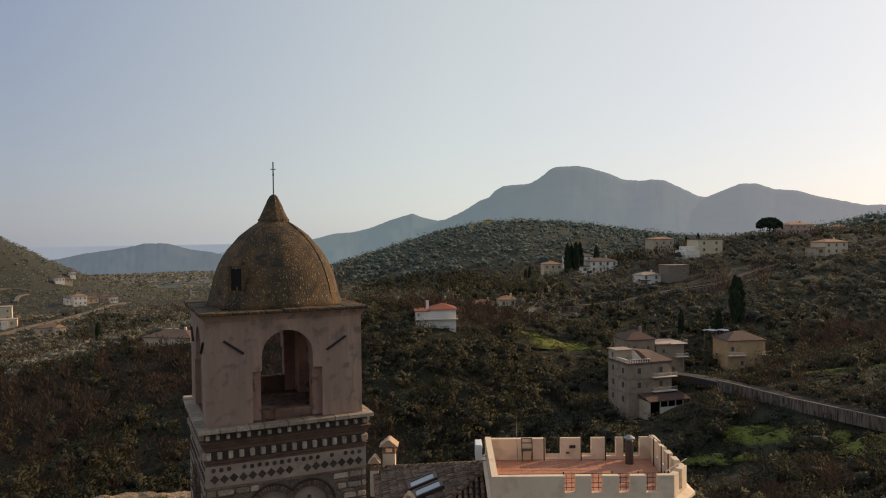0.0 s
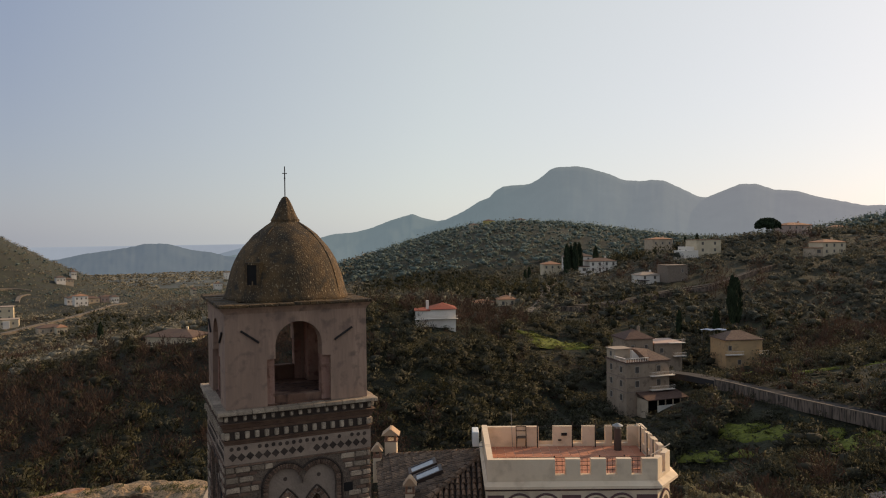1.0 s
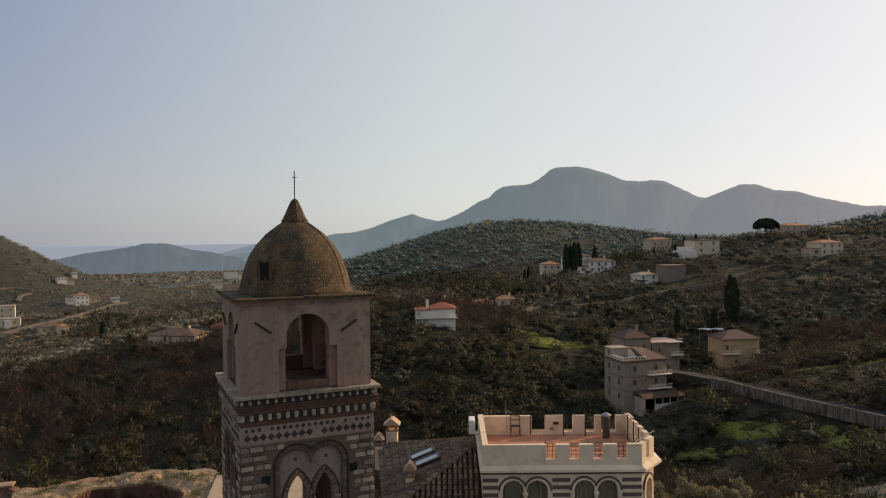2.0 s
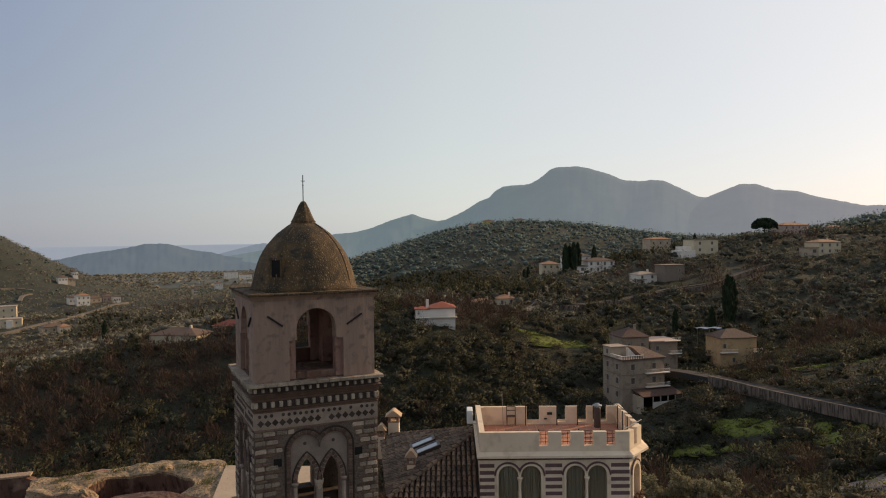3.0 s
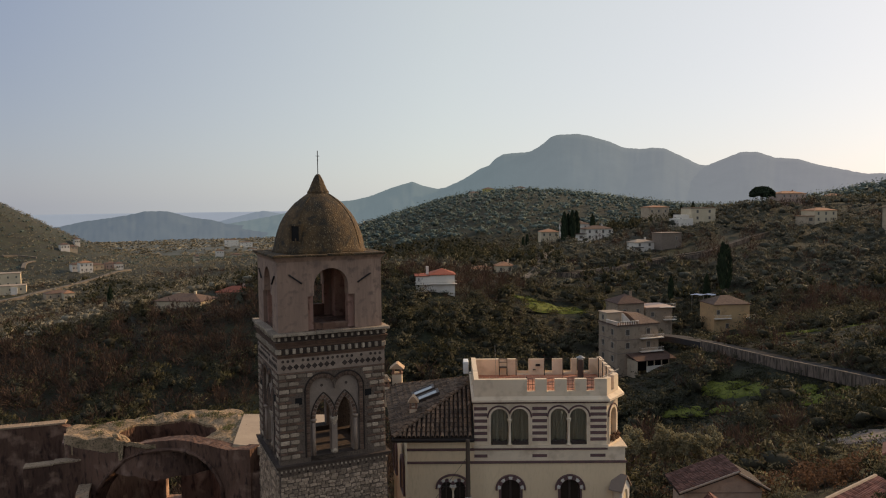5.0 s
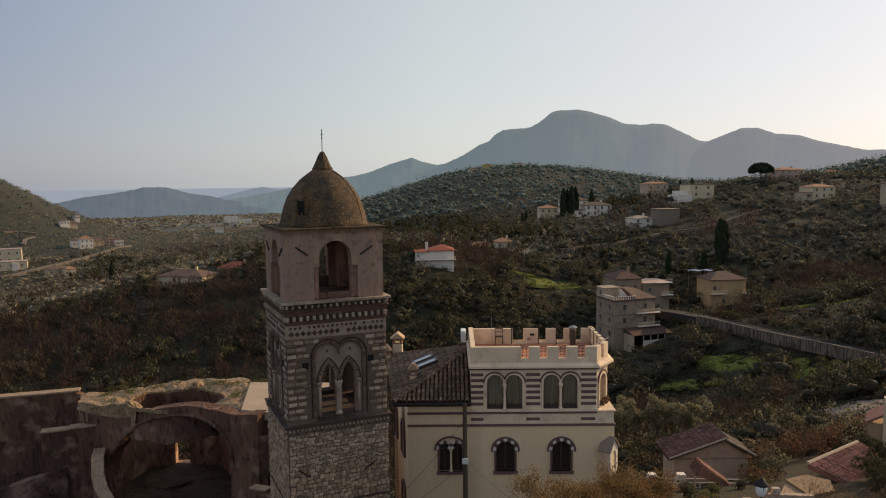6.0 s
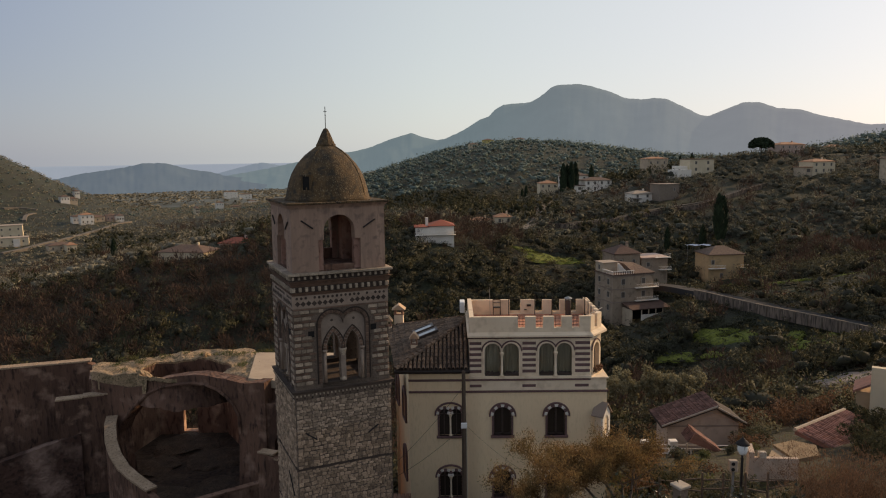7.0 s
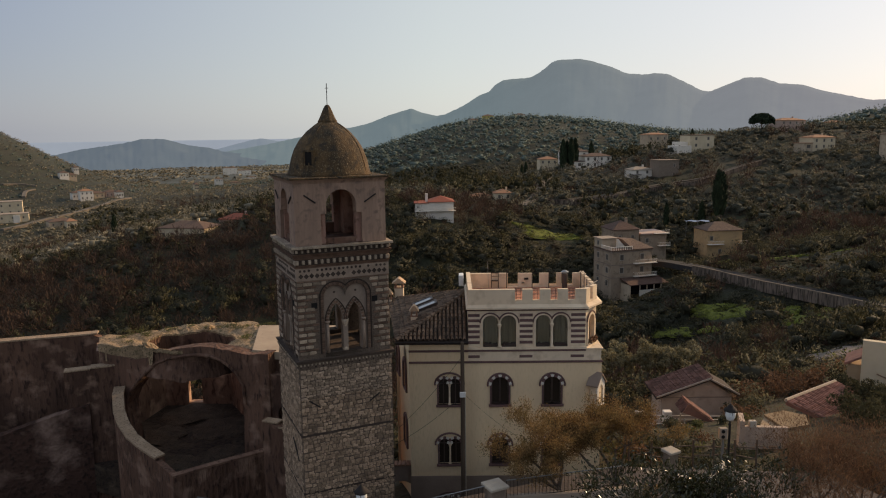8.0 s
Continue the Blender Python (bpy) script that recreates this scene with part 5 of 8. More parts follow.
    for a, b in ((E0, H0), (T0, L0), (H0, T0)):
        a, b = Vector(a), Vector(b)
        n = int((b - a).length / 0.36)
        for k in range(n):
            p = a + (b - a) * (k / n)
            q = (b - a).to_track_quat("Y", "Z").to_matrix().to_4x4()
            ob = new("ridge_tile", tile)
            ob.parent, ob.matrix_basis = roof, Matrix.Translation(p + Vector((0, 0, 0.04))) @ q @ Matrix.Diagonal((0.30, 0.38, 0.30, 1))
    part("gutter", rod(bmesh.new(), (-2.55, -0.38, 10.82), (1.5, -0.38, 10.82), 0.06, n=8), M["metal_dark"], t)
    boxed("eave_board", (-2.3, 1.48, -0.28, 0.0, 10.76, 10.84), M["wood_dark"], t)
    # skylights on the west slope
    o, a = Vector(L0), (Vector(E0) - Vector(L0)).normalized()
    nn = a.cross(Vector(H0) - o).normalized()
    nn = nn if nn.z > 0 else -nn
    up = nn.cross(a)
    for c in (Vector((-1.15, 5.1, 11.72)), Vector((-0.85, 3.95, 11.72))):
        c = c - nn * ((c - o).dot(nn))
        m = Matrix(((a.x, up.x, nn.x, c.x), (a.y, up.y, nn.y, c.y), (a.z, up.z, nn.z, c.z), (0, 0, 0, 1)))
        sky_l = part("skylight", pierced(bmesh.new(), rect(-0.44, 0.44, -0.66, 0.66), [rect(-0.33, 0.33, -0.52, 0.52)], -0.26, 0.0, m @ Matrix.Rotation(-math.pi / 2, 4, "X") @ Matrix.Diagonal((1, 1, -1, 1))), M["wood_dark"], roof, "glazed roof light")
        boxed("glass", (-0.34, 0.34, -0.53, 0.53, 0.2, 0.23), M["sky_glass"], sky_l, m=m)
    # chimneys
    def chimney(x, y, z0, z1, w):
        c = boxed("chimney", (x - w, x + w, y - w, y + w, z0, z1), M["white_paint"], t, bevel=0.015)
        bm = bmesh.new()
        for sx in (-1, 1):
            for sy in (-1, 1):
                box(bm, x + sx * w * 0.75 - w * 0.2, x + sx * w * 0.75 + w * 0.2, y + sy * w * 0.75 - w * 0.2, y + sy * w * 0.75 + w * 0.2, z1, z1 + 0.3)
        box(bm, x - w * 1.1, x + w * 1.1, y - w * 1.1, y + w * 1.1, z1 - 0.06, z1)
        part("chimney_pot", bm, M["terracotta_dull"], c)
        bm = prism(bmesh.new(), [(x - w * 1.5, y - w * 1.4), (x + w * 1.5, y - w * 1.4), (x + w * 1.5, y + w * 1.4), (x - w * 1.5, y + w * 1.4)], z1 + 0.28, z1 + 0.6, [(x - 0.05, y - w * 1.4), (x + 0.05, y - w * 1.4), (x + 0.05, y + w * 1.4), (x - 0.05, y + w * 1.4)])
        part("chimney_cap", bm, M["terracotta_pale"], c, "little gabled tile cap")
    chimney(-2.95, 9.2, 10.0, 11.95, 0.30)
    chimney(-1.6, 2.3, 10.9, 11.72, 0.19)
    chimney(-3.6, 8.6, 10.0, 11.3, 0.2)
    # oriel on the corner
    ob = thing("oriel", Matrix.Identity(4), "", "")
    ob.parent = t
    body = [(8.53, -0.46), (9.07, 0.26), (8.8, 0.4), (8.2, 0.2), (8.3, -0.2)]
    part("oriel_body", prism(bmesh.new(), body, 7.0, 8.35), M["white_paint"], ob)
    part("oriel_foot", prism(bmesh.new(), [(8.55, -0.15), (8.92, 0.25), (8.7, 0.4), (8.25, 0.2), (8.35, 0.02)], 6.66, 7.0, [(8.54, -0.52), (9.13, 0.27), (8.8, 0.45), (8.17, 0.2), (8.26, -0.24)]), M["white_paint"], ob)
    m = Matrix(((0.6, -0.8, 0, 8.8), (0.8, 0.6, 0, -0.1), (0, 0, 1, 0), (0, 0, 0, 1)))
    gable = [(-0.45, 7.02), (0.45, 7.02), (0.45, 8.35), (0.0, 8.85), (-0.45, 8.35)]
    part("oriel_arch", pierced(bmesh.new(), gable, [arch_outline(-0.25, 0.25, 7.2, 7.95, 0.25)], -0.08, 0.02, m), M["voussoir_white"], ob)
    part("oriel_pane", pierced(bmesh.new(), arch_outline(-0.25, 0.25, 7.2, 7.95, 0.25), [], -0.03, 0.0, m), M["cream"], ob)
    bm = bmesh.new()
    for side in (-1, 1):
        for lift in (0.0, 0.07):
            for u, y, z in ((0.58 * side, -0.16, 8.24), (0.0, -0.16, 8.9), (0.0, 0.55, 8.9), (0.58 * side, 0.55, 8.24)):
                bm.verts.new(m @ Vector((u, y, z + lift)))
        bm.verts.ensure_lookup_table()
        v = bm.verts[-8:]
        for f in ((3, 2, 1, 0), (4, 5, 6, 7), (0, 1, 5, 4), (1, 2, 6, 5), (2, 3, 7, 6), (3, 0, 4, 7)):
            bm.faces.new([v[k] for k in f])
    part("oriel_roof", bm, M["plinth"], ob, "small gabled stone roof")
    return t


VOUSS = (block_mesh("voussoir", 31, M["voussoir_white"], 0.02, 1.0), block_mesh("voussoir", 32, M["maroon"], 0.02, 1.0))
crenellated_house()


def air_conditioner():
    t = thing("air_conditioner", pose(1.18, 29.9, 13.05), "white outdoor air-conditioning unit on the parapet wall", "air conditioner")
    boxed("case", (-0.14, 0.14, -0.42, 0.42, 0.06, 0.7), M["white_metal"], t, bevel=0.02)
    bm = bmesh.new()
    for k in range(3):
        rr = 0.10 + k * 0.07
        for i in range(20):
            a, b = 2 * math.pi * i / 20, 2 * math.pi * (i + 1) / 20
            rod(bm, (-0.15, 0.08 + rr * math.cos(a), 0.38 + rr * math.sin(a)), (-0.15, 0.08 + rr * math.cos(b), 0.38 + rr * math.sin(b)), 0.008, n=4)
    part("fan_guard", bm, M["metal_grey"], t)
    for y in (-0.3, 0.3):
        bm = rod(bmesh.new(), (-0.14, y, 0.03), (0.34, y, 0.03), 0.02, n=4)
        part("bracket", bm, M["metal_grey"], t)
    return t


air_conditioner()


def folding_chair():
    t = thing("chair_frame", pose(3.28, 30.72, 12.675), "old wooden folding chair frame leaning on the terrace wall", "chair")
    for x in (-0.22, 0.22):
        part("leg", rod(bmesh.new(), (x, 0.0, 0.0), (x, 0.3, 0.92), 0.02, n=5), M["wood"], t)
        part("leg", rod(bmesh.new(), (x * 0.9, 0.30, 0.0), (x * 0.9, 0.02, 0.5), 0.018, n=5), M["wood"], t)
    for z, y in ((0.9, 0.29), (0.72, 0.23), (0.48, 0.16)):
        part("slat", rod(bmesh.new(), (-0.22, y, z), (0.22, y, z), 0.022, n=5), M["wood"], t)
    boxed("seat", (-0.21, 0.21, -0.02, 0.28, 0.44, 0.47), M["wood"], t, bevel=0.008)
    return t


folding_chair()


def aerial():
    t = thing("aerial_mast", pose(2.88, 30.9, 12.675), "thin terrace mast with a stay", "mast")
    part("pole", rod(bmesh.new(), (0, 0, 0), (-0.05, 0, 1.7), 0.012, n=5), M["metal_grey"], t)
    return t


aerial()


# ---- ruined church ----
def worn_wall(bm, a, b, z0, tops, th, holes=(), seed=0, step=0.5):
    """Adds a broken wall along a plan line; tops: (share of the length, height) pairs, made uneven between."""
    rg = random.Random(seed)
    a, b = Vector((*a, 0)), Vector((*b, 0))
    L = (b - a).length
    u = (b - a) / L
    n = Vector((-u.y, u.x, 0))
    xs, zs = [p[0] * L for p in tops], [p[1] for p in tops]
    top, x = [], L
    while x > 0.001:
        top.append((x, float(np.interp(x, xs, zs)) + rg.uniform(-0.06, 0.06)))
        x -= step * rg.uniform(0.6, 1.3)
    top.append((0, zs[0]))
    m = Matrix(((u.x, n.x, 0, a.x), (u.y, n.y, 0, a.y), (0, 0, 1, 0), (0, 0, 0, 1)))
    return pierced(bm, [(0, z0), (L, z0)] + top, list(holes), 0.0, th, m)


def cap_stones(t, a, b, z0, z1, th, seed=0):
    """A row of worn coping stones along a wall's top."""
    rg = random.Random(seed)
    a, b = Vector((*a, 0)), Vector((*b, 0))
    L = (b - a).length
    u = (b - a) / L
    n = Vector((-u.y, u.x, 0))
    m = Matrix(((u.x, n.x, 0, a.x), (u.y, n.y, 0, a.y), (0, 0, 1, 0), (0, 0, 0, 1)))
    x = 0.0
    while x < L - 0.05:
        w = min(rg.uniform(0.9, 1.7), L - x)
        z = z0 + (z1 - z0) * (x + w / 2) / L
        boxed("coping_stone", (x + 0.003, x + w - 0.002, -0.05, th + 0.05, z - 0.03, z + 0.09 + rg.uniform(-0.015, 0.015)), M["coping"], t, bevel=0.02, m=m)
        x += w


def ruined_church():
    t = thing("ruined_church", pose(0, 0, -1.0), "roofless ruined church with a broken domed bay and great arch", "church ruin")
    dz = 1.0
    A, B = Vector((-24.0, 35.2, 0)), Vector((-11.0, 30.83, 0))
    u = (B - A).normalized()
    n = Vector((-u.y, u.x, 0))
    m = Matrix(((u.x, n.x, 0, A.x), (u.y, n.y, 0, A.y), (0, 0, 1, dz), (0, 0, 0, 1)))
    # great arch wall
    rg = random.Random(3)
    top = [(13.7, 8.55), (13.0, 8.5), (12.3, 8.38), (11.5, 8.45), (10.8, 8.55), (10.1, 8.57), (9.4, 8.64), (8.8, 8.63), (8.0, 8.52), (7.3, 8.4), (6.4, 8.2), (5.55, 8.0), (4.8, 7.7), (4.16, 7.42), (3.2, 7.2), (2.2, 7.3), (1.28, 7.35), (0.2, 7.5)]
    hole = [(2.9, -1.0), (11.5, -1.0), (11.6, 2.5), (11.75, 5.0), (11.7, 6.2), (11.3, 6.9), (10.8, 7.4), (10.2, 7.75), (9.4, 7.97), (8.4, 7.98), (7.3, 7.8), (6.1, 7.5), (5.0, 7.02), (4.2, 6.4), (3.5, 5.7), (2.75, 4.9), (2.3, 4.0), (2.35, 3.0)]
    ring = [(0.2, -8.0), (2.9, -8.0)] + [hole[0]] + hole[:3:-1] + [hole[3], hole[2], hole[1], (11.5, -8.0), (13.7, -8.0)] + top
    part("great_arch", pierced(bmesh.new(), ring, [], 0.0, 1.0, m), M["ruin"], t, "stained wall with the great arch")
    # archivolt lip
    bm = bmesh.new()
    pts = [(x * 1.02 - 0.14, z + 0.07) for x, z in hole[3:]]
    for (xa, za), (xb, zb) in zip(pts, pts[1:]):
        rod(bm, m @ Vector((xa, -0.03, za)), m @ Vector((xb, -0.03, zb)), 0.12, n=6)
    part("arch_moulding", bm, M["ruin"], t)
    # broken top of the dome bay, with its round hole
    outer = [(-23.9, 35.1), (-21.0, 34.4), (-18.0, 33.5), (-15.0, 32.4), (-12.2, 31.5), (-10.9, 31.2), (-12.3, 35.0), (-13.9, 39.6), (-16.5, 40.0), (-19.0, 39.9), (-21.0, 38.5), (-23.0, 37.6), (-24.8, 37.4)]
    zt = lambda x, y: 8.42 + (x + 12) * 0.035 + 0.10 * math.sin(x * 1.9) * math.sin(y * 2.3)
    bm = bmesh.new()
    cx, cy = -17.7, 35.7
    N, K = 96, 9
    rings = []
    for k in range(K + 1):
        s = k / K
        row = []
        for i in range(N):
            a = 2 * math.pi * i / N
            dx, dy = math.cos(a), math.sin(a)
            ri = 1.0 / math.sqrt((dx * 0.95 - dy * 0.31) ** 2 / 3.35 ** 2 + (dx * 0.31 + dy * 0.95) ** 2 / 2.45 ** 2)
            ro = 0.0
            for (ax, ay), (bx, by) in zip(outer, outer[1:] + outer[:1]):
                ex, ey = bx - ax, by - ay
                den = dx * ey - dy * ex
                if abs(den) > 1e-9:
                    q = ((ax - cx) * ey - (ay - cy) * ex) / den
                    w = ((ax - cx) * dy - (ay - cy) * dx) / den
                    if q > 0 and -1e-6 <= w <= 1 + 1e-6:
                        ro = max(ro, q)
            ro = max(ro, ri + 0.25)
            r = ri + (ro - ri) * s
            x, y = cx + dx * r, cy + dy * r
            z = zt(x, y) - 0.18 * (1 - s) ** 2 + 0.16 * noise.noise(Vector((x * 1.3, y * 1.3, 0))) + 0.07 * noise.noise(Vector((x * 4, y * 4, 3)))
            row.append(bm.verts.new((x + 0.12 * noise.noise(Vector((x * 2, y * 2, 9))), y, z + dz)))
        rings.append(row)
    drum = bmesh.new()
    edge = [drum.verts.new((v.co.x, v.co.y, v.co.z - 0.12)) for v in rings[0]]
    foot = [drum.verts.new((cx + (v.co.x - cx) * 1.12, cy + (v.co.y - cy) * 1.12, v.co.z - 1.9)) for v in rings[0]]
    for i in range(N):
        drum.faces.new((foot[i], foot[(i + 1) % N], edge[(i + 1) % N], edge[i]))
    # takes the darker wall colour, unlike the vault top, to look shaded
    part("drum", drum, M["ruin"], t, "stained inside of the broken vault, left dark for its shade")
    low = [bm.verts.new((v.co.x, v.co.y, v.co.z - 0.14)) for v in rings[0]]
    base = [bm.verts.new((v.co.x, v.co.y, v.co.z - (0.25 if v.co.x > -19.5 and v.co.y < 35 else 1.2))) for v in rings[-1]]
    for ra, rb in [(low, rings[0])] + list(zip(rings, rings[1:])) + [(rings[-1], base)]:
        for i in range(N):
            bm.faces.new((ra[i], ra[(i + 1) % N], rb[(i + 1) % N], rb[i]))
    part("vault", bm, M["ruin_top"], t, "weathered vault top in a sunlit tone with a gaping hole")
    # drum below the hole, inside of the bay
    bm = bmesh.new()
    wall_pts = [(-23.6, 35.6), (-24.6, 37.8), (-23.4, 44.9), (-18.0, 45.2), (-14.2, 39.3), (-11.4, 31.9)]
    for k, (a, b) in enumerate(zip(wall_pts, wall_pts[1:])):
        if k == 2:
            L = math.hypot(b[0] - a[0], b[1] - a[1])
            worn_wall(bm, a, b, -8 + dz, [(0, 5.3 + dz), (1, 5.5 + dz)], 0.7, [rect(1.85, 3.0, 0.0 + dz, 2.0 + dz)], seed=k)
        else:
            worn_wall(bm, a, b, -8 + dz, [(0, (7.4, 7.6, 5.4, 5.6, 7.6)[k] + dz), (1, (7.4, 6.2, 5.4, 7.4, 7.6)[k] + dz)], 0.6, seed=k)
    part("choir_wall", bm, M["ruin_pale"], t, "plastered inner walls, patched and stained")
    # heaps of fallen rubble and earth on the floor
    for hx, hy, hr, hh in ((-20.5, 42.5, 2.6, 0.5), (-17.0, 40.0, 2.2, 0.4), (-21.5, 38.5, 2.0, 0.35), (-15.5, 34.5, 2.2, 0.4), (-18.5, 33.0, 2.4, 0.3)):
        bm = bmesh.new()
        bmesh.ops.create_icosphere(bm, subdivisions=3, radius=1.0)
        for v in bm.verts:
            k = 1 + 0.35 * noise.noise(v.co * 2 + Vector((hx, hy, 0)))
            v.co = Vector((hx + v.co.x * hr * k, hy + v.co.y * hr * k, -0.25 + dz + v.co.z * hh * k + 0.08 * noise.noise(v.co * 7)))
        part("debris_mound", bm, M["rubble_earth"], t, "low heap of rubble and earth")
    part("church_floor", prism(bmesh.new(), [(-24.5, 34.0), (-11.5, 28.0), (-11.5, 31.0), (-14.5, 39.5), (-18.0, 46), (-24.0, 46)], -2.2 + dz, -0.2 + dz), M["earth"], t)
    # jutting stones on the drum edge
    for k, (x, y) in enumerate(((-20.0, 34.6), (-14.6, 38.2), (-17.2, 38.9))):
        bm = bmesh.new()
        bmesh.ops.create_icosphere(bm, subdivisions=2, radius=0.4, matrix=pose(x, y, 8.0 + dz, 20 * k, 30, 40 * k) @ Matrix.Diagonal((1.5, 0.8, 0.7, 1)))
        for v in bm.verts:
            v.co += 0.15 * noise.noise_vector(v.co * 2)
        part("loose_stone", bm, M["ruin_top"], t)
    # piers right of the arch, against the tower
    part("pier", worn_wall(bmesh.new(), (-11.1, 31.0), (-8.2, 30.2), -8 + dz, [(0, 7.2 + dz), (1, 7.0 + dz)], 1.2, [arch_outline(0.6, 1.9, 2.0 + dz, 4.6 + dz)], seed=8), M["ruin"], t)
    bm = worn_wall(bmesh.new(), (-10.6, 27.2), (-8.0, 26.2), -8 + dz, [(0, 5.7 + dz), (1, 5.1 + dz)], 0.5, seed=9)
    part("low_wall", bm, M["ruin"], t)
    cap_stones(t, (-10.6, 27.2), (-8.0, 26.2), 5.72 + dz, 5.12 + dz, 0.5, 4)
    # curved low wall in front and its straight return
    def swept(pts, th, z0, lift=0.0, over=0.0):
        """A wall along plan points with its own top heights."""
        bm, rows = bmesh.new(), []
        for i, p in enumerate(pts):
            a, b = pts[max(i - 1, 0)], pts[min(i + 1, len(pts) - 1)]
            d = Vector((b[0] - a[0], b[1] - a[1], 0)).normalized()
            nn = Vector((-d.y, d.x, 0))
            o = Vector((p[0], p[1], 0))
            zt_ = p[2] + lift + 0.04 * noise.noise(o * 1.7)
            zb = zt_ - 0.12 if z0 is None else z0
            rows.append([bm.verts.new((*(o + nn * w)[:2], z + dz)) for w, z in ((-over, zb), (-over, zt_), (th + over, zt_), (th + over, zb))])
        for r, q in zip(rows, rows[1:]):
            for k in range(4):
                bm.faces.new((r[k], r[(k + 1) % 4], q[(k + 1) % 4], q[k]))
        bm.faces.new(rows[0])
        bm.faces.new(rows[-1][::-1])
        return bm

    knots = [(-22.5, 34.2, 5.2), (-22.2, 33.2, 5.0), (-21.7, 32.1, 4.3), (-20.8, 30.7, 3.95), (-19.7, 29.4, 3.65), (-18.5, 28.4, 3.4), (-17.2, 27.5, 3.15)]
    fine = []
    for p, q in zip(knots, knots[1:]):
        fine += [tuple(p[k] + (q[k] - p[k]) * s / 5 for k in range(3)) for s in range(5)]
    fine.append(knots[-1])
    part("curved_wall", swept(fine, 0.62, -8.0), M["ruin"], t)
    part("coping", swept(fine, 0.62, None, 0.1, 0.05), M["coping"], t, "pale worn coping")
    bend = [(-17.2, 27.5, 3.0), (-16.4, 26.7, 2.92), (-15.5, 25.75, 2.85)]
    part("curved_wall", swept(bend, 0.4, -8.0), M["ruin"], t)
    front = [(-15.5, 25.72, 2.85), (-14.2, 26.6, 2.9), (-12.8, 27.5, 2.95), (-11.4, 28.4, 3.0), (-10.0, 29.3, 3.05)]
    part("low_wall", swept(front, 0.4, -8.0), M["ruin"], t)
    part("coping", swept(front, 0.4, None, 0.08, 0.02), M["ruin_pale"], t)
    # north nave wall, its stub and a lower range
    part("nave_wall", worn_wall(bmesh.new(), (-46.0, 30.6), (-24.6, 38.1), -8 + dz, [(0, 8.1 + dz), (0.97, 8.0 + dz), (1, 7.2 + dz)], 0.7, [arch_outline(11.8, 13.6, 4.0 + dz, 5.4 + dz)], seed=51), M["ruin"], t)
    cap_stones(t, (-46.0, 30.6), (-25.2, 37.9), 8.05 + dz, 8.0 + dz, 0.7, 52)
    part("wall_stub", worn_wall(bmesh.new(), (-25.6, 33.6), (-22.6, 34.8), -8 + dz, [(0, 6.5 + dz), (1, 6.6 + dz)], 0.7, seed=53), M["ruin"], t)
    cap_stones(t, (-25.6, 33.6), (-22.6, 34.8), 6.5 + dz, 6.62 + dz, 0.7, 54)
    part("side_wall", worn_wall(bmesh.new(), (-45.0, 25.0), (-24.2, 33.9), -8 + dz, [(0, 3.7 + dz), (0.7, 3.8 + dz), (0.72, 2.6 + dz), (1, 4.2 + dz)], 0.7, [rect(15.2, 16.2, 1.2 + dz, 2.2 + dz)], seed=55), M["ruin_patch"], t, "wall with pale patches of old plaster")
    part("back_wall", worn_wall(bmesh.new(), (-43.0, 36.0), (-27.0, 41.8), -8 + dz, [(0, 4.5 + dz), (1, 4.3 + dz)], 0.7, seed=57), M["ruin_patch"], t)
    part("nave_floor", prism(bmesh.new(), [(-46, 24), (-16, 24), (-22, 36), (-25, 38.5), (-46, 31)], -7.8 + dz, -7.0 + dz), M["earth"], t)
    # tufts of weeds on the vault
    for k in range(70):
        x, y = rg.uniform(-24, -12.5), rg.uniform(34.5, 39)
        if math.hypot((x - cx) / 3.7, (y - cy) / 2.8) < 1.03 or y > 39.2 or (x + 12.2) * -0.31 + 31.9 > y:
            continue
        bm = bmesh.new()
        for j in range(40):
            d = Vector((rg.gauss(0, 1), rg.gauss(0, 1), abs(rg.gauss(0, 1)) + 0.6)).normalized()
            o = Vector((x + rg.gauss(0, 0.18), y + rg.gauss(0, 0.18), zt(x, y) + dz))
            s = d.cross(Vector((rg.random(), rg.random(), 0.2))).normalized() * 0.02
            bm.faces.new([bm.verts.new(o - s), bm.verts.new(o + s), bm.verts.new(o + d * rg.uniform(0.12, 0.3))])
        part("weed_tuft", bm, M["weed"], t)
    return t


ruined_church()


def lean_to_roof():
    """Flat pale roof slab behind the tower."""
    t = thing("outbuilding", pose(-9.0, 35.0, -1.0), "flat-roofed outbuilding with a pale sunlit screed roof", "outbuilding")
    part("wall", prism(bmesh.new(), [(-3.2, -2.9), (2.6, -4.6), (3.4, 2.6), (-4.3, 3.0)], -2, 9.0), M["ruin"], t)
    part("roof", prism(bmesh.new(), [(-3.3, -3.0), (2.7, -4.8), (3.5, 2.7), (-4.4, 3.1)], 9.0, 9.5), M["screed"], t, "pale screed roof")


lean_to_roof()


def passage_wall():
    t = thing("garden_wall", pose(-2.3, 26.0, 0), "rendered wall with an arched passage and tiled coping", "wall")
    part("wall", pierced(bmesh.new(), rect(-1.2, 1.1, -3, 3.35), [arch_outline(-0.9, 0.75, -2.5, 1.6)], 0.0, 0.4), M["plinth"], t)
    for k in range(10):
        boxed("coping_tile", (-1.2 + k * 0.23, -1.0 + k * 0.23, -0.08, 0.5, 3.35, 3.45), M["terracotta_dull"], t, bevel=0.02)


passage_wall()


# ---- houses of the valley ----
CLEAR = []


def site(x, y, turn=1.1):
    """Plan place of the valley survey, whose axes stand 1.1 degrees off those of the house."""
    c, q = math.cos(radians(turn)), math.sin(radians(turn))
    return x * c - y * q, x * q + y * c


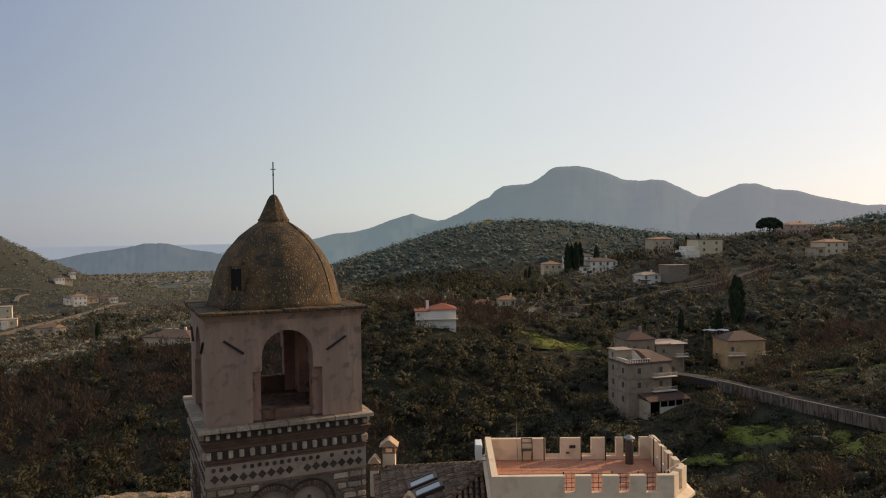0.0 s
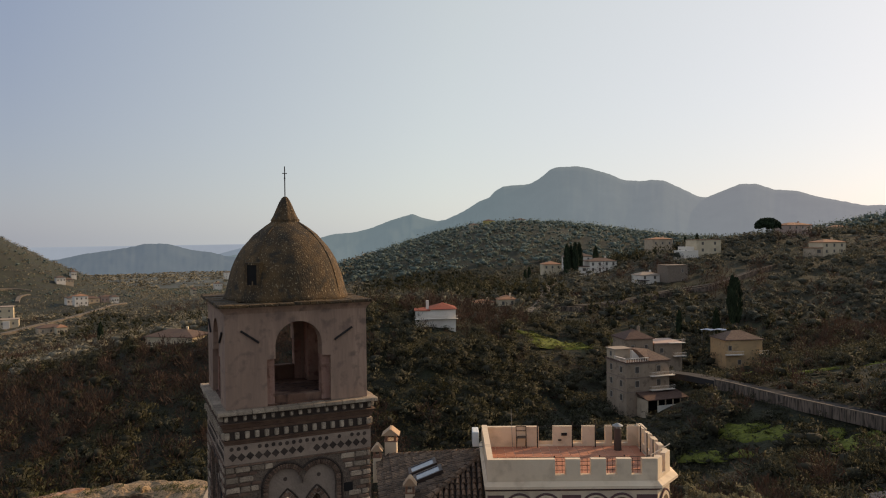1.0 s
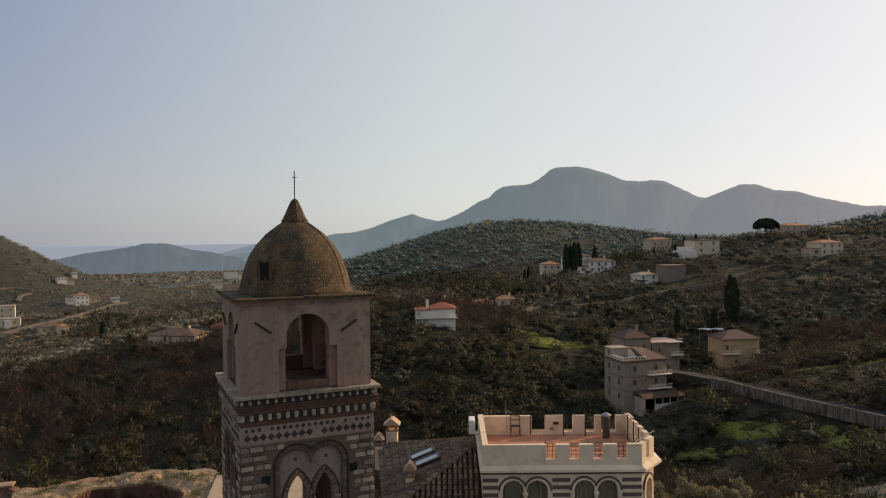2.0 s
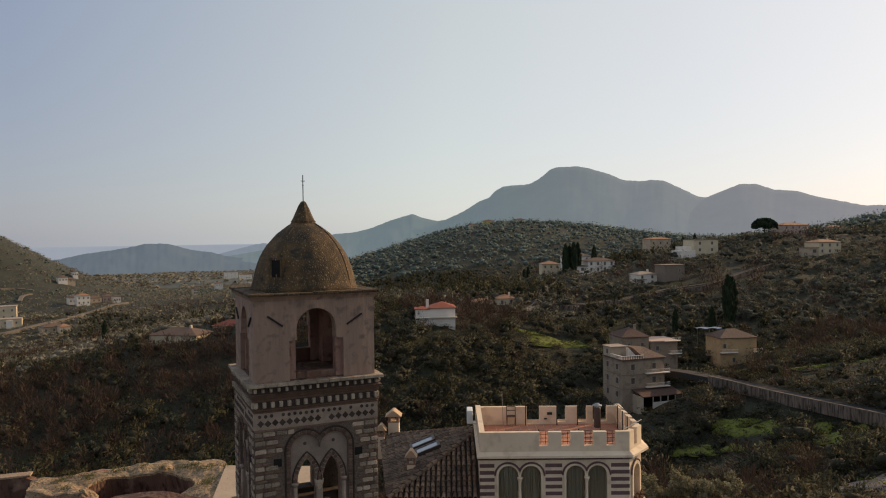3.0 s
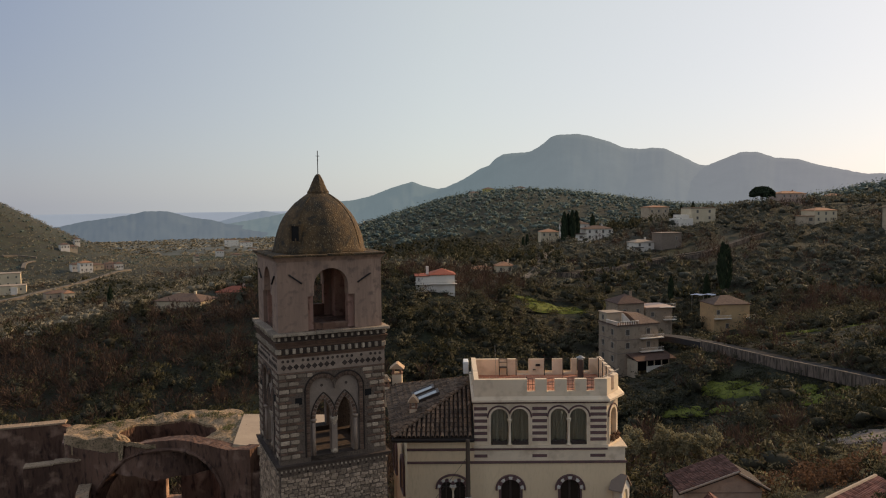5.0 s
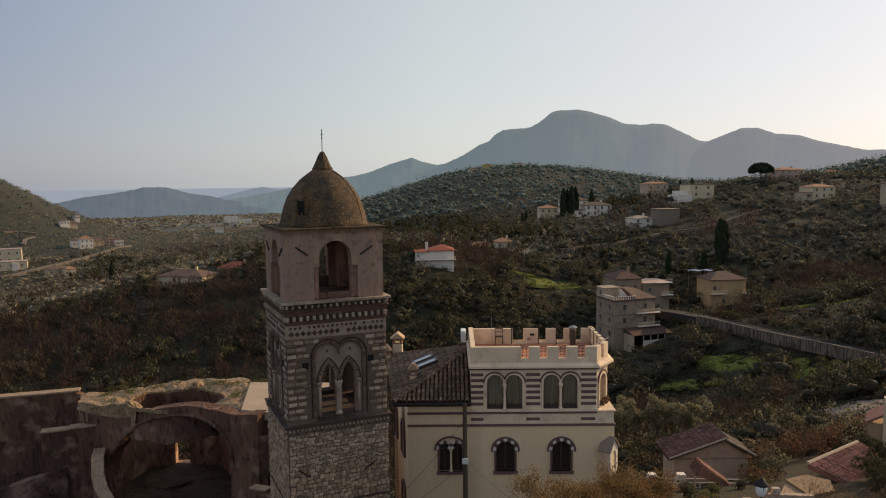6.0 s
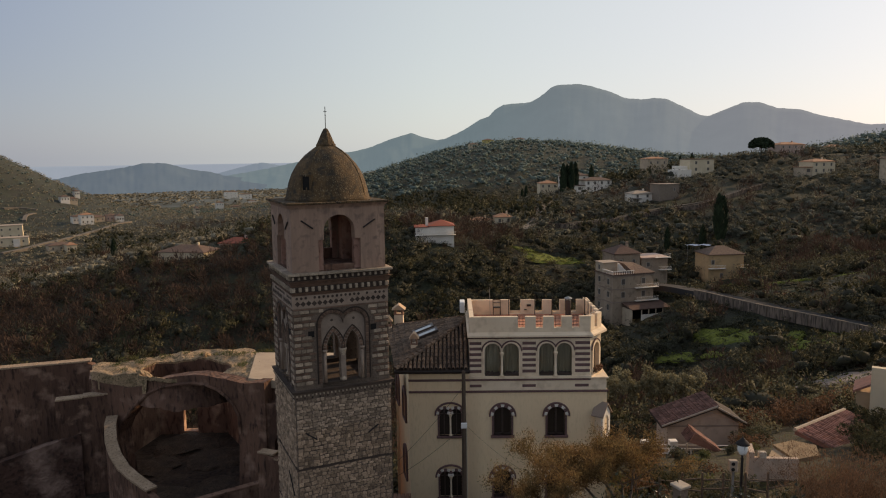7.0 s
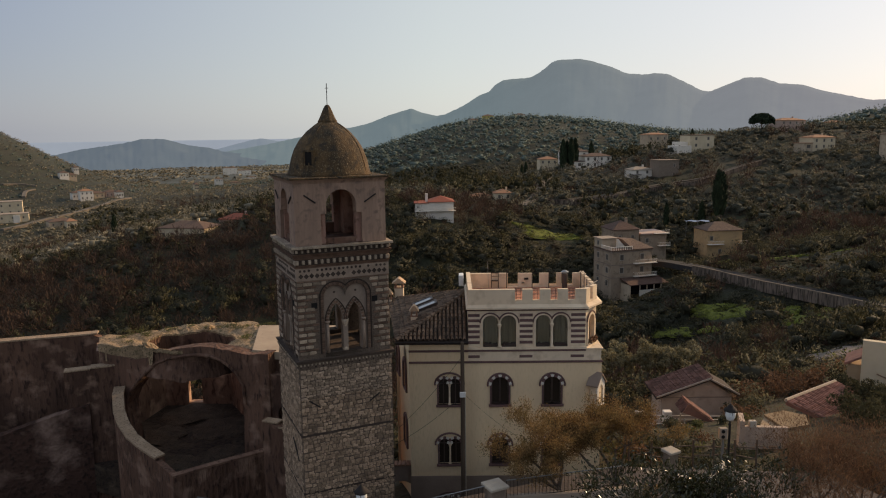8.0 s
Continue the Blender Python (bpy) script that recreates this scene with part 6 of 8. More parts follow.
def hip_roof(bm, w, d, z, rise, over=0.4):
    a, b = w / 2 + over, d / 2 + over
    k = max(a - b, 0.0)
    lo = [bm.verts.new(p) for p in ((-a, -b, z), (a, -b, z), (a, b, z), (-a, b, z))]
    un = [bm.verts.new((v.co.x, v.co.y, z - 0.18)) for v in lo]
    hi = [bm.verts.new((-k, 0, z + rise)), bm.verts.new((k + 0.01, 0, z + rise))]
    bm.faces.new((lo[0], lo[1], hi[1], hi[0]))
    bm.faces.new((lo[1], lo[2], hi[1]))
    bm.faces.new((lo[2], lo[3], hi[0], hi[1]))
    bm.faces.new((lo[3], lo[0], hi[0]))
    for i in range(4):
        bm.faces.new((lo[i], un[i], un[(i + 1) % 4], lo[(i + 1) % 4]))
    bm.faces.new(un[::-1])


def house_window(t, m, x, z, w, h, shutters=None):
    """A window with frame, pane and sill on a wall face."""
    wn = part("window", pierced(bmesh.new(), rect(x - w / 2 - 0.1, x + w / 2 + 0.1, z - 0.1, z + h + 0.1), [rect(x - w / 2, x + w / 2, z, z + h)], -0.05, 0.04, m), M["frame_pale"], t)
    boxed("pane", (x - w / 2, x + w / 2, -0.015, 0.03, z, z + h), M["far_window"], wn, m=m)
    if shutters:
        for s in (-1, 1):
            boxed("shutter", (x + s * (w / 2 + 0.28) - 0.22, x + s * (w / 2 + 0.28) + 0.22, -0.08, -0.01, z - 0.05, z + h + 0.05), shutters, wn, m=m)


def balcony(t, m, x0, x1, z):
    b = boxed("balcony", (x0, x1, -1.2, 0.0, z - 0.16, z), M["wall_white"], t, m=m)
    bm = bmesh.new()
    k = x0 + 0.05
    while k <= x1:
        rod(bm, m @ Vector((k, -1.15, z)), m @ Vector((k, -1.15, z + 0.95)), 0.02, n=4)
        k += 0.22
    box(bm, x0, x1, -1.19, -1.12, z + 0.93, z + 1.0, m=m)
    for x in (x0 + 0.03, x1 - 0.03):
        rod(bm, m @ Vector((x, -1.15, z + 0.96)), m @ Vector((x, 0, z + 0.96)), 0.02, n=4)
    part("railing", bm, M["wall_white"], b)


def house(x, y, z, w, d, h, turn, wall, roof, label, rise=1.6, storeys=2, bays=4, flat=False, left_bays=0, balconies=(), shutters=None, win=(0.9, 1.3), skip=(), chim=1, lane=16, foot=-4.0):
    x, y = site(x, y)
    t = thing("house", pose(x, y, z, 0, 0, turn), label, "house", "houses of the valley")
    boxed("wall", (-w / 2, w / 2, -d / 2, d / 2, foot, h), wall, t)
    bm = bmesh.new()
    if flat:
        box(bm, -w / 2 - 0.25, w / 2 + 0.25, -d / 2 - 0.25, d / 2 + 0.25, h, h + 0.35, bevel=0.04)
    else:
        hip_roof(bm, w, d, h + 0.18, rise)
    rf = part("roof", bm, roof, t)
    if chim and not flat:
        boxed("chimney", (w * 0.18, w * 0.18 + 0.7, -0.35, 0.35, h, h + rise + 0.9), wall, rf, bevel=0.03)
    sh = h / storeys
    front = pose(0, -d / 2, 0)
    left = Matrix(((0, 1, 0, -w / 2), (-1, 0, 0, 0), (0, 0, 1, 0), (0, 0, 0, 1)))
    for s in range(storeys):
        for b in range(bays):
            if (s, b) not in skip:
                house_window(t, front, -w / 2 + w * (b + 0.5) / bays, s * sh + sh * 0.30, win[0], min(win[1], sh * 0.55), shutters)
        for b in range(left_bays):
            house_window(t, left, -d / 2 + d * (b + 0.5) / left_bays, s * sh + sh * 0.30, win[0], min(win[1], sh * 0.55), shutters)
    for s, x0, x1 in balconies:
        balcony(t, front, x0, x1, s * sh + 0.1)
    CLEAR.append((x, y, max(w, d) * 0.6, lane * 0.55))
    return t


WW, WG, WO, WC = M["wall_white"], M["wall_grey"], M["wall_ochre"], M["wall_cream"]
RB, RR, RO = M["roof_far"], M["roof_red"], M["roof_orange"]
t = house(1.5, 232, -6.7, 8, 9, 5.6, 4, WW, RR, "white house with a red hipped tile roof and balconies", rise=1.7, bays=0, balconies=((1, -4, 4.6),), lane=10, chim=0)
boxed("side_wing", (-8.6, -4.0, -4.4, 4.4, -4, 5.3), WW, t)
boxed("wing_roof", (-9.0, -4.0, -4.8, 4.8, 5.3, 5.5), RR, t)
boxed("chimney", (-5.2, -4.3, -0.4, 0.4, 5.4, 8.2), WW, t, bevel=0.03)
balcony(t, pose(0, -4.4, 0), -9.0, -4.0, 2.8)
t = house(86, 385, 1.7, 15, 10, 5.8, 10, WW, RB, "white villa with rows of dark windows and a hipped roof", bays=4, win=(1.0, 1.5), lane=30)
boxed("side_wing", (-13.5, -7.5, -5.2, 3, -4, 3.2), WW, t)
boxed("wing_roof", (-14, -7.5, -5.7, 3.4, 3.2, 3.5), RB, t)
house_window(t, pose(0, -5.2, 0), -10.5, 1.0, 1.6, 1.4)
t = house(137, 374, 11.4, 14, 10, 6.7, 14, WC, RB, "square cream villa with a flat overhanging roof", flat=True, bays=2, win=(1.1, 1.4), lane=30)
boxed("terrace", (-15, -7, -6.5, 3, -4, 1.6), WW, t)
boxed("annexe", (-12, -7, -3, 4, 1.6, 3.4), WW, t)
t = house(186, 346, 11.0, 13, 9, 5.6, 16, WC, RO, "cream two-storey villa with a low tiled roof", rise=1.3, bays=3, lane=30)
boxed("side_wing", (-11, -6.5, -4.5, 3, -4, 3.0), WG, t)
boxed("wing_roof", (-11.4, -6.5, -4.9, 3.3, 3.0, 3.3), RO, t)
house_window(t, pose(0, -4.5, 0), -8.8, 0.8, 2.0, 1.5)
house(202, 412, 19.8, 17, 10, 5.6, 16, M["wall_pink"], RO, "pinkish villa with a long balcony under tiles", rise=1.4, bays=4, balconies=((1, 1.5, 8.5),), lane=30)
house(127.6, 419, 10.3, 13, 9, 8.0, 14, WG, RO, "grey house with an ochre top storey and orange roof", rise=1.0, bays=3, lane=30)
house(104, 321, -0.6, 10, 8, 8.2, 16, M["stone_plain"], M["stone_plain"], "roofless grey stone farm building with one window", flat=True, bays=2, skip=((0, 0), (1, 0)), lane=30)
t = house(93, 324, -1.2, 10, 7, 4.6, 16, WW, M["concrete_pale"], "small white house with a pale tiled roof", rise=1.3, bays=2, lane=28)
boxed("porch", (-6.5, -2, -6.5, -3.5, 2.4, 2.7), M["wood_dark"], t)
house(-85, 238, -13.6, 17, 11, 4.2, -12, WC, RB, "long low farmhouse under a shallow brown roof", storeys=1, rise=2.0, bays=5, lane=14)
house(-71, 250, -12.4, 12, 8, 4.2, -10, M["wall_pink"], RR, "low pink house with a bright red roof", storeys=1, rise=1.8, bays=3, lane=22)
house(27, 286, -6.0, 7, 7, 2.8, 6, WC, RO, "small cottage with an orange tiled roof", storeys=1, rise=1.5, bays=2, lane=30)
house(18, 287, -6.4, 8, 6, 2.0, 6, WC, RO, "low cottage wing with a tiled roof", storeys=1, rise=1.0, bays=2, lane=30)
t = house(57.9, 215, -17.4, 8.5, 9, 8.6, 12, M["wall_aged"], M["roof_aged"], "older grey house with a maroon pitched roof", rise=2.4, bays=2, lane=22, foot=-10, skip=((0, 0), (0, 1)))
boxed("side_wing", (4.7, 13.5, -4.5, 4, -10, 7.0), M["wall_aged"], t)
boxed("wing_roof", (4.7, 13.9, -4.9, 4.4, 7.0, 7.3), M["wall_pink"], t)
balcony(t, pose(0, -4.5, 0), 9.0, 14.0, 7.3)
balcony(t, pose(0, -4.5, 0), 10.5, 14.4, 3.4)
house_window(t, pose(0, -4.5, 0), 7.0, 4.4, 1.0, 1.3)
house(89.6, 217, -18.1, 11.6, 9, 8.4, 8, WO, RB, "ochre two-storey house with a hipped tile roof", rise=2.2, bays=4, skip=((0, 0), (0, 2), (0, 3), (1, 1), (1, 2), (1, 3)), balconies=((1, -5.9, -0.6), (1, 4.4, 7.2)), lane=22, foot=-8, chim=0)


house(196, 300, 12.0, 9, 8, 6.4, 20, WG, RB, "grey rendered house at the edge of the olive slope", bays=2, lane=8, foot=-5)


def apartment_house():
    t = house(52.4, 189.6, -21.8, 12.8, 9.5, 10.8, 19, M["wall_aged"], RB, "stained cream three-storey apartment house with balconies", storeys=3, bays=2, left_bays=2, flat=True, balconies=((2, 0.4, 7.4), (1, 0.4, 7.4)), lane=34, foot=-10, skip=((0, 0), (0, 1)), win=(1.1, 1.5))
    for z in (3.5, 7.1, 10.6):
        part("string_course", prism(bmesh.new(), [(-6.5, -4.85), (6.5, -4.85), (6.5, 4.85), (-6.5, 4.85)], z - 0.14, z + 0.08), M["plinth"], t)
    boxed("penthouse", (-6.35, -1.8, 0.6, 4.7, 11.15, 13.6), WG, t, bevel=0.05)
    boxed("penthouse_roof", (-6.6, -1.5, 0.3, 5.0, 13.6, 13.8), M["concrete_pale"], t, bevel=0.03)
    house_window(t, Matrix(((0, 1, 0, -6.35), (-1, 0, 0, 0), (0, 0, 1, 0), (0, 0, 0, 1))), -2.6, 11.8, 0.9, 1.2)
    for lim in ((-6.55, 0.0, -4.9, -4.75), (-6.55, -6.4, -4.75, 0.6)):
        n = 9
        for k in range(n + 1):
            s = k / n
            x, y = lim[0] + (lim[1] - lim[0]) * s, lim[2] + (lim[3] - lim[2]) * s
            boxed("baluster", (x - 0.06, x + 0.06, y - 0.06, y + 0.06, 11.15, 11.95), WW, t)
        boxed("parapet_rail", (lim[0] - 0.1, lim[1] + 0.1, lim[2] - 0.05, lim[3] + 0.05, 11.95, 12.08), WW, t)
    bm = bmesh.new()
    v = [bm.verts.new(p) for p in ((0.1, -5.1, 11.2), (6.75, -5.1, 11.2), (6.75, 5.1, 11.2), (0.1, 5.1, 11.2), (0.1, 0.4, 13.2), (0.1, 5.1, 13.3), (4.2, 2.0, 13.1))]
    for f in ((0, 1, 6, 4), (1, 2, 6), (2, 3, 5, 6), (4, 6, 5), (0, 4, 5, 3)):
        bm.faces.new([v[i] for i in f])
    part("tile_roof", bm, RB, t, "sloping tiled part of the roof")
    for k in range(7):
        boxed("roof_step", (-2.0 + k * 0.3, -1.7 + k * 0.3, -0.6, 0.4, 11.15, 13.4 - k * 0.3), WW, t)
    bm = bmesh.new()
    v = [bm.verts.new(p) for p in ((-3.6, -9.9, 2.3), (8.6, -9.9, 2.3), (8.6, -4.7, 3.3), (-3.6, -4.7, 3.3))]
    u = [bm.verts.new(p.co - Vector((0, 0, 0.2))) for p in v]
    bm.faces.new(v)
    bm.faces.new(u[::-1])
    for k in range(4):
        bm.faces.new((v[k], u[k], u[(k + 1) % 4], v[(k + 1) % 4]))
    part("porch_roof", bm, M["roof_aged"], t, "brown lean-to porch roof")
    boxed("porch_wall", (-0.6, 8.5, -9.8, -9.6, -6.0, 0.7), WW, t)
    boxed("porch_side", (-3.4, -3.2, -9.6, -4.8, -6.0, 2.1), WG, t)
    for k in range(5):
        boxed("porch_post", (-0.6 + k * 2.22, -0.35 + k * 2.22, -9.8, -9.6, 0.7, 2.2), WG, t)
    # black sheet stands in for the deep shade under the porch
    boxed("porch_shade_sheet", (-3.2, 8.4, -7.0, -6.9, -1.0, 2.3), M["black"], t)


apartment_house()
CLEAR.append((*site(55, 181), 9, 26))
for px, py, pz, w, h, wl, rf, lb in ((-302, 603, -30.5, 8, 5, WW, RB, "white house with a flat front beside a villa"), (-291, 596, -31.0, 10, 7.5, WW, RO, "white hillside villa with an orange roof"), (-291, 614, -30.9, 12, 4, WG, RB, "low grey farm building beside a villa"), (-363, 705, -18.2, 8, 4.2, WW, RB, "far white house on the hillside"), (-375, 754, -15.4, 5, 4.5, WW, RB, "small far white house"), (-358, 710, -19.2, 8, 3, WG, RB, "far grey outbuilding on the hillside"), (-284, 626, -31.1, 9, 4.4, M["wall_pink"], RB, "faded pink house in the olive groves"), (-275, 622, -31.3, 6, 4.6, WW, RB, "white farmhouse in the olive groves"), (-245, 461, -36.2, 14, 3.6, WG, RB, "long low shed by the lane"), (-236, 457, -36.6, 6, 4.4, WC, RO, "small cream house by the lane"), (-240, 720, -33.0, 4, 5.2, WC, RB, "narrow cream house among trees"), (-250, 900, -42.5, 11, 4, WG, RB, "far pale farm building"), (-300, 1000, -44, 10, 4, WW, RB, "distant white house in the valley"), (-215, 1150, -52, 13, 4, WW, RB, "distant white building in the valley"), (-330, 1300, -61, 12, 5, WW, RB, "distant pale house by the hill"), (-150, 1500, -67, 26, 6, WW, RB, "distant long white building"), (-480, 1700, -70, 30, 12, WW, RB, "pale block far down the valley"), (-420, 1600, -68, 26, 9, WW, RB, "pale house far down the valley"), (-300, 1800, -75, 46, 10, WG, RB, "distant grey sheds in the valley"), (63, 404, 2.4, 10, 3.0, WC, RO, "ochre-roofed house by the cypresses"), (80, 416, 3.2, 16, 6, WW, RB, "white house behind the villa"), (60, 850, 31.0, 12, 7, M["wall_yellow"], RB, "yellow house on the hilltop"), (100, 876, 34.5, 12, 5, WW, RB, "white house on the hilltop"), (42, 832, 27.5, 10, 6, WC, RB, "pale house on the hilltop"), (330, 600, 19, 14, 6, WW, RB, "white house on the upper slope"), (308, 560, 19, 12, 5.5, WC, RO, "cream house on the upper slope")):
    house(px, py, pz, w, 10, h, -math.degrees(math.atan2(px, py)) + 12, wl, rf, lb, bays=3, storeys=2 if h > 5 else 1, lane=8 if px > 0 else 14, chim=0, foot=-6)


t = house(-304, 495, -32.0, 30, 11, 9.0, 28, WC, M["concrete_pale"], "long flat-roofed cream building on the valley slope", bays=6, flat=True, lane=40, foot=-8)
t = house(-288, 478, -38.0, 25, 11, 8.4, 28, WC, M["concrete_pale"], "cream flat-roofed building with a white stair block", bays=4, flat=True, lane=40, foot=-8)
boxed("stair_block", (3.5, 7.5, -6.6, -4.5, -8, 7.8), WW, t, bevel=0.05)
boxed("terrace_wall", (-12.5, 13.4, -9.5, -5.5, -8, 2.6), WO, t, bevel=0.05, label="ochre terrace wall")
for k in (-9, -5, -1, 9.5):
    house_window(t, pose(0, -9.5, 0), k, -1.2, 1.4, 1.8)


def tarpaulin():
    t = thing("tarpaulin", pose(*site(84, 221), -9.4, 0, 0, 4), "blue plastic tarpaulin canopy on poles", "tarpaulin")
    bm = bmesh.new()
    n = 10
    for i in range(n + 1):
        for j in range(4):
            bm.verts.new((-4 + 8 * i / n, -1.5 + j, 1.9 - 0.12 * i / n + 0.15 * math.sin(i * 1.3 + j)))
    bm.verts.ensure_lookup_table()
    for i in range(n):
        for j in range(3):
            bm.faces.new([bm.verts[k] for k in (i * 4 + j, i * 4 + j + 1, (i + 1) * 4 + j + 1, (i + 1) * 4 + j)])
    part("sheet", bm, M["tarp"], t)
    for x in (-3.8, 0, 3.8):
        part("pole", rod(bmesh.new(), (x, -1.3, -3), (x, -1.3, 1.9), 0.05, n=5), M["metal_grey"], t)


tarpaulin()


# ---- roads, walls and meadows ----
def strip(name, pts, width, material, label, category, lift=0.25, wall=None, thick=1.2):
    """A road or wall along plan points with heights (None: on the ground)."""
    pts = [(*site(x, y), z) for x, y, z in pts]
    pts = [Vector((x, y, (float(land(x, y)) + lift) if z is None else z)) for x, y, z in pts]
    fine = []
    for a, b in zip(pts, pts[1:]):
        n = max(2, int((b - a).length / 4))
        fine += [a.lerp(b, k / n) for k in range(n)]
    fine.append(pts[-1])
    sm = [(fine[max(i - 1, 0)] + fine[i] * 2 + fine[min(i + 1, len(fine) - 1)]) / 4 for i in range(len(fine))]
    verts, faces = [], []
    for i, p in enumerate(sm):
        d = sm[min(i + 1, len(sm) - 1)] - sm[max(i - 1, 0)]
        n = Vector((-d.y, d.x, 0)).normalized() * width / 2
        for q, z in ((p + n, 0), (p - n, 0), (p - n, -thick), (p + n, -thick)):
            verts.append((q.x, q.y, p.z + z))
    for i in range(len(sm) - 1):
        a, b = i * 4, i * 4 + 4
        for k in range(4):
            faces.append((a + k, a + (k + 1) % 4, b + (k + 1) % 4, b + k))
    faces += [(0, 1, 2, 3), (len(verts) - 4, len(verts) - 1, len(verts) - 2, len(verts) - 3)]
    return tagged(mesh_ob(name, verts, faces, material), label, category, kind="structure"), sm


ROAD = [(60, 203, -16.5), (66, 190, -15.0), (69.5, 165, -12.7), (72, 144, -11.2), (74.5, 131, -10.2), (76.5, 119, -9.2), (80, 100, -8.0), (86, 70, -6)]
strip("road", ROAD, 4.4, M["asphalt"], "grey asphalt lane across the slope", "road", thick=1.5)
LANE_WALL = [(68.3, 172, -13.3)] + ROAD[2:]
wall_ob, line = strip("retaining_wall", [(x - 2.9, y - 0.8, z + 0.55) for x, y, z in LANE_WALL], 0.45, M["wall_lane"], "long concrete retaining wall beside the lane", "wall", thick=2.3)
strip("wall_coping", [(x - 2.9, y - 0.8, z + 0.65) for x, y, z in LANE_WALL], 0.5, M["concrete"], "worn grey coping of the lane wall", "coping", thick=0.12)
for k, p in enumerate(line[2:-1]):
    pier = boxed("wall_pier", (p.x - 0.45, p.x - 0.18, p.y - 0.15, p.y + 0.15, p.z - 2.2, p.z - 0.02), M["concrete"], wall_ob)
WALLN = [(39, 280, None), (53, 279, None), (72, 286, None), (92, 295, None), (112, 298, None), (131, 311, None), (150, 324, None)]
strip("field_wall", WALLN, 0.8, M["wall_lane"], "dry stone wall climbing the hillside", "wall", lift=1.8, thick=5)
strip("track", [(x + 3, y + 4, z) for x, y, z in WALLN], 3.0, M["track_earth"], "grey-brown dirt track above the stone wall", "track", lift=1.5, thick=3)
strip("lane", [(62, 378, None), (55, 352, None), (49, 326, None), (44, 305, None), (40, 287, None), (33, 270, None)], 3.6, M["lane_dust"], "pale lane between the olive groves", "road", lift=0.6, thick=2)
for pts, wd in (([(-274, 445, None), (-268, 456, None), (-265, 481, None), (-260, 501, None), (-258, 520, None), (-258, 550, None), (-262, 587, None), (-259, 608, None)], 3.6), ([(-381, 632, None), (-373, 643, None), (-358, 648, None)], 4.0), ([(-343, 597, None), (-354, 620, None), (-353, 634, None)], 3.0)):
    strip("lane", pts, wd, M["lane_dust"], "pale country lane through the valley", "road", lift=1.2, thick=3)
    CLEAR.extend((*site(x, y), 6.0, 14) for x, y, z in pts)
CLEAR.extend((*site(x, y), 3.5, 8) for x, y, z in WALLN)
MEADOWS = []


def meadow(x, y, rx, ry, turn, label, material):
    """A grassy patch that follows the ground."""
    x, y = site(x, y)
    n, k = 40, 5
    c, s = math.cos(radians(turn)), math.sin(radians(turn))
    verts, faces = [], []
    for j in range(k + 1):
        for i in range(n):
            a = 2 * math.pi * i / n
            r = (j + 0.02) / k * (1 + 0.25 * math.sin(3 * a + x) + 0.15 * math.sin(7 * a + y))
            u, v = rx * r * math.cos(a), ry * r * math.sin(a)
            px, py = x + u * c - v * s, y + u * s + v * c
            verts.append((px, py, float(land(px, py)) + 0.75 + 0.12 * noise.noise(Vector((px, py, 0))) - (0.5 if j == k else 0)))
    for j in range(k):
        for i in range(n):
            faces.append((j * n + i, j * n + (i + 1) % n, (j + 1) * n + (i + 1) % n, (j + 1) * n + i))
    MEADOWS.append((x, y, rx, ry, turn))
    return tagged(mesh_ob("meadow", verts, faces, material, smooth=True), label, "meadow", kind="structure")


for x, y, rx, ry, tn in ((59, 141, 4.7, 2.9, -52), (62, 133, 4.4, 3.1, -55), (59, 136, 3.6, 1.4, -56), (68, 124, 2.6, 2.4, -58), (68, 116, 4.2, 4.1, -63), (50, 136, 5.2, 1.9, -56), (55, 130, 2.3, 1.3, -57), (75, 122, 1.7, 1.4, -61), (38, 235, 9, 4, 5), (46, 236, 5, 2.5, 0), (30, 240, 4, 2, 0), (86, 201, 6, 1.2, -15), (86, 165, 7, 1.2, -25), (65, 245, 8, 1.8, 4), (100, 158, 5, 1.2, -20)):
    meadow(x, y, rx, ry, tn, "bright green sunlit grass", M["meadow"])
meadow(54.8, 81, 8, 4.5, -58, "bare pale gravel clearing", M["gravel"])


